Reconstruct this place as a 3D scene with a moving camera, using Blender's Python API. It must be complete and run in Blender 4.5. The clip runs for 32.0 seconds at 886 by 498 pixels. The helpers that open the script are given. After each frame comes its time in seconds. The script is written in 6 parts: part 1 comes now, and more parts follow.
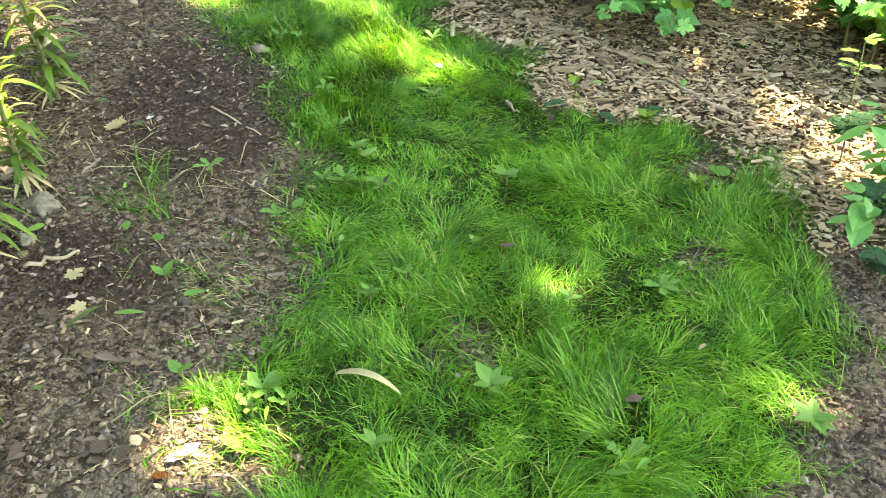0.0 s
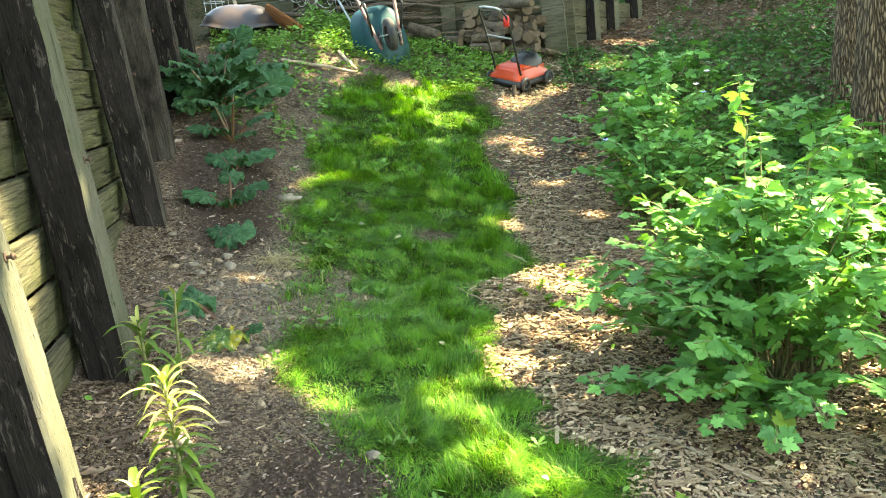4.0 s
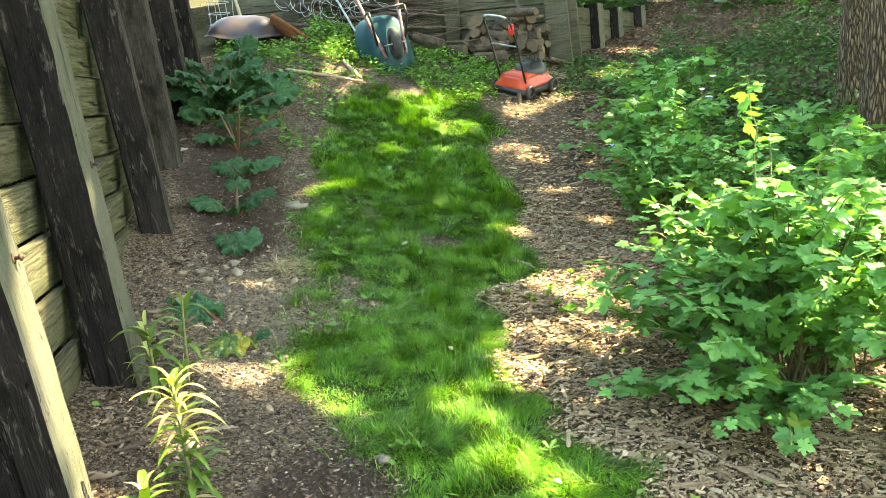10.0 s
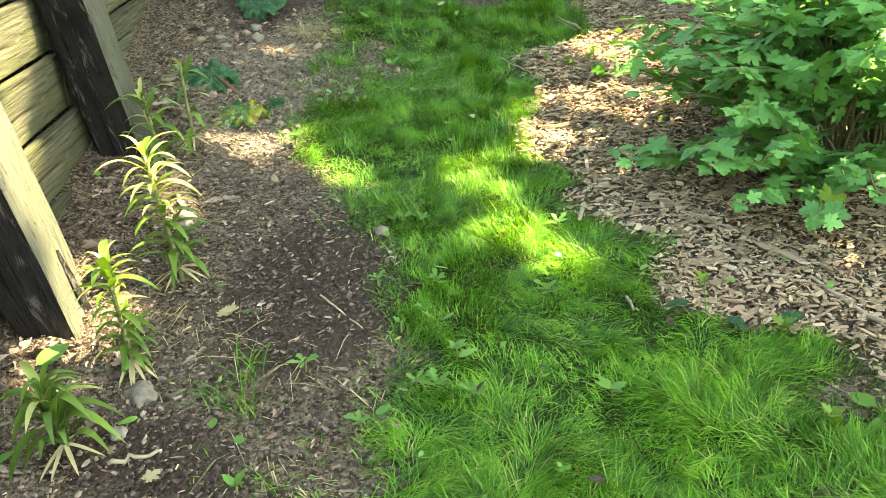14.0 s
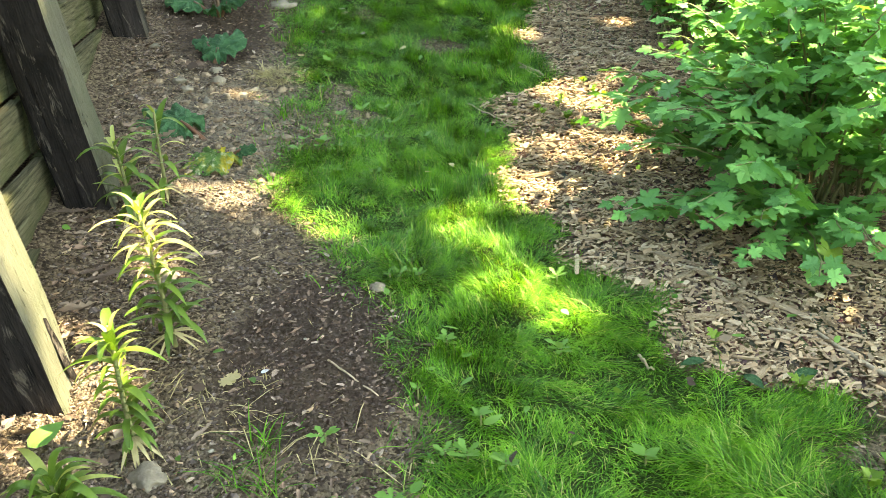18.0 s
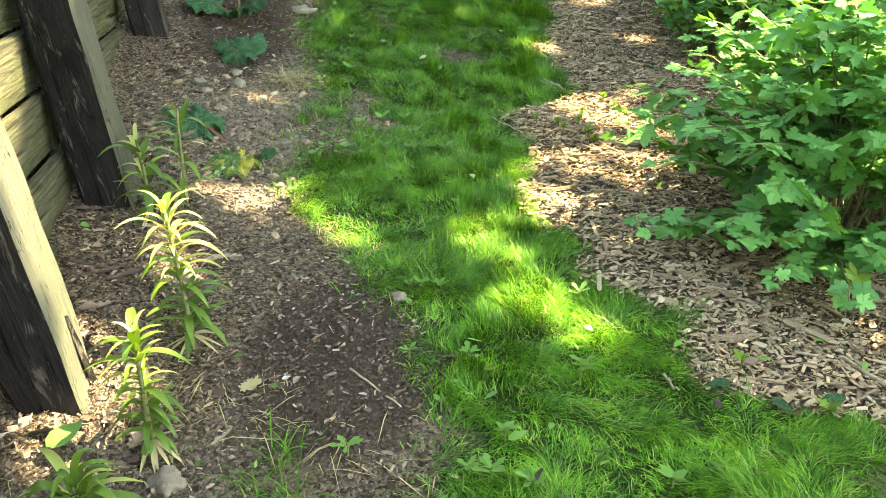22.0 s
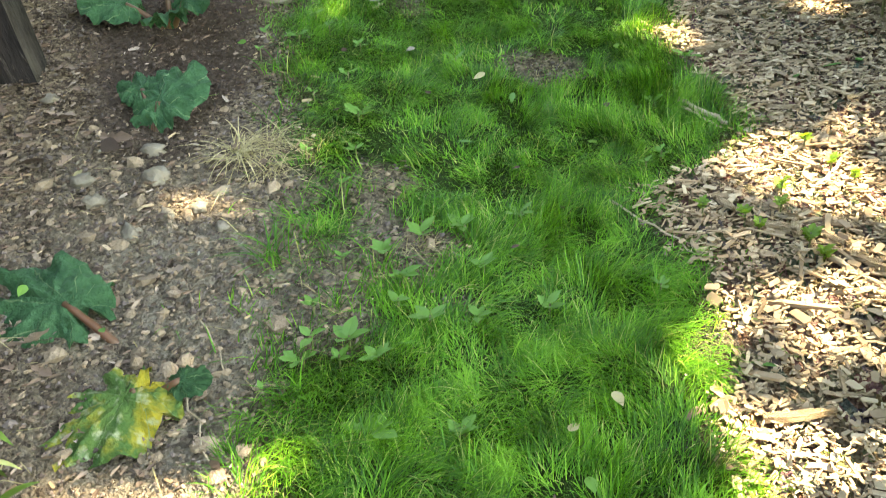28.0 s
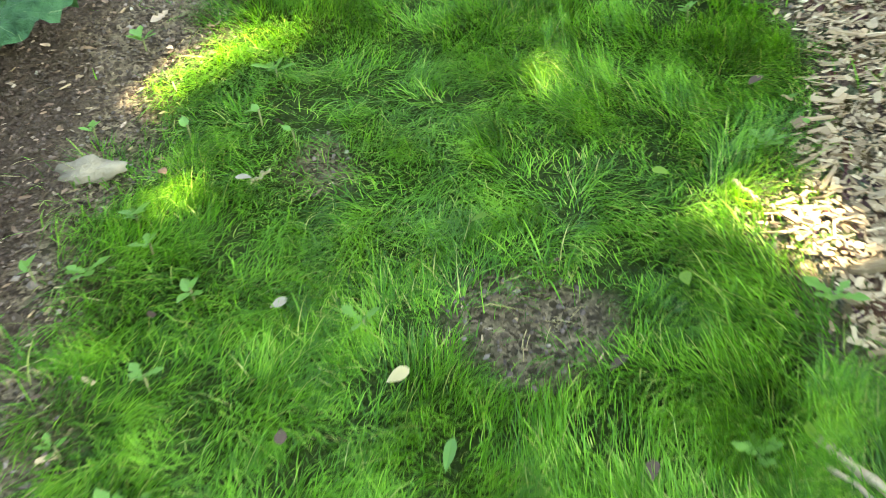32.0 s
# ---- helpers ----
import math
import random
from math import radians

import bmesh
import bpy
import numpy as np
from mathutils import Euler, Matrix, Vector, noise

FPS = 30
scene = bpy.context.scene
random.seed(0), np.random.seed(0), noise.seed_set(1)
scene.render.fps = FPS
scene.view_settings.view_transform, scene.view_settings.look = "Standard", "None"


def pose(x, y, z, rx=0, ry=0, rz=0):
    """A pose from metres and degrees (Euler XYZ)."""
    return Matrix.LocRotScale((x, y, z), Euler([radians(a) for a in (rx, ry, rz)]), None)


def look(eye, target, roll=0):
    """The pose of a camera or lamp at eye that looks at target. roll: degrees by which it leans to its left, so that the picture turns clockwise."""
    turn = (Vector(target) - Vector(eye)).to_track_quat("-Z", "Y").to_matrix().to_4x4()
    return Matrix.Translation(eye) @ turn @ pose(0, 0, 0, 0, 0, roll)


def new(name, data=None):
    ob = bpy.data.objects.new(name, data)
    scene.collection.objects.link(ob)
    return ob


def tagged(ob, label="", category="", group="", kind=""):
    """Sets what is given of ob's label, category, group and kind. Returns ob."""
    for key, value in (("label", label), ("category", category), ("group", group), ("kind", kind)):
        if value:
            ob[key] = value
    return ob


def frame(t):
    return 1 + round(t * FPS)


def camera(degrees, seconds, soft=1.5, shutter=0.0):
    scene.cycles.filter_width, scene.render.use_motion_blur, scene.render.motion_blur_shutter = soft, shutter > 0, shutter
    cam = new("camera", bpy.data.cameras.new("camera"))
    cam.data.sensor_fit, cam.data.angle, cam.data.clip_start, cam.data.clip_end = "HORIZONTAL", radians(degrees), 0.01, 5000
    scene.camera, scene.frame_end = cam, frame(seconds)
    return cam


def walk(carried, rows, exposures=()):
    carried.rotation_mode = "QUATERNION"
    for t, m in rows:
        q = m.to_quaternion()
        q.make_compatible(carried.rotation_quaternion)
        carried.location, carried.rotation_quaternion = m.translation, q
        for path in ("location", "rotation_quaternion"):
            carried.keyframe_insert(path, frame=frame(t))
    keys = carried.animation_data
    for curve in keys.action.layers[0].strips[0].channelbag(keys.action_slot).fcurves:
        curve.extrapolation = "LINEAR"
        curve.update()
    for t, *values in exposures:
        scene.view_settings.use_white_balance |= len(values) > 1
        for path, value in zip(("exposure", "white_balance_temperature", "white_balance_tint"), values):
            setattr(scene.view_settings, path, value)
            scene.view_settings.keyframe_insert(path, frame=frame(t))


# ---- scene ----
# the camera and its walk
cam = camera(55.0, 32.0, soft=0.5, shutter=0.3)
PATH = [
    (0, (0.018, 0.022, 1.514), (-0.059, 1.663, 0.374), -4.0),
    (0.5, (0.004, -0.005, 1.578), (-0.13, 1.664, 0.483), -4.9),
    (1, (-0.015, -0.017, 1.672), (-0.153, 1.742, 0.73), -4.4),
    (1.5, (-0.028, -0.012, 1.721), (-0.179, 1.795, 0.876), -4.0),
    (2, (-0.036, -0.017, 1.757), (-0.242, 1.85, 1.069), -4.3),
    (2.5, (-0.035, -0.027, 1.786), (-0.265, 1.874, 1.207), -4.5),
    (3, (-0.029, -0.017, 1.782), (-0.27, 1.901, 1.27), -4.4),
    (3.5, (-0.023, -0.004, 1.801), (-0.273, 1.92, 1.315), -4.6),
    (4, (-0.033, -0.009, 1.804), (-0.278, 1.935, 1.401), -4.5),
    (4.5, (-0.036, -0.013, 1.802), (-0.286, 1.933, 1.414), -4.6),
    (6.5, (-0.064, -0.001, 1.799), (-0.351, 1.946, 1.443), -5.6),
    (7, (-0.071, 0.012, 1.794), (-0.36, 1.957, 1.432), -5.3),
    (7.5, (-0.076, 0.018, 1.777), (-0.39, 1.961, 1.424), -5.1),
    (8, (-0.055, 0.024, 1.78), (-0.383, 1.964, 1.421), -5.2),
    (8.5, (-0.044, 0.028, 1.771), (-0.373, 1.968, 1.409), -5.3),
    (9, (-0.04, 0.036, 1.773), (-0.336, 1.981, 1.408), -5.4),
    (9.5, (-0.043, 0.017, 1.777), (-0.316, 1.963, 1.41), -5.3),
    (10, (-0.059, 0.004, 1.76), (-0.312, 1.953, 1.386), -4.9),
    (10.5, (-0.069, -0.02, 1.688), (-0.38, 1.891, 1.187), -3.7),
    (11, (-0.016, 0.037, 1.653), (-0.216, 1.903, 0.96), -3.1),
    (11.5, (0.082, 0.144, 1.626), (-0.2, 1.946, 0.806), -4.8),
    (12, (0.204, 0.257, 1.612), (-0.222, 1.993, 0.714), -6.9),
    (12.5, (0.23, 0.294, 1.62), (-0.271, 2.011, 0.724), -8.2),
    (13, (0.21, 0.303, 1.637), (-0.25, 2.04, 0.76), -7.5),
    (13.5, (0.231, 0.282, 1.636), (-0.245, 2.022, 0.772), -7.6),
    (14, (0.25, 0.275, 1.636), (-0.237, 2.017, 0.783), -7.6),
    (14.5, (0.264, 0.264, 1.64), (-0.236, 2.006, 0.794), -7.8),
    (16.5, (0.279, 0.243, 1.658), (-0.201, 2.017, 0.87), -7.4),
    (17, (0.249, 0.258, 1.661), (-0.208, 2.043, 0.883), -7.1),
    (17.5, (0.127, 0.3, 1.667), (-0.251, 2.11, 0.905), -5.8),
    (18, (-0.08, 0.343, 1.708), (-0.365, 2.152, 0.903), -5.3),
    (18.5, (-0.133, 0.34, 1.707), (-0.416, 2.149, 0.902), -4.4),
    (19, (-0.146, 0.368, 1.724), (-0.436, 2.189, 0.95), -4.4),
    (19.5, (-0.152, 0.385, 1.725), (-0.443, 2.208, 0.955), -4.1),
    (20, (-0.178, 0.388, 1.72), (-0.467, 2.211, 0.949), -3.6),
    (20.5, (-0.178, 0.385, 1.709), (-0.473, 2.21, 0.947), -3.6),
    (21, (-0.166, 0.383, 1.691), (-0.441, 2.202, 0.908), -3.5),
    (21.5, (-0.17, 0.375, 1.692), (-0.438, 2.196, 0.908), -3.2),
    (22, (-0.173, 0.363, 1.696), (-0.455, 2.183, 0.916), -3.2),
    (22.5, (-0.181, 0.354, 1.697), (-0.466, 2.175, 0.92), -3.2),
    (23, (-0.18, 0.383, 1.693), (-0.459, 2.2, 0.903), -3.2),
    (23.5, (-0.153, 0.601, 1.66), (-0.47, 2.386, 0.816), -3.9),
    (24, (-0.074, 0.867, 1.675), (-0.516, 2.582, 0.746), -6.8),
    (24.5, (-0.147, 1.091, 1.669), (-0.602, 2.779, 0.697), -6.9),
    (25, (-0.338, 1.427, 1.742), (-0.69, 3.128, 0.751), -5.2),
    (25.5, (-0.444, 1.771, 1.702), (-0.752, 3.455, 0.667), -4.6),
    (27.5, (-0.631, 2.545, 1.7), (-1.017, 4.199, 0.643), -8.1),
    (28, (-0.633, 2.621, 1.728), (-0.995, 4.329, 0.752), -7.7),
    (28.5, (-0.617, 2.613, 1.74), (-0.956, 4.358, 0.822), -7.8),
    (29, (-0.596, 2.601, 1.743), (-0.938, 4.368, 0.871), -8.4),
    (29.5, (-0.583, 2.6, 1.744), (-0.922, 4.378, 0.892), -8.6),
    (30, (-0.574, 2.634, 1.733), (-0.92, 4.409, 0.88), -9.3),
    (30.5, (-0.626, 2.915, 1.679), (-0.965, 4.651, 0.744), -10.2),
    (31, (-0.645, 3.332, 1.732), (-0.93, 5.051, 0.751), -10.0),
    (31.5, (-0.485, 3.906, 1.737), (-0.941, 5.606, 0.788), -12.4),
    (32, (-0.459, 4.549, 1.734), (-1.102, 6.123, 0.68), -14.4),
]
walk(cam, [(t, look(eye, target, roll)) for t, eye, target, roll in PATH],
     [(0.0, 3.80, 9600, -4), (23.5, 3.80, 9600, -4), (25.0, 3.66, 9600, -3), (28.0, 3.92, 9300, -1), (30.0, 3.92, 9200, -2), (31.0, 4.0, 9200, -6), (32.0, 4.38, 9600, -6)])

# ---- light ----
SUN_AZ, SUN_EL = radians(72.0), radians(54.0)   # azimuth from +y towards +x
SUN_DIR = np.array((math.sin(SUN_AZ) * math.cos(SUN_EL), math.cos(SUN_AZ) * math.cos(SUN_EL), math.sin(SUN_EL)))
world = bpy.data.worlds.new("daylight")
scene.world = world
world.use_nodes = True
wn = world.node_tree.nodes
sky = wn.new("ShaderNodeTexSky")
sky.sky_type = "NISHITA"
sky.sun_disc = False
sky.sun_elevation, sky.sun_rotation = SUN_EL, SUN_AZ
wn["Background"].inputs["Strength"].default_value = 0.138
world.node_tree.links.new(sky.outputs[0], wn["Background"].inputs["Color"])
sun_data = bpy.data.lights.new("sun", "SUN")
sun_data.energy, sun_data.angle, sun_data.color = 3.7, radians(0.53), (1.0, 0.94, 0.82)
sun = new("sun", sun_data)
sun.matrix_world = look(Vector(SUN_DIR * 40), (0, 0, 0))

# ---- tools ----
rng = np.random.default_rng(7)


def vnoise(x, y, seed=0):
    """Smooth value noise in 0..1."""
    x, y = np.asarray(x, float), np.asarray(y, float)
    xi, yi = np.floor(x), np.floor(y)
    u, v = x - xi, y - yi
    u, v = u * u * (3 - 2 * u), v * v * (3 - 2 * v)

    def rnd(a, b):
        q = np.sin(a * 127.1 + b * 311.7 + seed * 74.7) * 43758.5453
        return q - np.floor(q)
    top = rnd(xi, yi) * (1 - u) + rnd(xi + 1, yi) * u
    low = rnd(xi, yi + 1) * (1 - u) + rnd(xi + 1, yi + 1) * u
    return top * (1 - v) + low * v


def fbm(x, y, seed=0, octaves=4):
    total, amp = 0.0, 0.5
    for o in range(octaves):
        total = total + amp * vnoise(x * 2 ** o, y * 2 ** o, seed + o)
        amp *= 0.5
    return total


def mesh_from(name, verts, faces, mats=(), smooth=False, mat_index=None):
    """A mesh from arrays; all faces have the same number of corners."""
    verts, faces = np.asarray(verts, np.float32), np.asarray(faces, np.int32)
    me = bpy.data.meshes.new(name)
    n, k = faces.shape
    me.vertices.add(len(verts))
    me.vertices.foreach_set("co", verts.ravel())
    me.loops.add(n * k)
    me.loops.foreach_set("vertex_index", faces.ravel())
    me.polygons.add(n)
    me.polygons.foreach_set("loop_start", np.arange(n, dtype=np.int32) * k)
    if mat_index is not None:
        me.polygons.foreach_set("material_index", np.asarray(mat_index, np.int32))
    me.polygons.foreach_set("use_smooth", np.full(n, smooth))
    me.update(calc_edges=True)
    for m in mats if isinstance(mats, (tuple, list)) else (mats,):
        me.materials.append(m)
    return me


def join(pieces):
    """Several (verts, faces) as one."""
    vs, fs, base = [], [], 0
    for v, f in pieces:
        vs.append(np.asarray(v, float))
        fs.append(np.asarray(f, int) + base)
        base += len(v)
    return np.concatenate(vs), np.concatenate(fs)


def part(name, shape, material, parent=None, label="", m=None, smooth=True):
    """Links (verts, faces), a mesh or a bmesh as one mesh object, under a thing or a part."""
    if isinstance(shape, bmesh.types.BMesh):
        me = bpy.data.meshes.new(name)
        shape.to_mesh(me)
        shape.free()
        me.materials.append(material)
        for p in me.polygons:
            p.use_smooth = smooth
    elif isinstance(shape, tuple):
        me = mesh_from(name, shape[0], shape[1], (material,), smooth)
    else:
        me = shape
    ob = new(name, me)
    if parent is not None:
        ob.parent = parent
    if m is not None:
        ob.matrix_basis = m
    if label:
        ob["label"] = label
    return ob


def thing(name, m, label, category, group="", kind=""):
    ob = new(name)
    ob.empty_display_size = 0.1
    ob.matrix_basis = m
    return tagged(ob, label, category, group, kind)


def box(cx, cy, cz, sx, sy, sz, bevel=0.004, segments=1):
    bm = bmesh.new()
    bmesh.ops.create_cube(bm, size=1)
    for v in bm.verts:
        v.co = (cx + v.co.x * sx, cy + v.co.y * sy, cz + v.co.z * sz)
    if bevel:
        bmesh.ops.bevel(bm, geom=bm.edges[:], offset=bevel, segments=segments, affect="EDGES")
    return bm


def tube(points, radii, sides=8, caps=True, squash=1.0):
    """A tapered tube along points, as quads; the ends are closed to a point."""
    pts = np.asarray(points, float)
    n = len(pts)
    rad = np.broadcast_to(np.asarray(radii, float), (n,))
    tan = np.gradient(pts, axis=0)
    tan /= np.linalg.norm(tan, axis=1, keepdims=True) + 1e-9
    ref = np.array((0.0, 0.0, 1.0)) if abs(tan[:, 2]).mean() < 0.8 else np.array((1.0, 0.0, 0.0))
    a = np.cross(tan, ref)
    a /= np.linalg.norm(a, axis=1, keepdims=True) + 1e-9
    b = np.cross(tan, a)
    ang = np.arange(sides) * 2 * np.pi / sides
    ring = (pts[:, None] + rad[:, None, None] * (np.cos(ang)[None, :, None] * a[:, None] + squash * np.sin(ang)[None, :, None] * b[:, None]))
    if caps:
        ring = np.concatenate([np.repeat(pts[:1, None], sides, 1), ring, np.repeat(pts[-1:, None], sides, 1)])
        n += 2
    v = ring.reshape(-1, 3)
    i, j = np.meshgrid(np.arange(n - 1), np.arange(sides), indexing="ij")
    j2 = (j + 1) % sides
    f = np.stack([i * sides + j, i * sides + j2, (i + 1) * sides + j2, (i + 1) * sides + j], -1).reshape(-1, 4)
    return v, f[:, ::-1]


def bases(forward, up):
    """Rotations (N, 3, 3) whose y axis is forward and whose z axis is near up."""
    f = forward / (np.linalg.norm(forward, axis=1, keepdims=True) + 1e-9)
    x = np.cross(f, up)
    x /= np.linalg.norm(x, axis=1, keepdims=True) + 1e-9
    return np.stack([x, f, np.cross(x, f)], -1)


def spread(tv, tf, rot, size, pos):
    """Copies of a template as one (verts, faces). size: (N,) or (N, 3)."""
    size = np.asarray(size, float)
    size = size[:, None, None] if size.ndim == 1 else size[:, None, :]
    v = np.einsum("nij,nkj->nki", rot, tv[None] * size) + pos[:, None]
    f = tf[None] + (np.arange(len(pos)) * len(tv))[:, None, None]
    return v.reshape(-1, 3), f.reshape(-1, tf.shape[1])


def mat4(rot, size, pos):
    m = Matrix.Identity(4)
    for r in range(3):
        for c in range(3):
            m[r][c] = float(rot[r][c]) * size
        m[r][3] = float(pos[r])
    return m


def along(a, b, n, sag=0.0, wobble=0.0, g=rng):
    """Points from a to b with a sag and a random wobble."""
    s = np.linspace(0, 1, n)[:, None]
    p = np.array(a, float) * (1 - s) + np.array(b, float) * s
    p[:, 2] -= sag * 4 * (s * (1 - s))[:, 0]
    if wobble:
        w = g.normal(0, wobble, (n, 3))
        w[0] = w[-1] = 0
        p += w
    return p


# ---- the lie of the land ----
WALL_P, WALL_D, WALL_N = np.array((-1.5, 2.2)), np.array((-0.30, 0.954)), np.array((0.954, 0.30))
WALL_TOP, BACK_Y = 3.2, 11.5
CORNER, WING_D = np.array((0.22, 11.45)), np.array((0.40, 0.917))


def ground_base(x, y):
    Y = np.clip(y, 1.15, 10.5)
    X = np.clip(x, -2.8, 0.9 + 0.13 * Y)
    return (0.1753 - 0.0735 * X - 0.0425 * Y + 0.0364 * X * X - 0.0094 * X * Y + 0.0184 * Y * Y
            + 0.22 * np.clip(y - 10.5, 0, 9) + 0.03 * np.clip(y - 19.5, 0, 60))


GRASS_Y = [0.0, 1.09, 1.24, 1.35, 1.55, 2.03, 2.33, 2.7, 2.99, 3.1, 3.35, 3.5, 3.62, 3.98, 4.5, 5.14, 5.5, 5.9, 6.2, 6.62, 7.15, 7.9, 8.43, 9.0, 9.5]
GRASS_L = [-.30, -.34, -.40, -.57, -.45, -.45, -.48, -.60, -.66, -.82, -.97, -1.15, -1.30, -1.39, -1.38, -1.58, -1.70, -1.82, -1.86, -1.85, -2.05, -2.06, -2.14, -2.05, -1.8]
RIGHT_Y = [0.0, 1.14, 1.24, 1.46, 1.64, 2.19, 2.42, 2.66, 2.76, 2.96, 3.2, 3.3, 3.41, 3.7, 3.97, 4.18, 4.5, 4.72, 4.9, 5.1, 5.25, 5.5, 5.75, 5.94, 6.15, 6.5, 6.76, 7.3, 7.97, 8.65, 9.29, 9.8]
RIGHT_X = [.45, .52, .65, .81, .91, .95, .92, .80, .30, .21, .19, .10, -.09, -.11, -.38, -.40, -.31, -.32, -.50, -.50, -.34, -.10, -.20, -.28, -.43, -.32, -.22, -.39, -.66, -.49, -.65, -.73]
BARE = [(-0.02, 1.57, 0.13), (-0.83, 5.85, 0.13), (-1.37, 6.2, 0.09), (-1.15, 4.66, 0.14), (-1.0, 4.45, 0.07), (0.62, 1.95, 0.1), (0.45, 1.35, 0.1), (0.75, 2.35, 0.12), (-1.3, 4.95, 0.12), (-1.25, 4.62, 0.17), (-1.32, 4.33, 0.12)]


def grass_cover(x, y):
    """1 in the lawn, 0 outside, with a ragged edge."""
    rag = 0.13 * (fbm(x * 7, y * 7, 3) - 0.47) * 2
    d = np.minimum(x - np.interp(y, GRASS_Y, GRASS_L), np.interp(y, RIGHT_Y, RIGHT_X) - x)
    d = np.minimum(d, 9.55 - y + 0.25 * np.sin(x * 5))
    cover = np.clip((d + rag) / 0.16 + 0.45, 0, 1)
    for bx, by, br in BARE:
        cover = cover * np.clip((np.hypot(x - bx, y - by) - br + 0.9 * rag) / 0.10 + 0.6, 0.14, 1)
    return cover


def mulch_cover(x, y):
    d = x - np.interp(y, RIGHT_Y, RIGHT_X)
    rag = 0.2 * (fbm(x * 5, y * 5, 11) - 0.47)
    return np.clip((d + rag) / 0.1 + 0.4, 0, 1) * np.clip((y - 1.9 + 0.9 * rag - 0.25 * (x - 0.9)) / 0.15 + 0.5, 0, 1)


def fresh_soil(x, y):
    """1 where the bed was dug over and is dark."""
    d = ((x + 0.84) / 0.36) ** 2 + ((y - 2.68) / 0.52) ** 2 + 0.8 * (fbm(x * 6, y * 6, 17) - 0.47)
    f = ((x + 2.35 + 0.3 * (y - 6)) / 0.45) ** 2 + ((y - 6.3) / 1.5) ** 2 + 0.9 * (fbm(x * 5, y * 5, 16) - 0.47)
    e = ((x + 1.05) / 0.4) ** 2 + ((y - 1.75) / 0.3) ** 2 + 0.8 * (fbm(x * 6, y * 6, 18) - 0.47)
    return np.clip((1.15 - np.minimum(np.minimum(d, e * 1.2 + 0.5), f + 0.15)) / 0.4, 0, 1)


def wall_side(x, y):
    """Metres in front of the line of the timber wall's posts."""
    return (x - WALL_P[0]) * WALL_N[0] + (y - WALL_P[1]) * WALL_N[1]


def wing_side(x, y):
    return (x - CORNER[0]) * WING_D[1] - (y - CORNER[1]) * WING_D[0]


def ground_z(x, y):
    x, y = np.asarray(x, float), np.asarray(y, float)
    z = ground_base(x, y)
    near = (np.abs(x) < 6) & (y < 16)
    g = grass_cover(x, y)
    rough = 0.05 * (fbm(x * 3, y * 3, 21, 3) - 0.44) + (1 - g) * (0.035 * (fbm(x * 14, y * 14, 31, 3) - 0.44) + 0.012 * (vnoise(x * 60, y * 60, 41) - 0.5))
    z = z + rough * near
    mound = 0.06 * np.exp(-((x + 0.85) ** 2 + (y - 2.6) ** 2) / 0.18)
    return z + mound


def dry_soil(x, y):
    """1 where the bed's clay is dry and pale."""
    d = np.exp(-((x + 1.74) ** 2 / 0.18 + (y - 4.5) ** 2 / 0.34)) + 0.8 * np.exp(-((x + 1.5) ** 2 / 0.07 + (y - 3.75) ** 2 / 0.10)) + 0.5 * np.exp(-((x + 1.25) ** 2 / 0.05 + (y - 1.95) ** 2 / 0.1)) + 0.5 * np.exp(-((x + 1.45) ** 2 / 0.04 + (y - 4.2) ** 2 / 0.2)) + 0.5 * np.exp(-((x + 0.62) ** 2 / 0.05 + (y - 1.2) ** 2 / 0.06))
    return np.clip(d * (0.4 + 1.2 * fbm(x * 4, y * 4, 19)), 0, 1)

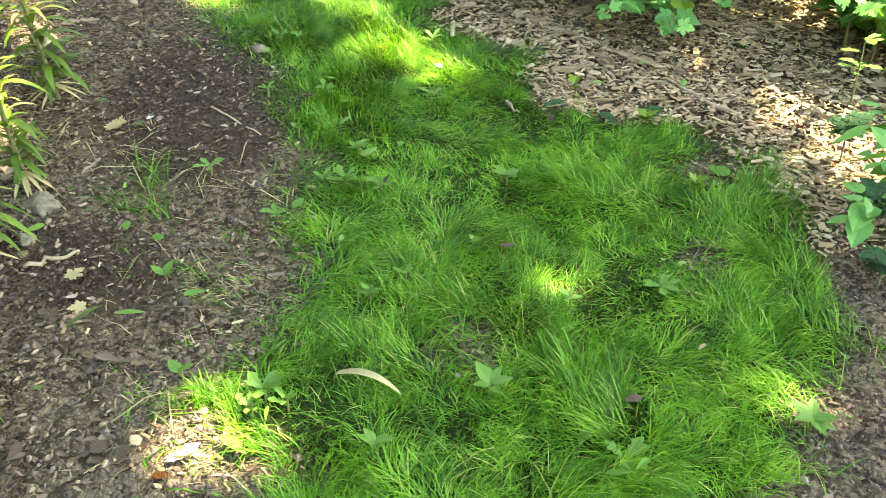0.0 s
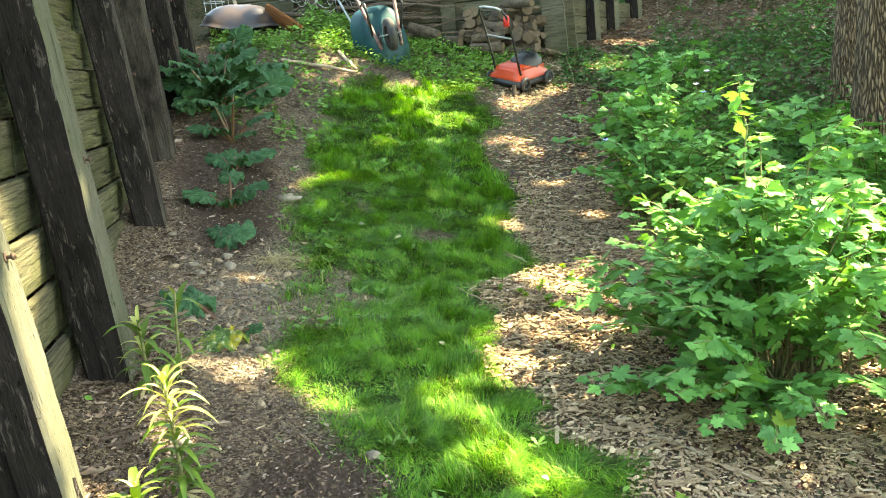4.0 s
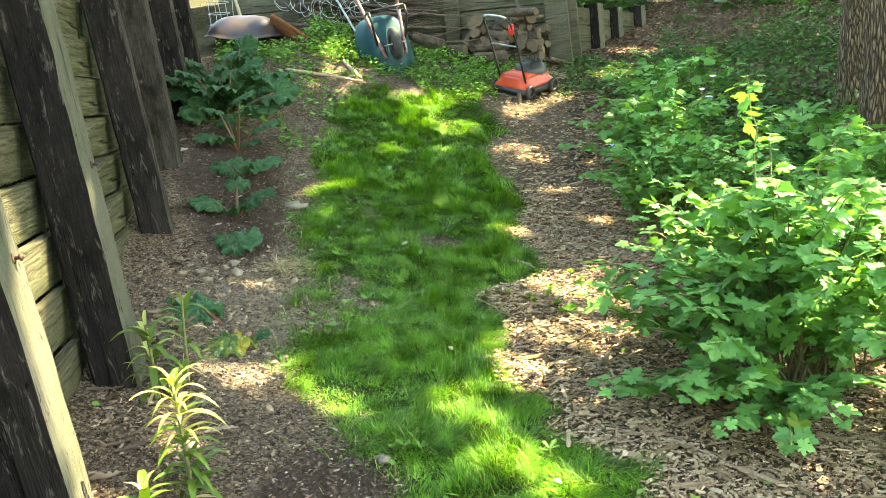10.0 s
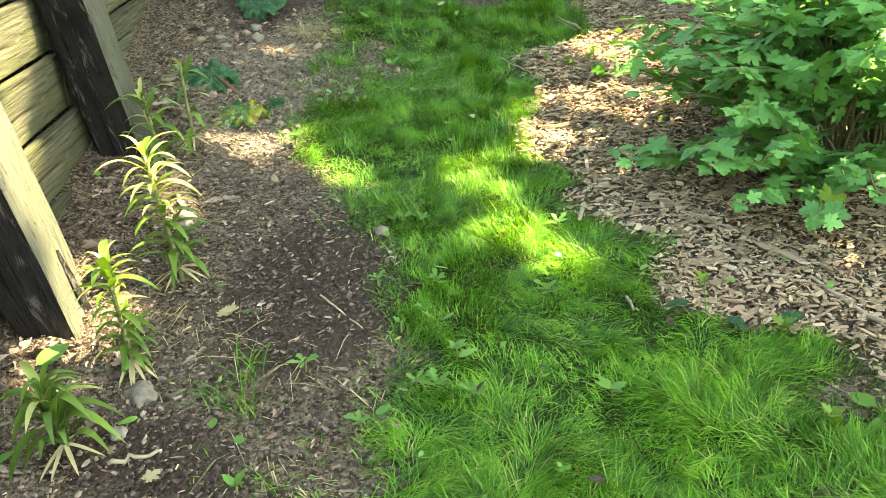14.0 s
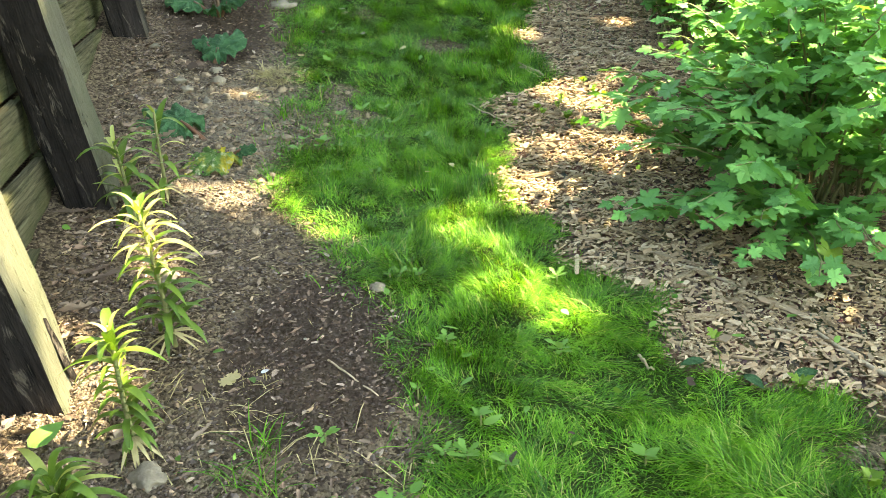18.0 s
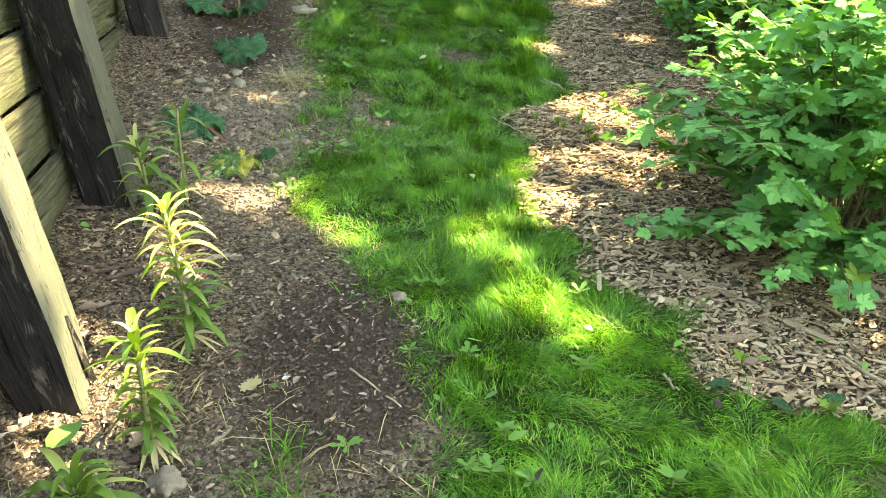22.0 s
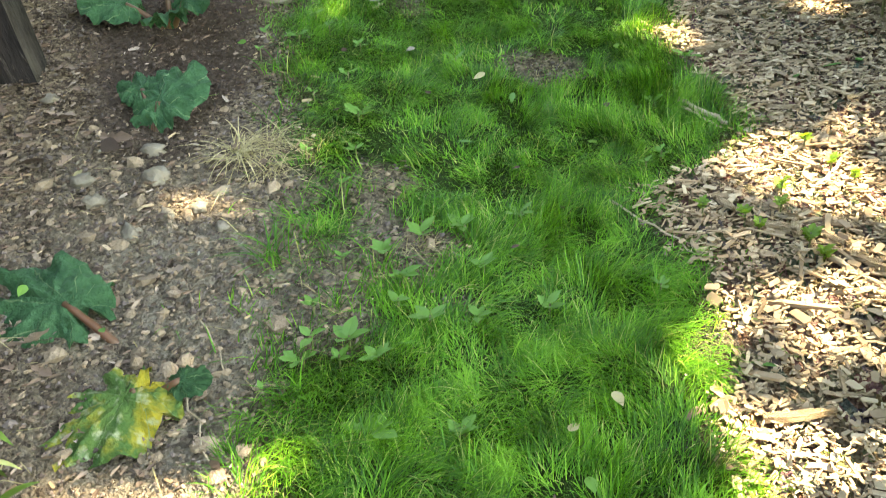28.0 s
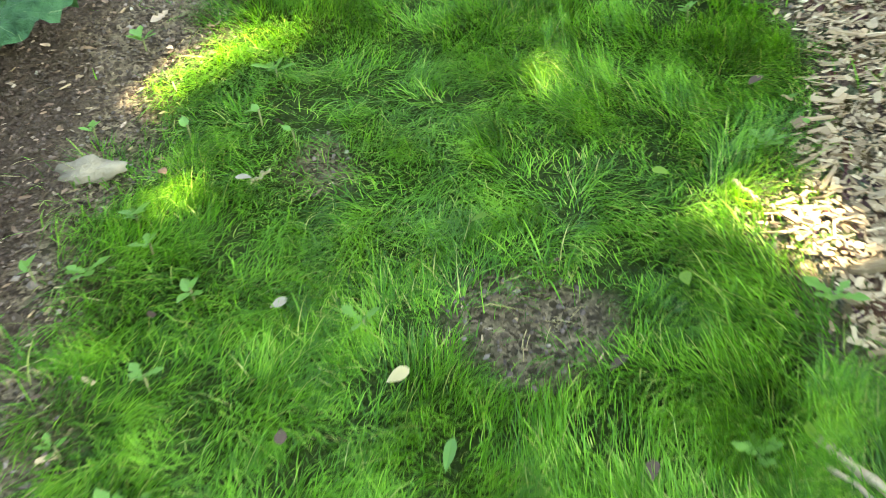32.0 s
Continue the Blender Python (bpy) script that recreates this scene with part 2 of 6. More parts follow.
# ---- materials ----
class Nodes:
    def __init__(self, name):
        self.mat = bpy.data.materials.new(name)
        self.mat.use_nodes = True
        self.t = self.mat.node_tree
        self.n, self.l = self.t.nodes, self.t.links
        self.b = self.n["Principled BSDF"]
        self.out = self.n["Material Output"]

    def put(self, sock, value):
        if isinstance(value, bpy.types.NodeSocket):
            self.l.new(value, sock)
        else:
            sock.default_value = value

    def coords(self, scale=(1, 1, 1), kind="Object"):
        tc = self.n.new("ShaderNodeTexCoord")
        mp = self.n.new("ShaderNodeMapping")
        mp.inputs["Scale"].default_value = scale
        self.l.new(tc.outputs[kind], mp.inputs["Vector"])
        return mp.outputs[0]

    def noise(self, scale, detail=4, rough=0.55, vec=None, distort=0.0):
        nd = self.n.new("ShaderNodeTexNoise")
        nd.inputs["Scale"].default_value, nd.inputs["Detail"].default_value = scale, detail
        nd.inputs["Roughness"].default_value, nd.inputs["Distortion"].default_value = rough, distort
        if vec is not None:
            self.l.new(vec, nd.inputs["Vector"])
        return nd.outputs["Fac"]

    def ramp(self, fac, *stops):
        r = self.n.new("ShaderNodeValToRGB")
        el = r.color_ramp.elements
        while len(el) < len(stops):
            el.new(0.5)
        for e, (p, c) in zip(el, stops):
            e.position, e.color = p, (*c, 1)
        self.l.new(fac, r.inputs[0])
        return r.outputs[0]

    def mix(self, fac, a, b, mode="MIX"):
        m = self.n.new("ShaderNodeMix")
        m.data_type, m.blend_type = "RGBA", mode
        self.put(m.inputs["Factor"], fac)
        self.put(m.inputs[6], a if isinstance(a, bpy.types.NodeSocket) else (*a, 1))
        self.put(m.inputs[7], b if isinstance(b, bpy.types.NodeSocket) else (*b, 1))
        return m.outputs[2]

    def math(self, op, a, b=0.0):
        m = self.n.new("ShaderNodeMath")
        m.operation = op
        self.put(m.inputs[0], a)
        self.put(m.inputs[1], b)
        return m.outputs[0]

    def island(self):
        return self.n.new("ShaderNodeNewGeometry").outputs["Random Per Island"]

    def each(self):
        return self.n.new("ShaderNodeObjectInfo").outputs["Random"]

    def bump(self, height, strength=0.5, distance=0.01):
        b = self.n.new("ShaderNodeBump")
        b.inputs["Strength"].default_value, b.inputs["Distance"].default_value = strength, distance
        self.l.new(height, b.inputs["Height"])
        self.l.new(b.outputs[0], self.b.inputs["Normal"])
        return b.outputs[0]

    def done(self, color, rough=0.7, metal=0.0, spec=0.4):
        self.put(self.b.inputs["Base Color"], color if isinstance(color, bpy.types.NodeSocket) else (*color, 1))
        self.put(self.b.inputs["Roughness"], rough)
        self.b.inputs["Metallic"].default_value = metal
        self.b.inputs["Specular IOR Level"].default_value = spec
        return self.mat

    def leafy(self, color, rough=0.5, passing=0.4, glow=(1.0, 1.0, 0.45), spec=0.35):
        """Light also passes through the blade, and comes out yellower."""
        self.done(color, rough, 0, spec)
        tr = self.n.new("ShaderNodeBsdfTranslucent")
        self.put(tr.inputs["Color"], self.mix(1.0, color, glow, "MULTIPLY"))
        mx = self.n.new("ShaderNodeMixShader")
        mx.inputs[0].default_value = passing
        self.l.new(self.b.outputs[0], mx.inputs[1])
        self.l.new(tr.outputs[0], mx.inputs[2])
        self.l.new(mx.outputs[0], self.out.inputs["Surface"])
        return self.mat


def leaf_material(name, dark, light, rough=0.45, passing=0.4, single=False, blotch=30, spec=0.35):
    k = Nodes(name)
    rnd = k.each() if single else k.island()
    c = k.ramp(rnd, (0.0, dark), (0.6, tuple((a + b) / 2 for a, b in zip(dark, light))), (1.0, light))
    n = k.noise(blotch, 3, 0.6, k.coords())
    c = k.mix(k.math("MULTIPLY", n, 0.5), c, light)
    k.bump(k.noise(blotch * 5, 2, 0.5, k.coords()), 0.3, 0.002)
    return k.leafy(c, rough, passing, spec=spec)


M = {}
def grass_material():
    k = Nodes("grass_blade")
    c = k.ramp(k.island(), (0.0, (0.010, 0.040, 0.003)), (0.3, (0.040, 0.135, 0.008)), (0.65, (0.088, 0.255, 0.016)), (0.93, (0.24, 0.46, 0.05)), (0.975, (0.45, 0.40, 0.16)))
    patch = k.noise(3.5, 3, 0.6, k.coords())
    c = k.mix(k.ramp(patch, (0.35, (0, 0, 0)), (0.7, (0.4, 0.4, 0.4))), c, (0.14, 0.38, 0.02))
    clump = k.noise(11, 3, 0.6, k.coords((1, 1, 0.2)))
    # dark clumps: longer grass, deepened for missing shade between blades
    c = k.mix(k.ramp(clump, (0.32, (0.6, 0.6, 0.6)), (0.50, (0, 0, 0))), c, (0.02, 0.085, 0.005))
    # pale clumps: the sheen of reflecting blades put into their colour
    c = k.mix(k.ramp(clump, (0.54, (0, 0, 0)), (0.70, (0.6, 0.6, 0.6))), c, (0.25, 0.50, 0.05))
    return k.leafy(c, 0.45, 0.3, spec=0.32)


M["grass"] = grass_material()
M["dry_grass"] = leaf_material("dry_grass", (0.28, 0.22, 0.11), (0.55, 0.46, 0.26), 0.7, 0.2)
M["bush"] = leaf_material("bush_leaf", (0.045, 0.16, 0.042), (0.20, 0.44, 0.12), 0.5, 0.32, blotch=9)
M["bush_one"] = leaf_material("bush_leaf_single", (0.045, 0.16, 0.042), (0.20, 0.44, 0.12), 0.5, 0.32, True, blotch=9)
M["young"] = leaf_material("young_leaf", (0.10, 0.2, 0.02), (0.22, 0.34, 0.05), 0.45, 0.45, True)
M["undergrowth"] = leaf_material("undergrowth_leaf", (0.022, 0.075, 0.022), (0.075, 0.175, 0.045), 0.5, 0.35, blotch=2)
M["weed"] = leaf_material("weed_leaf", (0.045, 0.135, 0.024), (0.18, 0.34, 0.07), 0.5, 0.32, blotch=4)
M["crown"] = leaf_material("crown_leaf", (0.02, 0.07, 0.012), (0.06, 0.14, 0.025), 0.5, 0.3, blotch=2)
M["lily"] = leaf_material("lily_leaf", (0.045, 0.10, 0.016), (0.15, 0.24, 0.04), 0.38, 0.35, True, blotch=20)
# sunlight on upper leaves put into their colour; also used for pale fallen leaves
M["lily_sunlit_pale"] = leaf_material("lily_sunlit_and_pale_leaf", (0.24, 0.30, 0.05), (0.52, 0.52, 0.20), 0.45, 0.4, True, blotch=20)


def rhubarb_material(name, dark, light, edge=None):
    k = Nodes(name)
    vec = k.coords()
    sep = k.n.new("ShaderNodeSeparateXYZ")
    k.l.new(vec, sep.inputs[0])
    ang = k.math("ARCTAN2", sep.outputs[0], k.math("ADD", sep.outputs[1], 0.02))
    wob = k.math("MULTIPLY", k.noise(3, 2, 0.5, vec), 0.6)
    vein = k.math("ABSOLUTE", k.math("SINE", k.math("MULTIPLY", k.math("ADD", ang, wob), 5.0)))
    vein = k.math("LESS_THAN", vein, 0.055)
    c = k.ramp(k.noise(5, 4, 0.6, vec), (0.3, dark), (0.75, light))
    if edge:
        c = k.mix(k.ramp(k.noise(2.3, 4, 0.6, vec), (0.48, (0, 0, 0)), (0.60, (1, 1, 1))), c, edge)
        c = k.mix(k.ramp(k.noise(9, 2, 0.6, vec), (0.54, (0, 0, 0)), (0.68, (0.7, 0.7, 0.7))), c, (0.42, 0.45, 0.32))
    c = k.mix(k.math("MULTIPLY", vein, 0.5), c, (0.24, 0.33, 0.17))
    k.bump(k.math("ADD", k.noise(24, 3, 0.6, vec), k.math("MULTIPLY", vein, -0.6)), 0.8, 0.02)
    return k.leafy(c, 0.6, 0.25, spec=0.2)


M["rhubarb"] = rhubarb_material("rhubarb_leaf", (0.022, 0.078, 0.034), (0.075, 0.175, 0.078))
M["rhubarb_old"] = rhubarb_material("rhubarb_withered_leaf", (0.05, 0.12, 0.03), (0.14, 0.23, 0.06), (0.44, 0.36, 0.04))


def plain(name, a, b, scale=12, rough=0.7, metal=0.0, bump=0.3, dist=0.003, spec=0.4, stretch=(1, 1, 1), each=False, detail=5):
    k = Nodes(name)
    vec = k.coords(stretch)
    n = k.noise(scale, detail, 0.6, vec)
    c = k.ramp(n, (0.3, a), (0.7, b))
    if each:
        c = k.mix(k.math("MULTIPLY", k.each(), 0.5), c, tuple(v * 0.55 for v in a))
    if bump:
        k.bump(k.noise(scale * 4, 3, 0.6, vec), bump, dist)
    return k.done(c, rough, metal, spec)


def scatter_material(name, *cols, rough=0.85, bump=0.4, dist=0.002, grain=(1, 1, 1)):
    """For loose bits: one colour for each bit, grained."""
    k = Nodes(name)
    c = k.ramp(k.island(), *[(i / (len(cols) - 1), col) for i, col in enumerate(cols)])
    n = k.noise(90, 3, 0.6, k.coords(grain))
    c = k.mix(k.math("MULTIPLY", n, 0.4), c, tuple(v * 0.4 for v in cols[len(cols) // 2]))
    k.bump(k.noise(160, 2, 0.5, k.coords(grain)), bump, dist)
    return k.done(c, rough, 0, 0.25)


M["chip"] = scatter_material("wood_chip", (0.078, 0.048, 0.0301), (0.468, 0.325, 0.202), (0.25, 0.16, 0.0978), (0.634, 0.475, 0.315), (0.156, 0.105, 0.0677), (0.416, 0.285, 0.179), (0.312, 0.222, 0.15), (0.551, 0.405, 0.254), (0.343, 0.23, 0.136), (0.686, 0.53, 0.362))
M["litter"] = scatter_material("leaf_litter", (0.0572, 0.036, 0.0275), (0.239, 0.16, 0.119), (0.114, 0.077, 0.0583), (0.416, 0.31, 0.242), (0.0728, 0.048, 0.0374), (0.312, 0.21, 0.154), (0.146, 0.09, 0.0638), (0.499, 0.39, 0.319))
M["clod"] = scatter_material("soil_clod", (0.0504, 0.036, 0.0322), (0.158, 0.12, 0.109), (0.084, 0.062, 0.0552), (0.263, 0.205, 0.184), (0.0651, 0.047, 0.0414), (0.116, 0.087, 0.0782))
M["dry_clod"] = scatter_material("dry_soil_clod", (0.175, 0.123, 0.0855), (0.32, 0.234, 0.163), (0.237, 0.168, 0.117), (0.413, 0.304, 0.214), (0.145, 0.102, 0.0716), bump=1.0, dist=0.006)
M["clod_dark"] = scatter_material("dark_soil_clod", (0.053, 0.036, 0.0302), (0.106, 0.073, 0.0616), (0.07, 0.048, 0.0403), (0.159, 0.112, 0.0941), (0.0615, 0.042, 0.0347))
M["pebble"] = scatter_material("pebble", (0.30, 0.26, 0.2), (0.42, 0.37, 0.3), (0.24, 0.21, 0.17), (0.55, 0.5, 0.42))
M["twig"] = scatter_material("twig", (0.16, 0.11, 0.07), (0.28, 0.21, 0.14), (0.38, 0.3, 0.2))


def ground_material():
    k = Nodes("garden_ground")
    at = k.n.new("ShaderNodeAttribute")
    at.attribute_name = "cover"
    sep = k.n.new("ShaderNodeSeparateColor")
    k.l.new(at.outputs["Color"], sep.inputs[0])
    vec = k.coords()
    big, mid, fine = k.noise(1.6, 4, 0.6, vec), k.noise(14, 5, 0.65, vec), k.noise(70, 4, 0.7, vec)
    # the ramp's dark end puts shade of the crevices between clods into the soil
    soil = k.ramp(mid, (0.3, (0.0378, 0.026, 0.0218)), (0.55, (0.0998, 0.071, 0.0609)), (0.75, (0.21, 0.157, 0.136)))
    soil = k.mix(k.math("MULTIPLY", big, 0.5), soil, (0.085, 0.058, 0.039))
    warp = k.n.new("ShaderNodeVectorMath")
    warp.operation = "MULTIPLY_ADD"
    wob = k.n.new("ShaderNodeTexNoise")
    wob.inputs["Scale"].default_value, wob.inputs["Detail"].default_value = 30, 3
    k.l.new(vec, wob.inputs["Vector"])
    k.l.new(wob.outputs["Color"], warp.inputs[0])
    warp.inputs[1].default_value = (0.03, 0.03, 0.03)
    k.l.new(vec, warp.inputs[2])
    crumbs = []
    for size in (42, 105):
        cell = k.n.new("ShaderNodeTexVoronoi")
        cell.inputs["Scale"].default_value = size
        k.l.new(warp.outputs[0], cell.inputs["Vector"])
        pick = k.n.new("ShaderNodeSeparateColor")
        k.l.new(cell.outputs["Color"], pick.inputs[0])
        crumbs.append((cell.outputs["Distance"], pick.outputs[0]))
    soil = k.mix(k.math("MULTIPLY", k.ramp(crumbs[0][1], (0.3, (0, 0, 0)), (1.0, (1, 1, 1))), 0.6), soil, (0.27, 0.20, 0.138))
    soil = k.mix(k.math("MULTIPLY", k.ramp(crumbs[1][1], (0.5, (0, 0, 0)), (1.0, (1, 1, 1))), 0.7), soil, (0.36, 0.275, 0.19))
    soil = k.mix(k.math("MULTIPLY", k.ramp(crumbs[1][1], (0.0, (1, 1, 1)), (0.4, (0, 0, 0))), 0.8), soil, (0.035, 0.023, 0.015))
    dry = k.n.new("ShaderNodeAttribute")
    dry.attribute_name = "dry"
    pale = k.ramp(mid, (0.3, (0.17, 0.14, 0.11)), (0.7, (0.36, 0.305, 0.24)))
    soil = k.mix(k.math("MULTIPLY", dry.outputs["Fac"], k.ramp(crumbs[0][1], (0.1, (0.25, 0.25, 0.25)), (0.8, (1, 1, 1)))), soil, pale)
    heap = k.math("ADD", k.math("MULTIPLY", k.math("SUBTRACT", 0.6, crumbs[0][0]), 1.6), k.math("SUBTRACT", 0.6, crumbs[1][0]))
    # dead thatch, darkened to stand in for the shade between grass blades
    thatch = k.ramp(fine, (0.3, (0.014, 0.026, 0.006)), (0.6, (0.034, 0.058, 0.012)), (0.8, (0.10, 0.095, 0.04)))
    vor = k.n.new("ShaderNodeTexVoronoi")
    vor.inputs["Scale"].default_value = 40
    k.l.new(k.coords((1, 0.45, 1)), vor.inputs["Vector"])
    chip = k.mix(0.3, k.ramp(fine, (0.25, (0.05, 0.034, 0.023)), (0.7, (0.27, 0.195, 0.135))), k.mix(1.0, vor.outputs["Color"], (0.3, 0.22, 0.145), "MULTIPLY"))
    moss = k.ramp(mid, (0.3, (0.035, 0.05, 0.016)), (0.7, (0.11, 0.088, 0.05)))
    fresh = k.ramp(fine, (0.3, (0.0477, 0.031, 0.0246)), (0.7, (0.101, 0.069, 0.056)))
    fresh = k.mix(k.math("MULTIPLY", crumbs[0][1], 0.5), fresh, (0.11, 0.082, 0.06))
    soil = k.mix(at.outputs["Alpha"], soil, fresh)
    c = k.mix(sep.outputs[1], soil, chip)
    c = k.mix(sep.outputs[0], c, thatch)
    c = k.mix(sep.outputs[2], c, moss)
    k.bump(k.math("ADD", heap, k.math("ADD", k.math("ADD", mid, fine), k.math("MULTIPLY", k.noise(220, 3, 0.7, vec), 0.6))), 1.0, 0.02)
    return k.done(c, 0.95, 0, 0.1)


M["ground"] = ground_material()


def timber(name, a, b, green=None, stain=None, grain=(1, 1, 14), each=True, flake=None, pits=False):
    """Weathered timber; the grain runs along local z (grain) or x."""
    k = Nodes(name)
    vec = k.coords(grain)
    fine = k.noise(62, 7, 0.7, vec, 0.5)
    broad = k.noise(2.2, 3, 0.5, k.coords())
    c = k.ramp(fine, (0.30, a), (0.48, tuple((p + q) / 2 for p, q in zip(a, b))), (0.68, b))
    if green:
        c = k.mix(k.ramp(broad, (0.40, (0, 0, 0)), (0.62, (0.7, 0.7, 0.7))), c, green)
    if stain:
        c = k.mix(k.ramp(k.noise(6, 5, 0.75, k.coords(tuple(0.35 if g < 1 else 1 for g in grain))), (0.34, (1, 1, 1)), (0.60, (0, 0, 0))), c, stain)
    if each:
        c = k.mix(k.math("MULTIPLY", k.each(), 0.3), c, tuple(v * 0.6 for v in a))
    crack = k.ramp(k.noise(16, 5, 0.7, vec, 0.2), (0.34, (1, 1, 1)), (0.40, (0, 0, 0)))
    c = k.mix(k.math("MULTIPLY", crack, 0.7), c, tuple(v * 0.35 for v in a))
    if flake:
        c = k.mix(k.ramp(k.noise(34, 5, 0.7, k.coords(tuple(min(1, g * 4) for g in grain)), 0.6), (0.58, (0, 0, 0)), (0.66, (0.85, 0.85, 0.85))), c, flake)
    if pits:
        pit = k.ramp(k.noise(70, 3, 0.6, k.coords(tuple(0.35 if g < 1 else 1 for g in grain))), (0.30, (1, 1, 1)), (0.36, (0, 0, 0)))
        c = k.mix(k.math("MULTIPLY", pit, 0.8), c, tuple(v * 0.3 for v in a))
        c = k.mix(k.ramp(k.noise(5, 4, 0.7, k.coords()), (0.5, (0, 0, 0)), (0.75, (0.5, 0.5, 0.5))), c, b)
        crack = k.math("MAXIMUM", crack, pit)
    k.bump(k.math("SUBTRACT", fine, k.math("MULTIPLY", crack, 0.7)), 1.0, 0.014)
    return k.done(c, 0.9, 0, 0.08)


M["board"] = timber("mossy_board", (0.017, 0.016, 0.0105), (0.155, 0.144, 0.094), green=(0.056, 0.066, 0.019), grain=(0.06, 1, 1))
M["post_side"] = timber("weathered_post", (0.08, 0.076, 0.061), (0.145, 0.138, 0.107), green=(0.08, 0.09, 0.052), grain=(1, 1, 0.07), pits=True)
M["post_face"] = timber("tarred_post_face", (0.010, 0.0085, 0.009), (0.036, 0.029, 0.028), stain=(0.007, 0.006, 0.0058), grain=(1, 1, 0.05), flake=(0.105, 0.09, 0.078), pits=True)
M["post_grey"] = timber("greyed_post_face", (0.018, 0.015, 0.013), (0.085, 0.072, 0.06), stain=(0.012, 0.010, 0.009), grain=(1, 1, 0.07), pits=True)
M["back_board"] = timber("grey_board", (0.038, 0.035, 0.026), (0.16, 0.147, 0.107), green=(0.05, 0.056, 0.024), grain=(0.06, 1, 1))
M["handle_wood"] = timber("orange_wood", (0.10, 0.038, 0.016), (0.24, 0.10, 0.04), grain=(0.05, 1, 1))
M["splinter"] = timber("split_wood", (0.26, 0.17, 0.10), (0.56, 0.42, 0.28), grain=(1, 0.06, 1))
M["stick"] = plain("bare_stick", (0.24, 0.18, 0.12), (0.42, 0.33, 0.23), 40, 0.85)
M["branch"] = plain("dead_branch", (0.05, 0.036, 0.027), (0.14, 0.10, 0.075), 30, 0.9, each=True)
M["log_bark"] = plain("log_bark", (0.04, 0.027, 0.018), (0.16, 0.118, 0.08), 18, 0.9, bump=0.8, dist=0.01, each=True)


def end_grain():
    k = Nodes("log_end")
    vec = k.coords()
    w = k.n.new("ShaderNodeTexWave")
    w.wave_type, w.rings_direction = "RINGS", "Y"
    w.inputs["Scale"].default_value, w.inputs["Distortion"].default_value, w.inputs["Detail"].default_value = 55, 2.5, 3
    k.l.new(vec, w.inputs["Vector"])
    c = k.ramp(w.outputs["Fac"], (0.2, (0.125, 0.088, 0.06)), (0.8, (0.19, 0.135, 0.09)))
    c = k.mix(k.ramp(k.noise(26, 4, 0.7, vec), (0.4, (0, 0, 0)), (0.7, (0.7, 0.7, 0.7))), c, (0.075, 0.055, 0.04))
    c = k.mix(k.math("MULTIPLY", k.each(), 0.7), c, (0.075, 0.055, 0.04))
    return k.done(c, 0.9, 0, 0.2)


M["log_end"] = end_grain()


def bark():
    k = Nodes("tree_bark")
    vec = k.coords((1, 1, 0.17))
    v = k.n.new("ShaderNodeTexVoronoi")
    v.feature = "DISTANCE_TO_EDGE"
    v.inputs["Scale"].default_value = 46
    warp = k.n.new("ShaderNodeVectorMath")
    warp.operation = "MULTIPLY_ADD"
    nz = k.n.new("ShaderNodeTexNoise")
    nz.inputs["Scale"].default_value = 9
    k.l.new(vec, nz.inputs["Vector"])
    k.l.new(nz.outputs["Color"], warp.inputs[0])
    warp.inputs[1].default_value = (0.10, 0.10, 0.10)
    k.l.new(vec, warp.inputs[2])
    k.l.new(warp.outputs[0], v.inputs["Vector"])
    ridge = k.ramp(v.outputs[0], (0.0, (0, 0, 0)), (0.22, (1, 1, 1)))
    n = k.noise(30, 5, 0.65, k.coords((1, 1, 0.5)))
    c = k.mix(ridge, (0.05, 0.033, 0.02), k.ramp(n, (0.3, (0.13, 0.085, 0.048)), (0.7, (0.29, 0.195, 0.118))))
    k.bump(k.math("ADD", ridge, k.math("MULTIPLY", n, 0.5)), 1.0, 0.03)
    return k.done(c, 0.92, 0, 0.2)


M["bark"] = bark()
M["stem"] = plain("green_brown_stem", (0.10, 0.12, 0.04), (0.20, 0.18, 0.08), 30, 0.7)
M["stalk"] = plain("rhubarb_stalk", (0.11, 0.04, 0.025), (0.13, 0.085, 0.035), 9, 0.45)
M["tray_dark"] = plain("worn_grey_tray", (0.009, 0.013, 0.025), (0.05, 0.031, 0.022), 5.5, 0.36, 0.0, 0.15, spec=0.4)
M["teal"] = plain("teal_paint", (0.003, 0.034, 0.042), (0.010, 0.060, 0.070), 5, 0.55, 0.0, 0.1, spec=0.25)
M["orange"] = plain("orange_plastic", (0.42, 0.032, 0.006), (0.52, 0.055, 0.010), 3, 0.4, 0, 0.05, spec=0.5)
M["black_plastic"] = plain("black_plastic", (0.010, 0.010, 0.011), (0.024, 0.024, 0.025), 6, 0.45, 0, 0.1)
M["rubber"] = plain("tyre_rubber", (0.025, 0.025, 0.026), (0.07, 0.065, 0.06), 12, 0.8)
M["red_paint"] = plain("faded_red_paint", (0.13, 0.035, 0.028), (0.30, 0.2, 0.18), 7, 0.55)
M["steel"] = plain("dull_steel", (0.2, 0.205, 0.21), (0.36, 0.37, 0.38), 14, 0.42, 0.8)
M["rust"] = plain("rusty_iron", (0.05, 0.03, 0.022), (0.11, 0.07, 0.05), 30, 0.85, 0.3)
M["white_wire"] = plain("white_coated_wire", (0.32, 0.33, 0.33), (0.5, 0.51, 0.51), 8, 0.5)
M["flower"] = plain("blue_petal", (0.28, 0.30, 0.72), (0.45, 0.48, 0.85), 20, 0.6)
M["stone"] = plain("pale_stone", (0.13, 0.105, 0.08), (0.25, 0.21, 0.165), 16, 0.85, bump=0.6, dist=0.01)
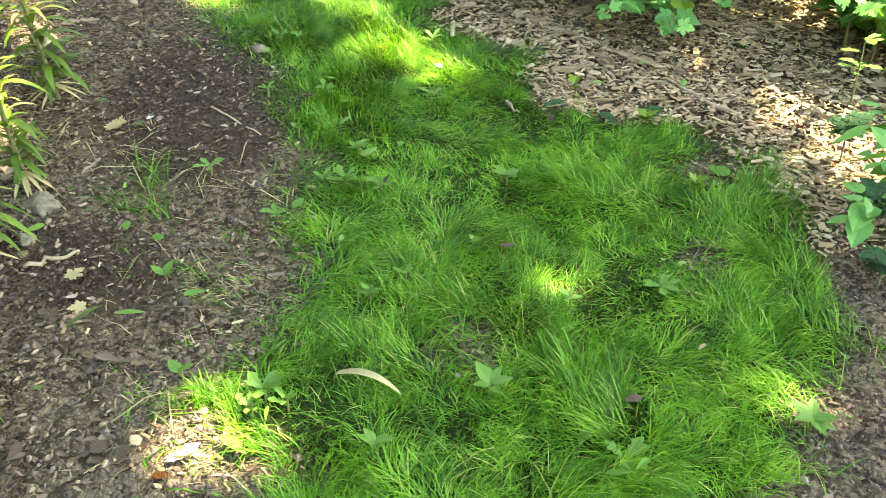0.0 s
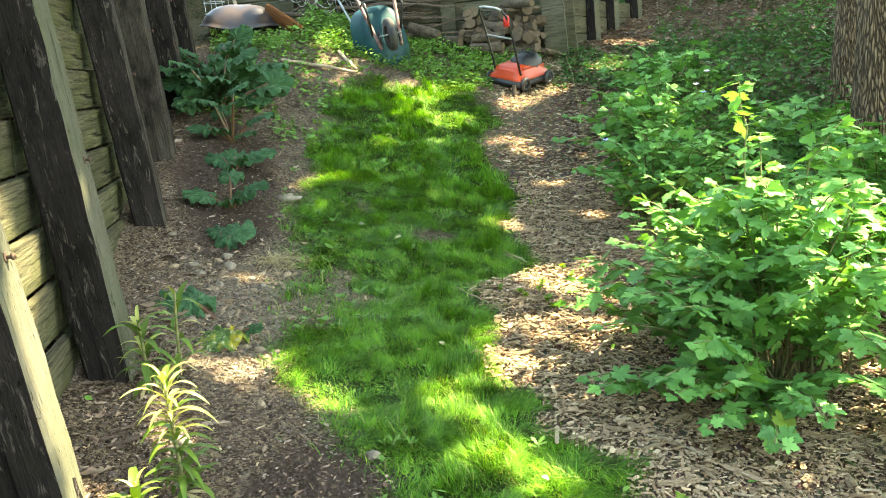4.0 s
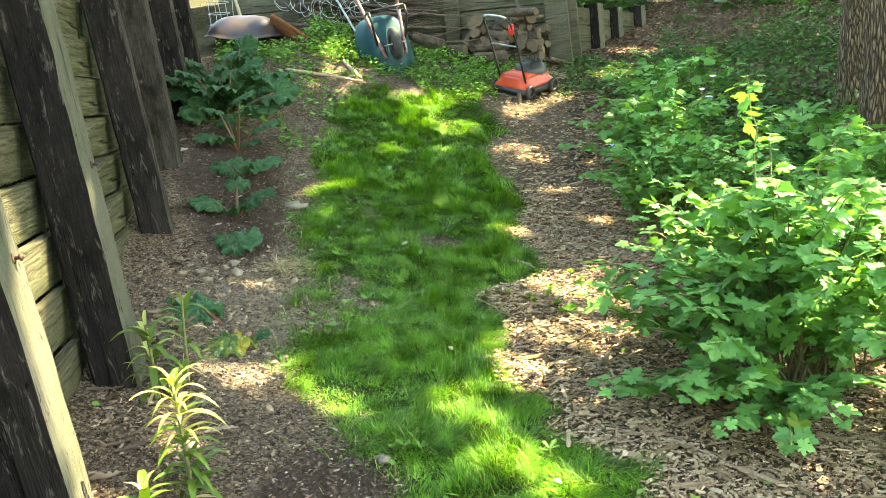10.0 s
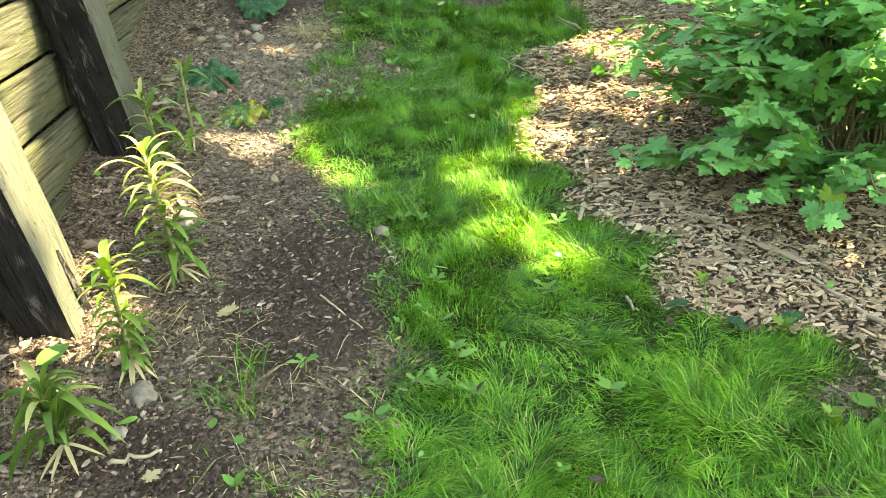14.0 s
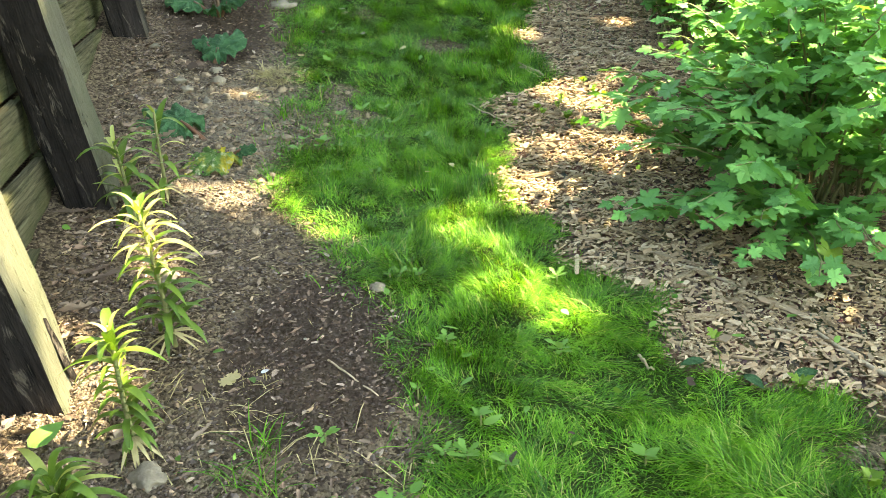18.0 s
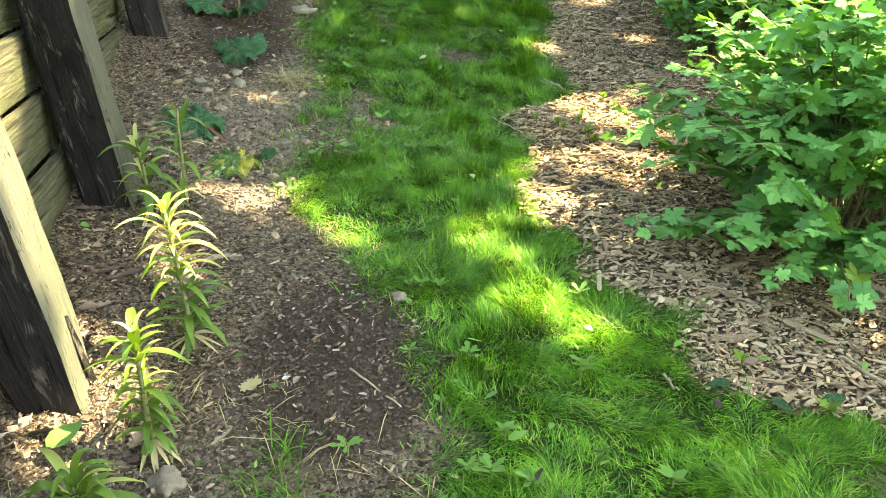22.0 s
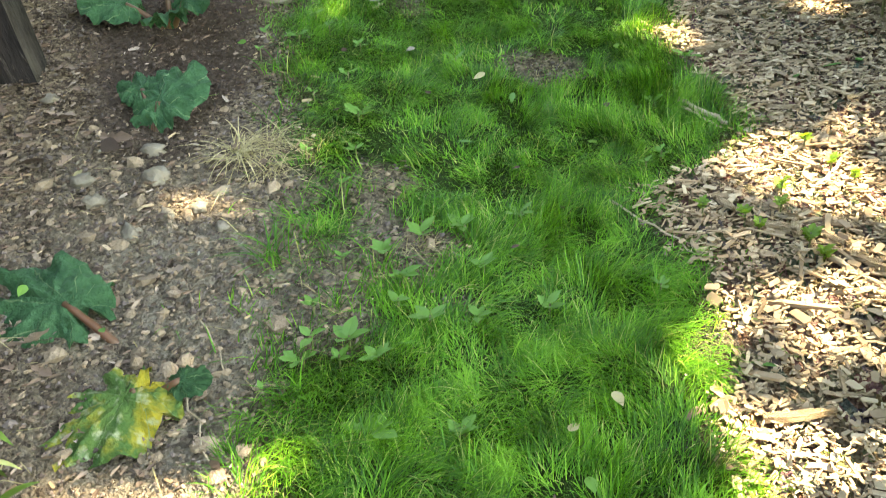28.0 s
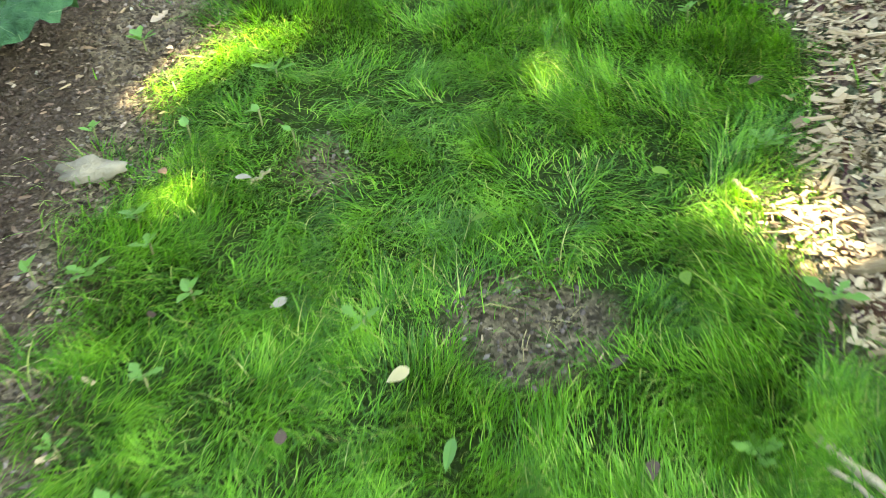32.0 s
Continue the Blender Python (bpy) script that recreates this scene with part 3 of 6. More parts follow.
M["red_label"] = plain("red_plastic", (0.6, 0.03, 0.03), (0.7, 0.05, 0.04), 3, 0.4)

# ---- ground ----
def graded(lo, hi, step, reach, grow=1.35):
    core = np.arange(lo, hi + step / 2, step)
    out, d = [], step
    while sum(out) < reach:
        d *= grow
        out.append(d)
    steps = np.cumsum(out)
    return np.concatenate([(lo - steps)[::-1], core, core[-1] + steps])


gx, gy = graded(-4.6, 3.2, 0.040, 500), graded(0.2, 13.0, 0.042, 600)
GX, GY = np.meshgrid(gx, gy)
GZ = ground_z(GX, GY)
behind = (wall_side(GX, GY) < -0.62) & (GY > -8)
back_part = (GY > BACK_Y + 0.36) & (wing_side(GX, GY) < -0.3) & (GX < 8) & ~behind & ((GX - CORNER[0]) * WING_D[0] + (GY - CORNER[1]) * WING_D[1] < 3.3)
behind |= back_part
rise = np.where(back_part, 2.6 + np.clip((-0.3 - wing_side(GX, GY)) * 0.45, 0, 0.54), WALL_TOP - 0.06)
rise = rise + 0.05 * (fbm(GX, GY, 5) - 0.5)
GZ = np.where(behind, np.maximum(rise, GZ), GZ)
gv = np.stack([GX, GY, GZ], -1).reshape(-1, 3)
w, h = len(gx), len(gy)
ii, jj = np.meshgrid(np.arange(h - 1), np.arange(w - 1), indexing="ij")
gf = np.stack([ii * w + jj, ii * w + jj + 1, (ii + 1) * w + jj + 1, (ii + 1) * w + jj], -1).reshape(-1, 4)
gme = mesh_from("ground", gv, gf, (M["ground"],), True)
cov = gme.color_attributes.new("cover", "FLOAT_COLOR", "POINT")
gc, mc = grass_cover(GX, GY), mulch_cover(GX, GY)
far = np.clip((GY - 9.6 + 1.2 * (fbm(GX * 2, GY * 2, 9) - 0.5)) / 0.8, 0, 0.85) * (1 - gc) * np.clip(1.2 - GX, 0, 1)
far = np.where(behind | (GY < -1) | (GX > 3.4) | (GY > 16), 0.85, far)
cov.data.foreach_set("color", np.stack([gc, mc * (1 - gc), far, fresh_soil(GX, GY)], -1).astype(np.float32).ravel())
dry_at = gme.attributes.new("dry", "FLOAT", "POINT")
dry_at.data.foreach_set("value", (dry_soil(GX, GY) * (1 - gc) * (1 - mc)).astype(np.float32).ravel())
tagged(new("ground", gme), "sloping garden ground of soil, bark mulch and shade-darkened lawn thatch", "ground", kind="structure")


# ---- timber retaining walls ----
POST_W, POST_D, SEAM, BOARD_H = 0.20, 0.19, 0.36, 0.2345


def post_shape(g, height, w=POST_W, d=POST_D, rot_low=0.0, tarred=True, side="post_side"):
    """A heavy squared post with worn edges, standing on z = 0; front is -y, the side facing the path +x."""
    c = 0.012
    ring = [(-w / 2 + c, -d / 2), (w / 2 - c, -d / 2), (w / 2, -d / 2 + c), (w / 2, d / 2 - c), (w / 2 - c, d / 2), (-w / 2 + c, d / 2), (-w / 2, d / 2 - c), (-w / 2, -d / 2 + c)]
    levels = np.linspace(-0.25, height, 22)
    v, f, mi = [], [], []
    for z in levels:
        worn = 1 - rot_low * max(0, 1 - abs(z) / 0.25) * 0.2
        for q, (x, y) in enumerate(ring):
            jit = g.normal(0, 0.0022, 2)
            v.append((x * worn + jit[0], y * worn + jit[1], z))
    n = len(ring)
    for i in range(len(levels) - 1):
        for j in range(n):
            f.append((i * n + j, i * n + (j + 1) % n, (i + 1) * n + (j + 1) % n, (i + 1) * n + j))
            mi.append(1 if j in (0, 7) else 0)
    top = (len(levels) - 1) * n
    f += [(top, top + 1, top + 2, top + 3), (top, top + 3, top + 4, top + 7), (top + 4, top + 5, top + 6, top + 7)]
    mi += [0, 0, 0]
    return mesh_from("post", v, f, (M[side], M[{True: "post_face", False: "back_board"}.get(tarred, tarred)]), False, mi)


def board_shape(g, length, height, thick, mat):
    """A plank along x with a wavering, rounded outline."""
    nx = max(4, int(length / 0.12))
    xs = np.linspace(-length / 2, length / 2, nx)
    prof = [(-thick / 2, 0.012), (-thick / 2, height * 0.33), (-thick / 2, height * 0.66), (-thick / 2, height - 0.012), (-thick / 2 + 0.012, height), (thick / 2, height), (thick / 2, 0), (-thick / 2 + 0.012, 0)]
    ph = g.random(2) * 6
    v = []
    for x in xs:
        dz = 0.004 * math.sin(x * 5 + ph[0])
        for q, (y, z) in enumerate(prof):
            v.append((x, y + (g.normal(0, 0.0022) if q < 4 else 0), z + dz * (0.4 if z > height / 2 else -0.4) + (g.normal(0, 0.0015) if q in (0, 3, 4, 7) else 0)))
    n, f = len(prof), []
    for i in range(nx - 1):
        for j in range(n):
            f.append((i * n + j, (i + 1) * n + j, (i + 1) * n + (j + 1) % n, i * n + (j + 1) % n))
    for e in (0, (nx - 1) * n):
        f += [(e, e + 1, e + 6, e + 7), (e + 1, e + 2, e + 5, e + 6), (e + 2, e + 3, e + 4, e + 5)]
    return mesh_from("board", v, f, (mat,), False)


def bolt_shape():
    shaft = tube([(0, 0, 0), (0.032, 0, 0)], 0.006, 8)
    head = tube([(0.018, 0, 0), (0.026, 0, 0)], 0.012, 6)
    washer = tube([(0.0, 0, 0), (0.004, 0, 0)], 0.017, 12)
    return join([shaft, head, washer])


def z_turn(direction):
    """Degrees about z that bring local +x onto direction."""
    return math.degrees(math.atan2(direction[1], direction[0]))


gw = np.random.default_rng(11)
left_wall = thing("wall_left", pose(0, 0, 0), "weathered timber retaining wall of mossy planks behind tarred posts", "retaining wall", kind="structure")
# metres along the wall, metres out from its line, turn in degrees, depth, leaning back along x and y for each metre of height
LEFT_POSTS = [(-1.30, 0.0, 17.5, 0.2, -0.11, -0.03), (0.0, 0.024, 20.7, 0.235, -0.103, -0.046), (1.22, -0.005, 15.5, 0.20, -0.091, -0.016), (3.09, -0.02, 22.0, 0.19, -0.11, 0.004),
              (4.37, -0.07, 13.5, 0.19, -0.08, -0.001), (5.95, -0.06, 15.0, 0.19, -0.075, 0.0), (7.5, -0.06, 15.0, 0.19, -0.07, 0.0)]
for s, out, turn, deep, lx, ly in LEFT_POSTS:
    corner = WALL_P + WALL_D * s + WALL_N * out
    ca, sa = math.cos(radians(turn)), math.sin(radians(turn))
    c = corner - np.array((ca, sa)) * POST_W / 2 + np.array((-sa, ca)) * deep / 2
    base = float(ground_z(*corner))
    rx, ry = -math.degrees(math.atan(-lx * sa + ly * ca)), math.degrees(math.atan(lx * ca + ly * sa))
    post = part("post", post_shape(gw, WALL_TOP + 0.1 - base, d=deep, rot_low=1.0 if abs(s) < 0.1 else 0.3, tarred="post_grey" if 4 < s < 5 else True, side="post_grey" if s > 2 else "post_side"), None, left_wall, "thick squared post, black-stained face, grey side", m=pose(c[0], c[1], base, 0, 0, turn) @ pose(0, 0, 0, rx, ry, 0))
    if abs(s) < 0.1:
        # rotten split as a raised near-black wedge: its hollow's shade is only colour
        zs = np.linspace(-0.02, 0.26, 9)
        half = 0.022 * np.sin(np.pi * np.linspace(0.08, 1, 9)) ** 0.8 + 0.001
        rim = 0.0035 * np.cos(zs * 40)
        v = np.concatenate([np.stack([np.full(9, POST_W / 2 + e), 0.045 + rim + k * half - 0.15 * zs, zs], -1) for k, e in ((-1, -0.004), (0, 0.006), (1, -0.004))])
        part("split", (v, np.array([(a * 9 + i, (a + 1) * 9 + i, (a + 1) * 9 + i + 1, a * 9 + i + 1) for a in (0, 1) for i in range(8)])), M["post_face"], post, "near-black wedge standing in for the shaded hollow of a rotten split")
    for bz in (0.98, 1.75):
        part("bolt", bolt_shape(), M["rust"], post, "rusty bolt", m=pose(POST_W / 2, 0.02, bz))
stops = [-4.6] + [row[0] for row in LEFT_POSTS] + [9.9]
for a, b in zip(stops[:-1], stops[1:]):
    mid, length = (a + b) / 2 + 0.10, b - a - 0.006
    c = WALL_P + WALL_D * mid - WALL_N * (POST_W + 0.085)
    low = float(ground_z(*(WALL_P + WALL_D * a))) - 0.25
    for q in range(int((low - SEAM) // BOARD_H), int((WALL_TOP - SEAM) // BOARD_H) + 1):
        z = SEAM + q * BOARD_H
        back = -0.095 * (z - 0.5)
        part("board", board_shape(gw, length, BOARD_H - 0.015, 0.05, M["board"]), None, left_wall, m=pose(c[0] + WALL_N[0] * (back - 0.002), c[1] + WALL_N[1] * (back - 0.002), z, 0, 0, z_turn(WALL_D) - 180 + gw.normal(0, 0.25)) @ pose(0, 0, 0, -5.4))

back_wall = thing("wall_back", pose(0, 0, 0), "grey plank retaining wall with round-edged posts", "retaining wall", kind="structure")
for x in (-3.3, -2.62, -1.17):
    base = float(ground_z(x, BACK_Y))
    part("post", post_shape(gw, WALL_TOP - base - 0.02, 0.2, 0.16, tarred=False), None, back_wall, m=pose(x, BACK_Y, base, 2.0, 0, gw.normal(0, 2)))
for a, b in zip((-4.35, -2.62, -1.17), (-2.62, -1.17, 0.16)):
    low = float(ground_z((a + b) / 2, BACK_Y)) - 0.3
    for q in range(int((low - SEAM) // BOARD_H), int((WALL_TOP - SEAM) // BOARD_H) + 1):
        part("board", board_shape(gw, b - a - 0.006, BOARD_H - 0.008, 0.05, M["back_board"]), None, back_wall, m=pose((a + b) / 2, BACK_Y + 0.12, SEAM + q * BOARD_H, 0, 0, gw.normal(0, 0.2)))

wing = thing("wall_wing", pose(0, 0, 0), "low timber retaining wall stepping back up the slope", "retaining wall", kind="structure")
for s, top in ((0.0, 3.05), (0.32, 2.78), (1.3, 2.72), (2.15, 2.70), (3.3, 2.76)):
    p = CORNER + WING_D * s
    base = float(ground_z(*p))
    part("post", post_shape(gw, top - base, 0.30 if s < 0.5 else 0.22, 0.2, tarred=s > 1), None, wing, m=pose(p[0], p[1], base, 0, -3 if s < 0.4 else -1, z_turn(WING_D) - 90 + (22 if s < 0.5 else 0)))
for a, b in zip((0.3, 1.3, 2.15), (1.3, 2.15, 3.3)):
    p = CORNER + WING_D * (a + b) / 2 - np.array((WING_D[1], -WING_D[0])) * 0.06
    low = float(ground_z(*p)) - 0.4
    for q in range(int((low - SEAM) // BOARD_H), int((2.66 - SEAM) // BOARD_H) + 1):
        part("board", board_shape(gw, b - a - 0.004, BOARD_H - 0.008, 0.06, M["back_board"]), None, wing, m=pose(p[0], p[1], SEAM + q * BOARD_H - 0.03, 0, 0, z_turn(WING_D)))

# ---- leaf shapes ----
def lobed_leaf(lobes):
    """A lobed leaf along +y from (0, 0), one unit long, folded at the midrib and drooping."""
    right = lobes
    outline = [(0, 0)] + right + [(0, 1.0)] + [(-x, y) for x, y in right[::-1]]
    v = [(0, 0.36)] + outline
    v = np.array([(x, y, 0.09 * abs(x) - 0.16 * y * y + 0.08 * y - (0.03 if abs(x) > 0.38 else 0)) for x, y in v])
    n = len(outline)
    f = np.array([(0, 1 + i, 1 + (i + 1) % n) for i in range(n)])
    return v, f[:, ::-1]


LOBED = lobed_leaf([(0.10, -0.10), (0.33, -0.12), (0.30, 0.0), (0.50, 0.05), (0.40, 0.14), (0.36, 0.20), (0.52, 0.30), (0.64, 0.50), (0.48, 0.47), (0.42, 0.56), (0.22, 0.46), (0.24, 0.60), (0.33, 0.70), (0.19, 0.74), (0.14, 0.88)])
OVAL = lobed_leaf([(0.17, 0.1), (0.27, 0.3), (0.25, 0.55), (0.13, 0.8)])
SPRAY = lobed_leaf([(0.42, 0.1), (0.15, 0.3), (0.48, 0.62)])
SPRAY = (SPRAY[0] - (0, 0.5, 0), SPRAY[1])


def blade(segs, width, rise, droop, twist=0.0, fold=0.25):
    """A strap leaf along +y: segs lengths, half width in the middle, rising then drooping."""
    v, f = [], []
    for i in range(segs + 1):
        s = i / segs
        wd = width * (math.sin(math.pi * min(1, 0.12 + 0.88 * s) ** 0.8) ** 0.7 if s < 1 else 0.02)
        y, z = s * (1 - 0.25 * droop * s), rise * s - droop * s * s
        v += [(-wd, y, z + fold * wd), (0, y, z), (wd, y, z + fold * wd)]
    for i in range(segs):
        for j in range(2):
            f.append((3 * i + j, 3 * i + j + 1, 3 * i + j + 4, 3 * i + j + 3))
    return np.array(v), np.array(f)


def random_up(n, tilt, g):
    """Unit vectors near +z."""
    a, t = g.random(n) * 2 * np.pi, np.abs(g.normal(0, tilt, n))
    return np.stack([np.sin(t) * np.cos(a), np.sin(t) * np.sin(a), np.cos(t)], -1)


# ---- trees ----
# holes cut in the unseen crowns to throw sun flecks: where each lands, how wide
GAPS_A = [(-0.33, 3.24, 0.25, 0.11), (-0.22, 3.12, 0.25, 0.07), (-0.58, 3.72, 0.33, 0.08), (-0.96, 3.47, 0.2, 0.06), (-1.47, 3.64, 0.4, 0.23), (-1.96, 4.66, 0.7, 0.09), (-1.68, 4.8, 0.7, 0.08), (-0.85, 8.6, 1.2, 0.22),
          (-2.5, 8.8, 1.4, 0.3), (1.1, 3.8, 0.1, 0.22), (-1.68, 6.68, 0.9, 0.1), (-1.45, 5.17, 0.6, 0.11), (-0.38, 4.47, 0.35, 0.13), (-0.24, 8.16, 1, 0.25), (-0.02, 5.9, 0.5, 0.1), (0.27, 1.8, 0.1, 0.1),
          (-0.52, 1.26, 0.2, 0.17), (1.27, 2.87, 0.05, 0.18), (0.74, 1.31, 0.1, 0.1), (-0.46, 3.55, 0.2, 0.08), (-1.5, 2.3, 0.8, 0.1), (-1.53, 2.3, 1.15, 0.1)]
GAPS_B = [(-1.5, 2.3, 0.62, 0.08), (-1.54, 2.3, 0.96, 0.07), (-1.58, 2.3, 1.32, 0.06), (-1.5, 2.3, 0.5, 0.09), (0.8, 3.23, 0.1, 0.11), (0, 4.35, 0.3, 0.42), (0.3, 4.1, 0.25, 0.3), (0.35, 4.75, 0.3, 0.35),
          (0.73, 5.56, 0.3, 0.12), (-1.45, 4.15, 0.5, 0.07), (-1.35, 3.8, 0.4, 0.1), (0.14, 5.15, 0.4, 0.2), (-1.72, 6.65, 0.9, 0.1), (-1.87, 6.43, 0.9, 0.08), (-1.66, 6.04, 0.8, 0.07), (-0.32, 6.14, 0.6, 0.12),
          (-0.25, 5.85, 0.6, 0.1), (-1.33, 2.62, 0.85, 0.14), (-1.3, 2.15, 0.6, 0.1), (-1.48, 2.3, 0.4, 0.12), (-1.45, 2.08, 0.38, 0.08)]
GAPS_C = [(0.05, 5.05, 0.42, 0.25), (-1.62, 3.1, 0.5, 0.03), (-1.7, 3.3, 0.52, 0.03), (-1.5, 2.95, 0.47, 0.04), (-1.45, 3.55, 0.48, 0.07), (-1.35, 3.95, 0.5, 0.07),
          (-0.15, 4.14, 0.33, 0.18), (-0.18, 4.4, 0.36, 0.16), (-1.55, 3.9, 0.54, 0.1), (-1.7, 3.8, 0.57, 0.1), (-0.12, 4.8, 0.41, 0.2), (0.2, 4.6, 0.38, 0.22), (0.25, 4.85, 0.4, 0.2), (-0.05, 5.28, 0.46, 0.14),
          (-1.5, 9.3, 1.4, 0.25), (-0.9, 9.6, 1.6, 0.18), (-2.8, 10, 1.9, 0.25), (-1.5, 8.5, 1.2, 0.16), (-1.9, 9.2, 1.4, 0.2), (-1.92, 2.85, 1.05, 0.12), (-2, 2.95, 1.45, 0.09)]
GAPS_D = [(-1.9, 2.75, 0.75, 0.09), (1.9, 4.7, 0.9, 0.15), (1.5, 3.6, 0.4, 0.15), (1.2, 6, 1, 0.15), (1, 7.4, 1.3, 0.15), (0.2, 9.9, 1.5, 0.2), (-2.4, 9.7, 1.7, 0.35),
          (-1.1, 9.3, 1.5, 0.18), (1.5, 12.5, 2.3, 0.4), (2.6, 14.5, 2.8, 0.5), (0.9, 10.8, 1.7, 0.3), (-0.3, 9.3, 1.3, 0.2), (1.6, 8.6, 1.4, 0.14), (0.6, 8, 1.2, 0.18), (0.5, 4.1, 0.7, 0.12),
          (1.75, 3.9, 0.8, 0.12), (2, 4.2, 0.8, 0.14), (1.5, 4.9, 1.1, 0.16), (0.62, 3.8, 0.45, 0.1), (1.5, 7, 1.2, 0.13), (0.85, 3.6, 0.4, 0.1), (-0.05, 3, 0.15, 0.08)]
GAPS_E = [(-2.55, 9.55, 1.6, 0.3), (-2.3, 9.8, 1.7, 0.25), (-2.75, 9.9, 1.85, 0.2), (-2.09, 3.06, 1.01, 0.06), (-2.17, 3.25, 1.19, 0.06), (-1.65, 2.35, 1.33, 0.07), (-1.61, 2.33, 1.11, 0.07), (-1.57, 2.31, 0.88, 0.08), (-1.55, 2.33, 0.66, 0.08), (-1.53, 2.31, 0.49, 0.07),
          (-1.2, 8.9, 1.3, 0.2), (0.1, 7.3, 0.9, 0.15), (0.1, 5.3, 0.45, 0.32), (0.2, 4.9, 0.4, 0.34), (0.05, 4.6, 0.35, 0.25), (-0.12, 4.0, 0.32, 0.16), (0.12, 3.95, 0.3, 0.2), (-0.29, 3.17, 0.28, 0.08), (1.2, 2.35, 0.1, 0.11), (1.5, 2.6, 0.3, 0.3),
          (0.3, 6.5, 0.7, 0.2), (1.25, 3.7, 0.3, 0.16), (1.05, 4.0, 0.8, 0.1), (0.7, 4.15, 0.75, 0.1), (1.45, 4.3, 0.7, 0.16), (0.95, 3.65, 0.6, 0.09)]
GAPS_F = [(-1.475, 3.7, 0.51, 0.14), (-1.38, 3.62, 0.48, 0.1), (-0.25, 3.24, 0.27, 0.11), (-0.6, 3.79, 0.35, 0.07), (-1.64, 9.3, 1.74, 0.18), (-0.95, 8.55, 1.33, 0.16), (-1.4, 8.9, 1.5, 0.14),
          (-1.45, 7.7, 1.2, 0.12), (-1.0, 7.9, 1.1, 0.1), (-1.2, 7.1, 1.0, 0.1), (-1.65, 6.7, 1.0, 0.06), (-0.9, 6.6, 0.8, 0.03), (-1.1, 9.2, 1.6, 0.14), (-3.5, 10.35, 2.86, 0.24), (-3.35, 10.3, 2.84, 0.18), (-1.07, 3.60, 0.42, 0.045), (-1.32, 3.80, 0.49, 0.08), (-0.33, 6.18, 0.66, 0.12), (-0.23, 5.87, 0.59, 0.12)]
FLECKS = GAPS_A + GAPS_B + GAPS_C + GAPS_D + GAPS_E + GAPS_F
gt = np.random.default_rng(5)
FLECKS = [(fx, fy, float(ground_z(fx, fy)) + 0.03 if abs(fz - float(ground_z(fx, fy))) < 0.2 else fz, fr) for fx, fy, fz, fr in FLECKS]
BREAKS = [(fx + gt.uniform(-.65, .65) * fr, fy + gt.uniform(-.65, .65) * fr, fz, fr * gt.uniform(.3, .6)) for fx, fy, fz, fr in FLECKS for _ in range(4)]


def trunk_shape(g, path, radii, sides=44):
    v, f = tube(path, radii, sides, caps=False)
    n = len(path)
    ring = v.reshape(n, sides, 3)
    ang = np.arange(sides) * 2 * np.pi / sides
    z = np.asarray(path)[:, 2]
    ridge = 0.022 * (vnoise(ang[None] * 7 + 0.6 * np.sin(z[:, None] * 3), z[:, None] * 2.2, 8) - 0.5) + 0.012 * (vnoise(ang[None] * 15, z[:, None] * 7, 9) - 0.5)
    flare = 0.10 * np.exp(-(z - z[0]) / 0.22)[:, None] * (0.6 + 0.4 * np.cos(ang[None] * 5))
    mid = np.asarray(path)[:, None]
    out = ring - mid
    ln = np.linalg.norm(out, axis=2, keepdims=True)
    ring = mid + out / ln * (ln + ridge[..., None] + flare[..., None])
    return ring.reshape(-1, 3), f


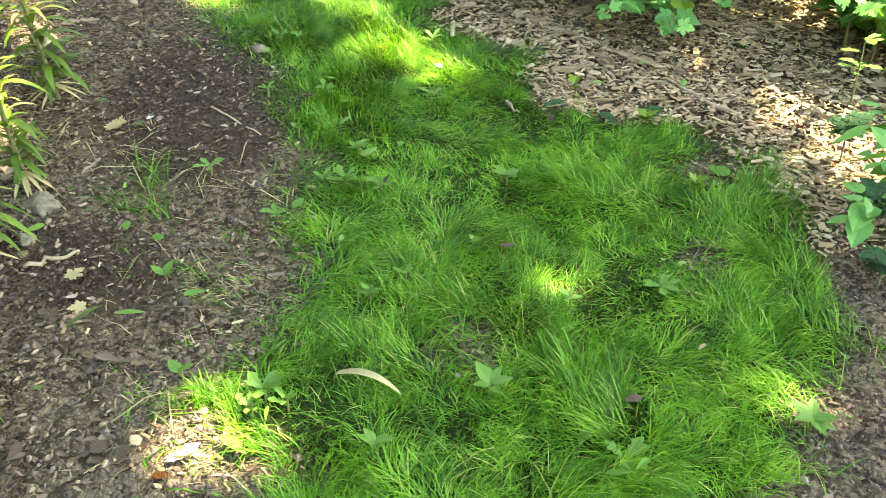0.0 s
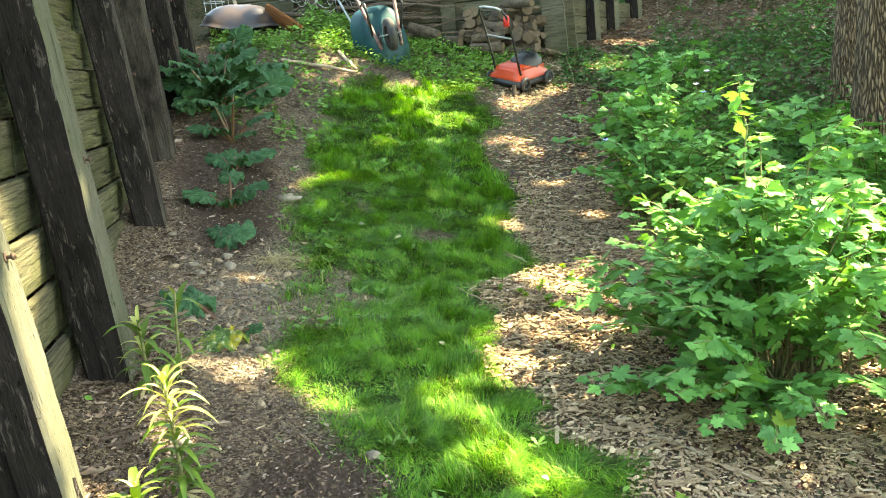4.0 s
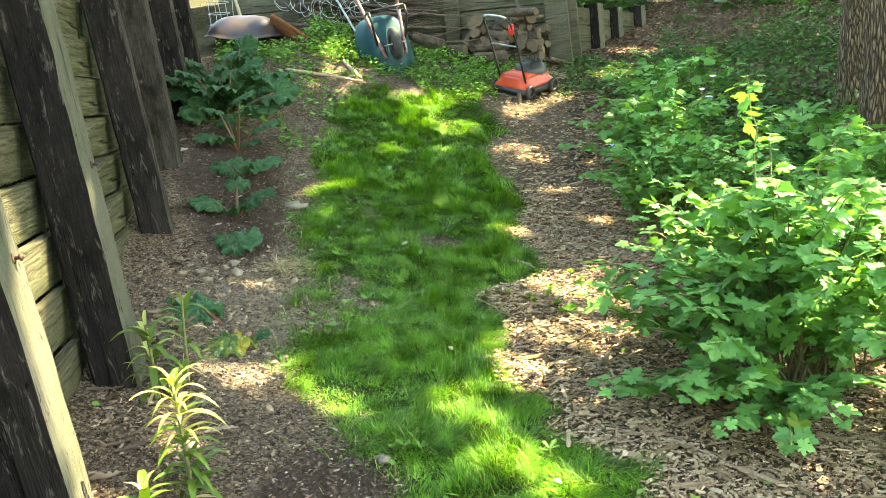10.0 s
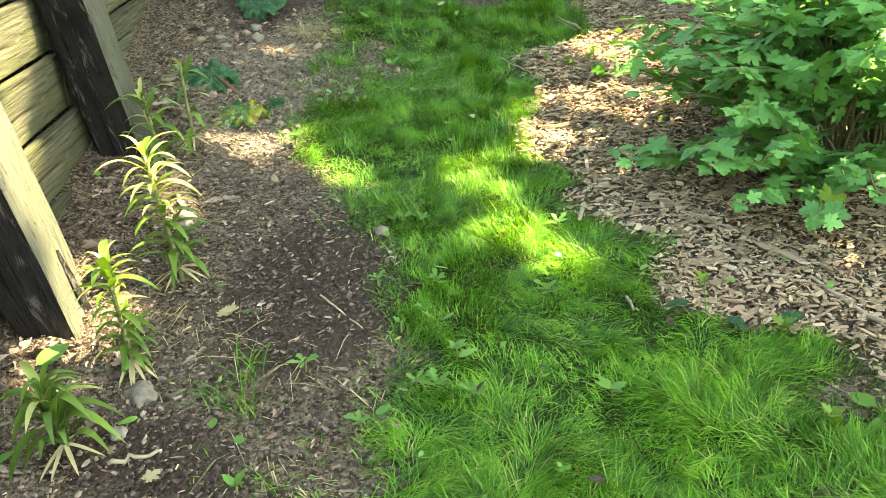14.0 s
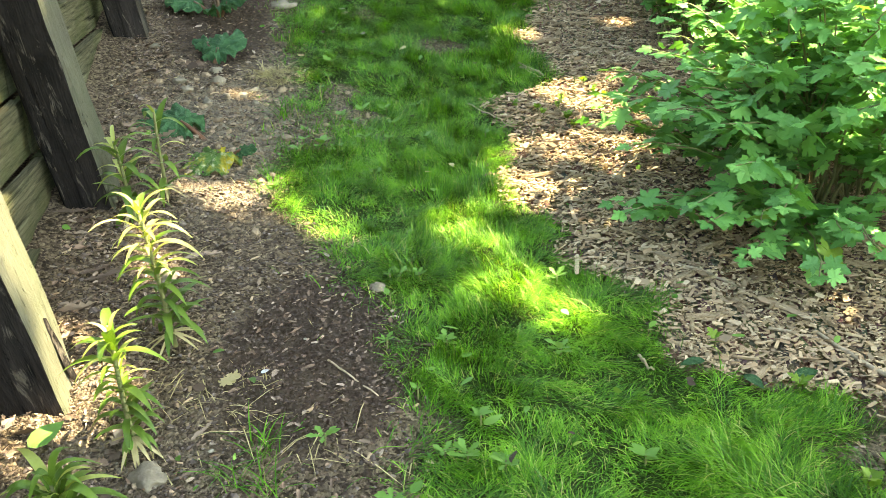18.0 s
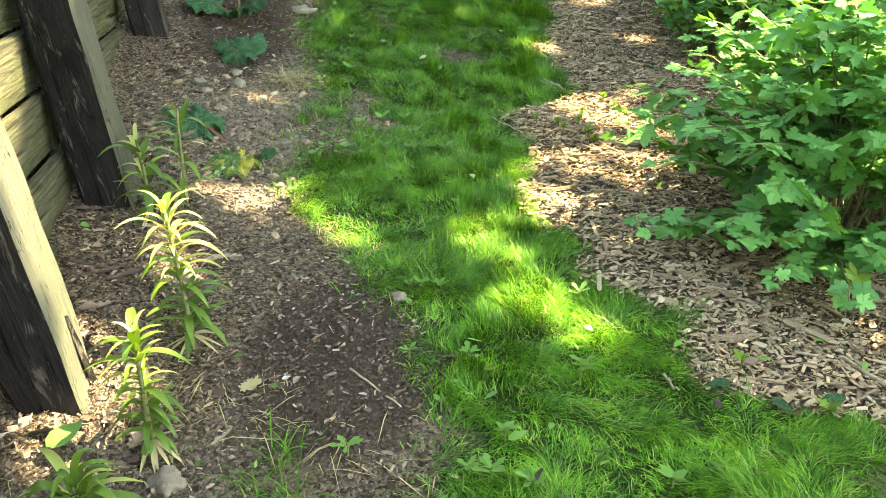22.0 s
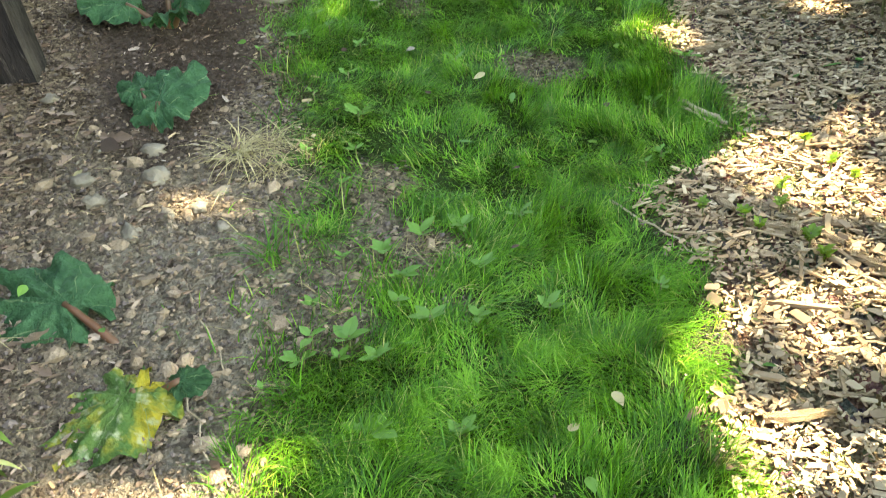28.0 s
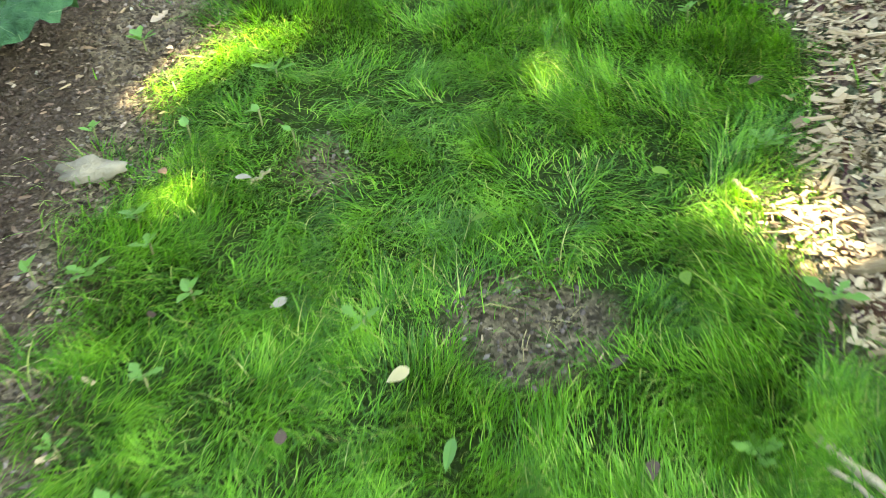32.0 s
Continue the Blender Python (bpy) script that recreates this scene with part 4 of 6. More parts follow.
def tree(name_label, x, y, radius, height, lean, crown_c, crown_r, leaves, flecked, size=0.3, g=gt, fine=True):
    z0 = float(ground_z(x, y))
    ob = thing("tree", pose(x, y, z0), name_label, "tree", "trees in the wood")
    hs = np.linspace(-0.15, height, 40 if fine else 10)
    path = np.stack([lean[0] * hs + 0.04 * np.sin(hs), lean[1] * hs + 0.04 * np.cos(hs * 0.8), hs], -1)
    part("trunk", trunk_shape(g, path, radius * (1 - 0.55 * np.clip(hs / height, 0, 1)), 44 if fine else 14), M["bark"], ob)
    cc, cr = np.array(crown_c) - (x, y, z0), np.array(crown_r)
    limbs = []
    for q in range(9 if fine else 5):
        start = path[int(len(path) * (0.5 + 0.05 * q)) if int(len(path) * (0.5 + 0.05 * q)) < len(path) else -1]
        end = cc + cr * random_up(1, 1.2, g)[0] * 0.7
        p = along(start, end, 8, sag=-0.3, wobble=0.08, g=g)
        limbs.append(tube(p, np.linspace(radius * 0.35, 0.015, 8), 7))
    for l in limbs:
        part("limb", l, M["bark"], ob)
    u = g.normal(size=(leaves, 3))
    u /= np.linalg.norm(u, axis=1, keepdims=True)
    pos = cc + cr * u * (g.random(leaves) ** 0.45)[:, None]
    pos += 0.25 * (np.stack([vnoise(pos[:, 0] * 2, pos[:, 1] * 2, k) for k in range(3)], -1) - 0.5)
    if flecked:
        wpos = pos + (x, y, z0)
        keep, chance = np.ones(len(pos), bool), g.random(len(pos))
        for fx, fy, fz, fr in BREAKS:
            dvec = wpos - (fx, fy, fz)
            a = dvec @ SUN_DIR
            dist = np.linalg.norm(dvec - a[:, None] * SUN_DIR, axis=1)
            thin = (fx > -0.5 and 4.0 < fy < 6.2) or (fx < -1.2 and 3.5 < fy < 4.9)   # only partly open
            keep &= ~((dist < fr * 0.8 + size * 0.45) & (a > 0) & (chance < ((0.92 if fx > -1 else 0.945) if thin else 0.997)))
        pos = pos[keep]
    n = len(pos)
    az = g.random(n) * 2 * np.pi
    fwd = np.stack([np.cos(az), np.sin(az), g.normal(-0.15, 0.3, n)], -1)
    crown = spread(*SPRAY, bases(fwd, random_up(n, 0.5, g)), size * (0.7 + 0.6 * g.random(n)), pos)
    part("crown", crown, M["crown"], ob, smooth=False)
    return ob


# trunks stand in view; their crowns are unseen, added to dapple the garden
tree("tall tree with rough grey-brown furrowed bark, unseen crown added for dappled shade", 2.50, 6.76, 0.25, 9.0, (0.02, 0.01), (3.9, 6.6, 9.6), (5.4, 6.0, 2.1), 19000, True)
tree("tall tree with rough grey-brown furrowed bark, unseen crown added for dappled shade", 2.88, 8.45, 0.24, 9.5, (0.03, 0.0), (4.2, 12.0, 10.4), (5.4, 5.4, 2.0), 15000, True)
# wholly out of view, added to shade the near ground
tree("tall tree with rough grey-brown furrowed bark, unseen crown added for dappled shade", 6.5, 2.2, 0.2, 8.5, (0.0, 0.02), (4.6, 2.4, 9.0), (4.4, 4.2, 1.8), 9500, True, fine=False)
for x, y, r, hgt, cz in ((-0.6, 19.5, 0.14, 6, 5.5), (2.2, 18.0, 0.11, 5, 5.2), (4.6, 20.5, 0.2, 7, 6.4), (6.8, 16.5, 0.17, 7, 6.2), (8.4, 21, 0.2, 7, 6.5), (0.9, 23, 0.2, 7, 6.5), (10.5, 14.5, 0.2, 7, 6), (7.8, 11.0, 0.15, 6, 5.5), (-3.5, 21, 0.2, 7, 6.5)):
    zb = float(ground_z(x, y))
    tree("slender tree at the back of the wood, full leaf", x, y, r, hgt, (gt.normal(0, 0.03), gt.normal(0, 0.03)), (x, y, zb + cz), (2.6, 2.2, 3.2), 2200, False, 0.32, fine=False)

# ---- shrubs ----
gb = np.random.default_rng(23)


def shrub(label, cx, cy, spread_r, height, stems, leaf_size, singles, pairs=9, tall=(), shape=LOBED, name="shrub", stem_r=0.007, clear=None):
    """Many arching stems from one root, leaves in pairs along each. clear: keeps stems short of x < clear."""
    z0 = float(ground_z(cx, cy))
    ob = thing(name, pose(cx, cy, z0), label, "shrub", "lobed-leaf shrubs")
    P, Fw, U, S = [], [], [], []
    ends = []
    for q in range(stems):
        a = 2 * np.pi * (q * 0.618) + gb.normal(0, 0.2)
        r = spread_r * math.sqrt((q + 0.5) / stems) * gb.uniform(0.85, 1.15)
        hh = height * math.sqrt(max(0.1, 1 - 0.82 * (r / spread_r / 1.15) ** 2)) * gb.uniform(0.8, 1.1)
        ends.append((r * math.cos(a), r * math.sin(a), hh))
    ends += list(tall)
    for ex, ey, ez in ends:
        b = np.array((gb.normal(0, 0.10) + 0.25 * ex, gb.normal(0, 0.10) + 0.25 * ey, 0.0))
        b[2] = float(ground_z(cx + b[0], cy + b[1])) - z0 - 0.03
        ez = max(ez, float(ground_z(cx + ex, cy + ey)) - z0 + 0.15)
        s = np.linspace(0, 1, 10)[:, None]
        e = np.array((ex, ey, ez))
        ctl = np.array((0.35 * (b[0] + e[0]), 0.35 * (b[1] + e[1]), ez * 0.9))
        p = (1 - s) ** 2 * b + 2 * s * (1 - s) * ctl + s * s * e + gb.normal(0, 0.008, (10, 3))
        part("stem", tube(p, np.linspace(stem_r, 0.0025, 10), 5), M["stem"], ob)
        out = e - b
        for k in range(pairs):
            t = 0.30 + 0.70 * (k + gb.random() * 0.6) / pairs
            i = min(8, int(t * 9))
            c = p[i] + (t * 9 - i) * (p[i + 1] - p[i]) if t < 1 else p[-1]
            a0 = gb.random() * np.pi
            for side in (0, 1):
                a = a0 + side * np.pi + gb.normal(0, 0.3)
                f = np.array((math.cos(a), math.sin(a), gb.normal(-0.22, 0.34))) + 0.45 * out * (1, 1, 0.2) / (np.linalg.norm(out) + 1e-6)
                P.append(c + f * leaf_size * gb.uniform(0.1, 0.5))
                Fw.append(f)
                S.append(leaf_size * gb.uniform(0.5, 1.3) * (0.6 if t > 0.93 else 1.0))
        P.append(p[-1]); Fw.append(out * (1, 1, 0.0)); S.append(leaf_size * 0.7)
    P, Fw, S = np.array(P), np.array(Fw), np.array(S)
    U = random_up(len(P), 0.62, gb) + 0.15 * SUN_DIR
    low = ground_z(P[:, 0] + cx, P[:, 1] + cy) - z0
    ok = P[:, 2] > low + 0.06
    P, Fw, S, U = P[ok], Fw[ok], S[ok], U[ok]
    R = bases(Fw, U)
    # the leaves nearest the path stay single
    order = np.argsort(P[:, 0] * 0.8 + P[:, 1] * 0.6 - P[:, 2] * 0.3)
    one, rest = order[:singles], order[singles:]
    me = mesh_from("leaf", *shape, (M["bush_one"],), False)
    yg = mesh_from("leaf", *shape, (M["young"],), False)
    for i in one:
        part("leaf", yg if gb.random() < 0.03 else me, None, ob, m=mat4(R[i], S[i], P[i]))
    if len(rest):
        tagged(part("foliage", spread(*shape, R[rest], S[rest], P[rest]), M["bush"], ob, smooth=False), kind="stuff")
    return ob


shrub("leafy green shrub with large lobed leaves, arching over mulch", 1.06, 4.12, 0.98, 0.94, 96, 0.084, 300, 13, tall=((-0.51, -0.98, 0.16), (-0.30, -1.08, 0.13), (-0.95, -0.52, 0.2), (-0.1, -1.02, 0.2), (0.15, -1.0, 0.28), (-0.62, -0.85, 0.24), (-0.4, -0.95, 0.34), (-0.17, 0.05, 1.45), (-0.05, 0.1, 1.18), (0.35, 0.2, 1.2), (-0.67, -0.78, 0.3), (-0.45, -0.88, 0.26), (-0.88, -0.45, 0.42), (-0.98, -0.12, 0.5), (0.1, -0.75, 0.45), (-0.2, -0.92, 0.22), (0.4, -0.72, 0.6), (-0.55, -0.6, 0.5), (-0.3, -0.7, 0.55), (0.7, -0.6, 0.7), (-0.92, -0.62, 0.2)))
shrub("leafy green shrub with lobed leaves beside the mulch path", 0.86, 6.25, 0.66, 0.76, 56, 0.07, 260, 13)
shrub("leafy green shrub with lobed leaves, partly in sun", 1.95, 5.2, 0.85, 1.0, 52, 0.09, 60, 12)
shrub("leafy green shrub with lobed leaves beside the mulch path", 0.95, 7.6, 0.78, 0.8, 44, 0.085, 60, 11)
shrub("leafy green shrub with lobed leaves", 1.75, 3.15, 0.5, 0.45, 26, 0.10, 60, 8)
shrub("low green shrub under the trees", 2.1, 7.3, 0.8, 0.7, 22, 0.12, 0, 8)
shrub("low green shrub under the trees", 1.3, 9.2, 0.85, 0.75, 24, 0.11, 0, 8)
shrub("young leafy shrub at the end of the lawn", 1.30, 2.05, 0.33, 0.34, 10, 0.10, 60, 6, shape=OVAL)


# ---- undergrowth ----
def carpet(name, label, n, place, low, high, size, mat, shape=OVAL, tilt=0.5, g=gb):
    """Loose greenery with one leaf after another on the ground."""
    x, y = place(n)
    n = len(x)
    dense = fbm(x * 1.7, y * 1.7, 55)
    z = ground_z(x, y) + low + (high - low) * g.random(n) ** 1.6 * np.clip(dense * 2.2 - 0.2, 0.15, 1.3)
    az = g.random(n) * 2 * np.pi
    fwd = np.stack([np.cos(az), np.sin(az), g.normal(0, 0.25, n)], -1)
    v = spread(*shape, bases(fwd, random_up(n, tilt, g)), size * (0.5 + g.random(n)), np.stack([x, y, z], -1))
    ob = part(name, v, M[mat], None, smooth=False)
    return tagged(ob, label, "plants", kind="stuff")


def region(x0, x1, y0, y1, test):
    def place(n):
        x, y = gb.uniform(x0, x1, n), gb.uniform(y0, y1, n)
        rim = np.minimum(np.minimum(x - x0, x1 - x), np.minimum(y - y0, y1 - y))
        ok = test(x, y) & (rim > 1.1 * (fbm(x * 1.6, y * 1.6, 44) - 0.42))
        return x[ok], y[ok]
    return place


wood = region(0.3, 9.0, 6.2, 17.0, lambda x, y: (gb.random(len(x)) > 0.9 * np.clip((y - 11.5) / 1.0, 0, 1) * np.clip((5.5 - x) / 2, 0, 1)) & (x > 0.75 + 0.25 * np.sin(y * 1.3) + 0.22 * (y - 9) * (y > 9)) & (fbm(x * 0.9, y * 0.9, 77) > 0.40) & (wing_side(x, y) > 0.5))
carpet("undergrowth", "low woodland plants scattered up the wooded slope", 12000, wood, 0.03, 0.4, 0.085, "undergrowth", OVAL, 0.7)
near_wood = region(0.55, 4.8, 6.4, 12.3, lambda x, y: (x > 0.85 + 0.2 * np.sin(y * 1.3) + 0.25 * np.clip(y - 9.5, 0, 3)) & (wing_side(x, y) > 0.7) & (fbm(x * 1.4, y * 1.4, 78) > 0.33))
carpet("undergrowth", "dense low woodland undergrowth of small green leaves", 26000, near_wood, 0.03, 0.55, 0.05, "undergrowth", OVAL, 0.8)
edge = region(1.3, 4.5, 2.6, 7.0, lambda x, y: (x > 1.7 + 0.2 * np.sin(y * 3)))
carpet("undergrowth", "green undergrowth of mixed small leaves around the shrubs", 9000, edge, 0.02, 0.45, 0.075, "undergrowth")
weeds = region(-4.2, 0.1, 9.4, 11.4, lambda x, y: (wall_side(x, y) > 0.1) & (fbm(x * 2.1, y * 2.1, 31) > 0.34) & ~((np.abs(x + 3.5) < 0.6) & (y < 10.8) & (y > 10.12)) & ~((x > -0.55) & (x < 0.15) & (y < 10.3)) & ~((x > -2.9) & (x < -1.9) & (y < 9.8)))
carpet("weeds", "bright green weeds at the foot of the back wall", 30000, weeds, 0.0, 0.14, 0.038, "weed", OVAL, 0.9)
by_wing = region(0.0, 1.9, 9.9, 12.0, lambda x, y: (wing_side(x, y) > 0.15) & (fbm(x * 2.6, y * 2.6, 38) > 0.45))
carpet("weeds", "low green ground cover spreading over the mulch by the short wall", 9000, by_wing, 0.0, 0.12, 0.04, "undergrowth", OVAL, 0.7)
bed_end = region(-3.3, -1.6, 7.2, 9.7, lambda x, y: (wall_side(x, y) > 0.1) & (fbm(x * 2.3, y * 2.3, 36) > 0.46) & (grass_cover(x, y) < 0.5))
carpet("weeds", "scattered low weeds among leaf litter on the bed", 3600, bed_end, 0.0, 0.13, 0.05, "weed", OVAL, 0.7)
terrace = region(-1.5, 3.4, 11.9, 17.0, lambda x, y: (wing_side(x, y) < -0.22))
x_t, y_t = terrace(16000)
z_t = 2.65 + np.clip((-0.3 - wing_side(x_t, y_t)) * 0.45, 0, 0.54)
v_t = spread(*OVAL, bases(np.stack([np.cos(x_t * 40), np.sin(y_t * 40), 0 * x_t], -1), random_up(len(x_t), 0.6, gb)), 0.1 * (0.5 + gb.random(len(x_t))), np.stack([x_t, y_t, z_t + 0.6 * gb.random(len(x_t)) ** 2], -1))
tagged(part("terrace_plants", v_t, M["undergrowth"], None, smooth=False), "green plants on the bank above the low wall", "plants", kind="stuff")
far_wood = region(-5.0, 16.0, 15.0, 26.0, lambda x, y: wing_side(x, y) > 0.5)
carpet("far_thicket", "thicket of green leaves at the back of the wood", 9000, far_wood, 0.0, 2.2, 0.26, "crown", SPRAY, 0.8)


# ---- lilies ----
STRAPS = [mesh_from("leaf", *blade(7, 0.088, r, d), (M["lily"],), True) for r, d in ((0.75, 0.85), (0.5, 0.8), (0.3, 0.75), (0.8, 0.45))]
STRAPS_W = [mesh_from("leaf", *blade(9, 0.075, r, d), (M["lily"],), True) for r, d in ((1.3, 1.5), (0.9, 1.25), (1.5, 1.35))]
STRAPS_Y = [mesh_from("leaf", *blade(7, 0.06, r, d), (M["lily_sunlit_pale"],), True) for r, d in ((0.7, 0.7), (0.45, 0.7))]


def lily(x, y, height, leaves, length, lean=(0, 0), pale=0.0, wide=False):
    z0 = float(ground_z(x, y))
    ob = thing("lily", pose(x, y, z0), "young lily plant with whorled strap leaves in dark soil", "plant", "row of lilies")
    hs = np.linspace(-0.02, height, 8)
    p = np.stack([lean[0] * hs ** 2, lean[1] * hs ** 2, hs], -1)
    part("stem", tube(p, np.linspace(0.009, 0.005, 8), 7), M["stem"], ob)
    for q in range(leaves):
        t = 0.12 + 0.88 * q / leaves
        a = q * 2.4 + gb.normal(0, 0.25)
        c = np.array((np.interp(t * height, hs, p[:, 0]), np.interp(t * height, hs, p[:, 1]), t * height))
        up = -0.35 + 0.9 * t + gb.normal(0, 0.2) if t < 0.93 else 1.5
        reach = 1.0
        if wide:
            up = 0.1 + 0.9 * t
        elif 0.7 < t < 0.93:
            up, reach = 0.45 + gb.normal(0, 0.2), 1.3
        f = np.array([[math.cos(a), math.sin(a), up * 0.6]])
        R = bases(f, np.array([[0.0, 0.0, 1.0]]))[0]
        # some upper leaves take the colour with sunlight painted in
        me = STRAPS_Y[q % 2] if gb.random() < pale * (t > 0.55) else STRAPS_W[q % 3] if wide else STRAPS[q % 4]
        part("leaf", me, None, ob, m=mat4(R, length * reach * gb.uniform(0.7, 1.15) * (1.0 - 0.12 * t * t), c))
    for q in range(9):
        a = gb.random() * 6.28
        part("dry_leaf", mesh_from("dry_leaf", *blade(5, 0.05, 0.1, 0.15), (M["dry_grass"],), True), None, ob, "withered brown basal leaf", m=mat4(bases(np.array([[math.cos(a), math.sin(a), -0.35]]), np.array([[0, 0, 1.0]]))[0], 0.12, (0, 0, 0.05)))
    return ob


lily(-1.23, 1.75, 0.20, 38, 0.205, (-0.3, 0.1), 0.35, wide=True)
lily(-1.262, 2.13, 0.37, 54, 0.128, (0.1, 0.05), 0.4)
lily(-1.32, 2.57, 0.46, 66, 0.158, (-0.1, 0.05), 0.75)
lily(-1.80, 3.36, 0.33, 28, 0.19, (-0.1, 0), 0.45)
lily(-1.74, 3.56, 0.38, 16, 0.16, (0.1, 0.1), 0.4)
lily(-1.06, 1.24, 0.20, 30, 0.20, (0.1, 0.1), 0.5, wide=True)


# ---- rhubarb ----
def crinkled_leaf(seed):
    """A broad heart-shaped leaf along +y, one unit long, with a wavy margin."""
    g = np.random.default_rng(seed)
    n, rings = 60, 7
    ph = g.random(4) * 6.28
    v, f = [(0, 0.12, 0.0)], []
    for r in range(1, rings + 1):
        s = r / rings
        for q in range(n):
            a = 2 * math.pi * q / n
            rad = 0.42 * (1 + 0.25 * math.cos(a) + 0.03 * math.cos(3 * a + ph[0]) + s * 0.07 * math.sin(7 * a + ph[1]) + s * 0.035 * math.sin(19 * a + ph[2]))
            notch = 1 - 0.42 * math.exp(-((abs(a - math.pi)) / 0.28) ** 2)
            rad *= notch if s > 0.3 else (0.4 + 0.6 * notch)
            x, y = 0.95 * s * rad * math.sin(a), 0.12 + s * rad * math.cos(a) * 1.25
            z = 0.035 * s * s * math.sin(7 * a + ph[3]) * (0.5 + 0.5 * s) + 0.045 * s * math.sin(15 * a + ph[0]) * math.sin(11 * s + ph[2]) + 0.03 * s ** 3 * math.sin(13 * a + ph[1]) + 0.03 * math.sin(9 * a + ph[1]) * s - 0.10 * s * s + 0.06 * abs(x)
            v.append((x, y, z * 1.35))
    for q in range(n):
        f.append((0, 1 + q, 1 + (q + 1) % n, 1 + (q + 1) % n))
    for r in range(rings - 1):
        for q in range(n):
            f.append((1 + r * n + q, 1 + (r + 1) * n + q, 1 + (r + 1) * n + (q + 1) % n, 1 + r * n + (q + 1) % n))
    bm = bmesh.new()
    bv = [bm.verts.new(p) for p in v]
    for q in f:
        bm.faces.new([bv[i] for i in dict.fromkeys(q)][::-1])
    return bm


def leaf_mesh(seed, mat):
    me = bpy.data.meshes.new("leaf")
    bm = crinkled_leaf(seed)
    bm.normal_update()
    bm.to_mesh(me)
    bm.free()
    me.materials.append(mat)
    for p in me.polygons:
        p.use_smooth = True
    return me


RHUBARB = [leaf_mesh(s, M["rhubarb"]) for s in (1, 2, 3)]
RHUBARB_OLD = leaf_mesh(4, M["rhubarb_old"])


def rhubarb(x, y, leaves, label="rhubarb plant with broad crinkled leaves on the bare bed"):
    """leaves: (azimuth in degrees, stalk length, rise in degrees, blade length, old)"""
    z0 = float(ground_z(x, y))
    ob = thing("rhubarb", pose(x, y, z0), label, "plant", "rhubarb plants")
    for q, (az, ln, rise, size, old) in enumerate(leaves):
        a, r = radians(az), radians(rise)
        d = np.array((math.cos(a) * math.cos(r), math.sin(a) * math.cos(r), math.sin(r)))
        e = d * ln
        stalk = part("stalk", tube(along((0, 0, -0.02), e, 6, sag=-0.04 * ln), np.linspace(0.013, 0.008, 6), 8), M["stalk"], ob, "reddish-brown stalk")
        fwd = np.array([[math.cos(a), math.sin(a), min(0.35, math.sin(r) - 0.35) if not old else -0.08]])
        R = bases(fwd, random_up(1, 0.1 if len(leaves) < 3 else 0.3 if len(leaves) < 12 else 0.65, gb) + [[0, -0.25, 0]])[0]
        part("leaf", RHUBARB_OLD if old else RHUBARB[q % 3], None, ob, "yellowing withered leaf" if old else "", m=mat4(R, size, e - R[:, 1] * 0.05 * size))
    return ob


rhubarb(-2.03, 5.02, [(80, 0.10, 55, 0.31, 0), (120, 0.18, 35, 0.2, 0)], "small rhubarb plant with one broad crinkled leaf")
rhubarb(-2.22, 5.68, [(200, 0.18, 40, 0.24, 0), (100, 0.24, 62, 0.22, 0), (-15, 0.18, 45, 0.26, 0), (-70, 0.08, 50, 0.2, 0), (40, 0.12, 50, 0.18, 0)])
rhubarb(-1.77, 4.14, [(165, 0.17, 34, 0.34, 0)], "rhubarb with one large drooping leaf on a brown stalk")
rhubarb(-1.65, 4.01, [(244, 0.05, 45, 0.30, 1), (5, 0.09, 22, 0.10, 0)], "withered rhubarb leaf lying on dry soil")
rhubarb(-2.42, 6.33, [(30, 0.16, 35, 0.30, 0), (150, 0.12, 45, 0.25, 0), (-60, 0.10, 40, 0.26, 0), (90, 0.14, 40, 0.24, 0)])
rhubarb(-2.62, 6.95, [(70, 0.44, 78, 0.24, 0), (-50, 0.34, 66, 0.22, 0), (190, 0.22, 35, 0.24, 0), (10, 0.26, 42, 0.25, 0), (-100, 0.16, 40, 0.2, 0), (130, 0.3, 55, 0.22, 0), (-20, 0.12, 30, 0.2, 0), (200, 0.36, 70, 0.2, 0)], "tall rhubarb plant with crinkled blue-green leaves")
BIG = [(q * 137.5 % 360, 0.16 + 0.42 * (q % 5) / 5, 14 + 58 * (q % 7) / 7, 0.22 + 0.17 * (q % 3) / 3, 0) for q in range(58)]
rhubarb(-2.98, 7.75, BIG, "large bushy rhubarb plant with broad dark leaves")
rhubarb(-3.25, 8.5, BIG[3:40], "large bushy rhubarb plant with broad dark leaves")

# ---- clutter along the back wall ----
gc2 = np.random.default_rng(31)


def gz(x, y):
    return float(ground_z(x, y))


def ring_pts(cx, cy, cz, r, axis, n=20):
    a = np.linspace(0, 2 * np.pi, n + 1)
    c, s = np.cos(a) * r, np.sin(a) * r
    z = np.zeros_like(a)
    p = {"x": np.stack([z, c, s], -1), "y": np.stack([c, z, s], -1), "z": np.stack([c, s, z], -1)}[axis]
    return p + (cx, cy, cz)


def lathe(profile, n=28, axis="x"):
    """Turns (along, radius) pairs about an axis."""
    a = np.arange(n) * 2 * np.pi / n
    v = []
    for t, r in profile:
        c, s = np.cos(a) * r, np.sin(a) * r
        z = np.full(n, t)
        v.append(np.stack([z, c, s], -1) if axis == "x" else np.stack([c, z, s], -1))
    v = np.concatenate(v)
    m = len(profile)
    i, j = np.meshgrid(np.arange(m - 1), np.arange(n), indexing="ij")
    j2 = (j + 1) % n
    return v, np.stack([i * n + j, (i + 1) * n + j, (i + 1) * n + j2, i * n + j2], -1).reshape(-1, 4)


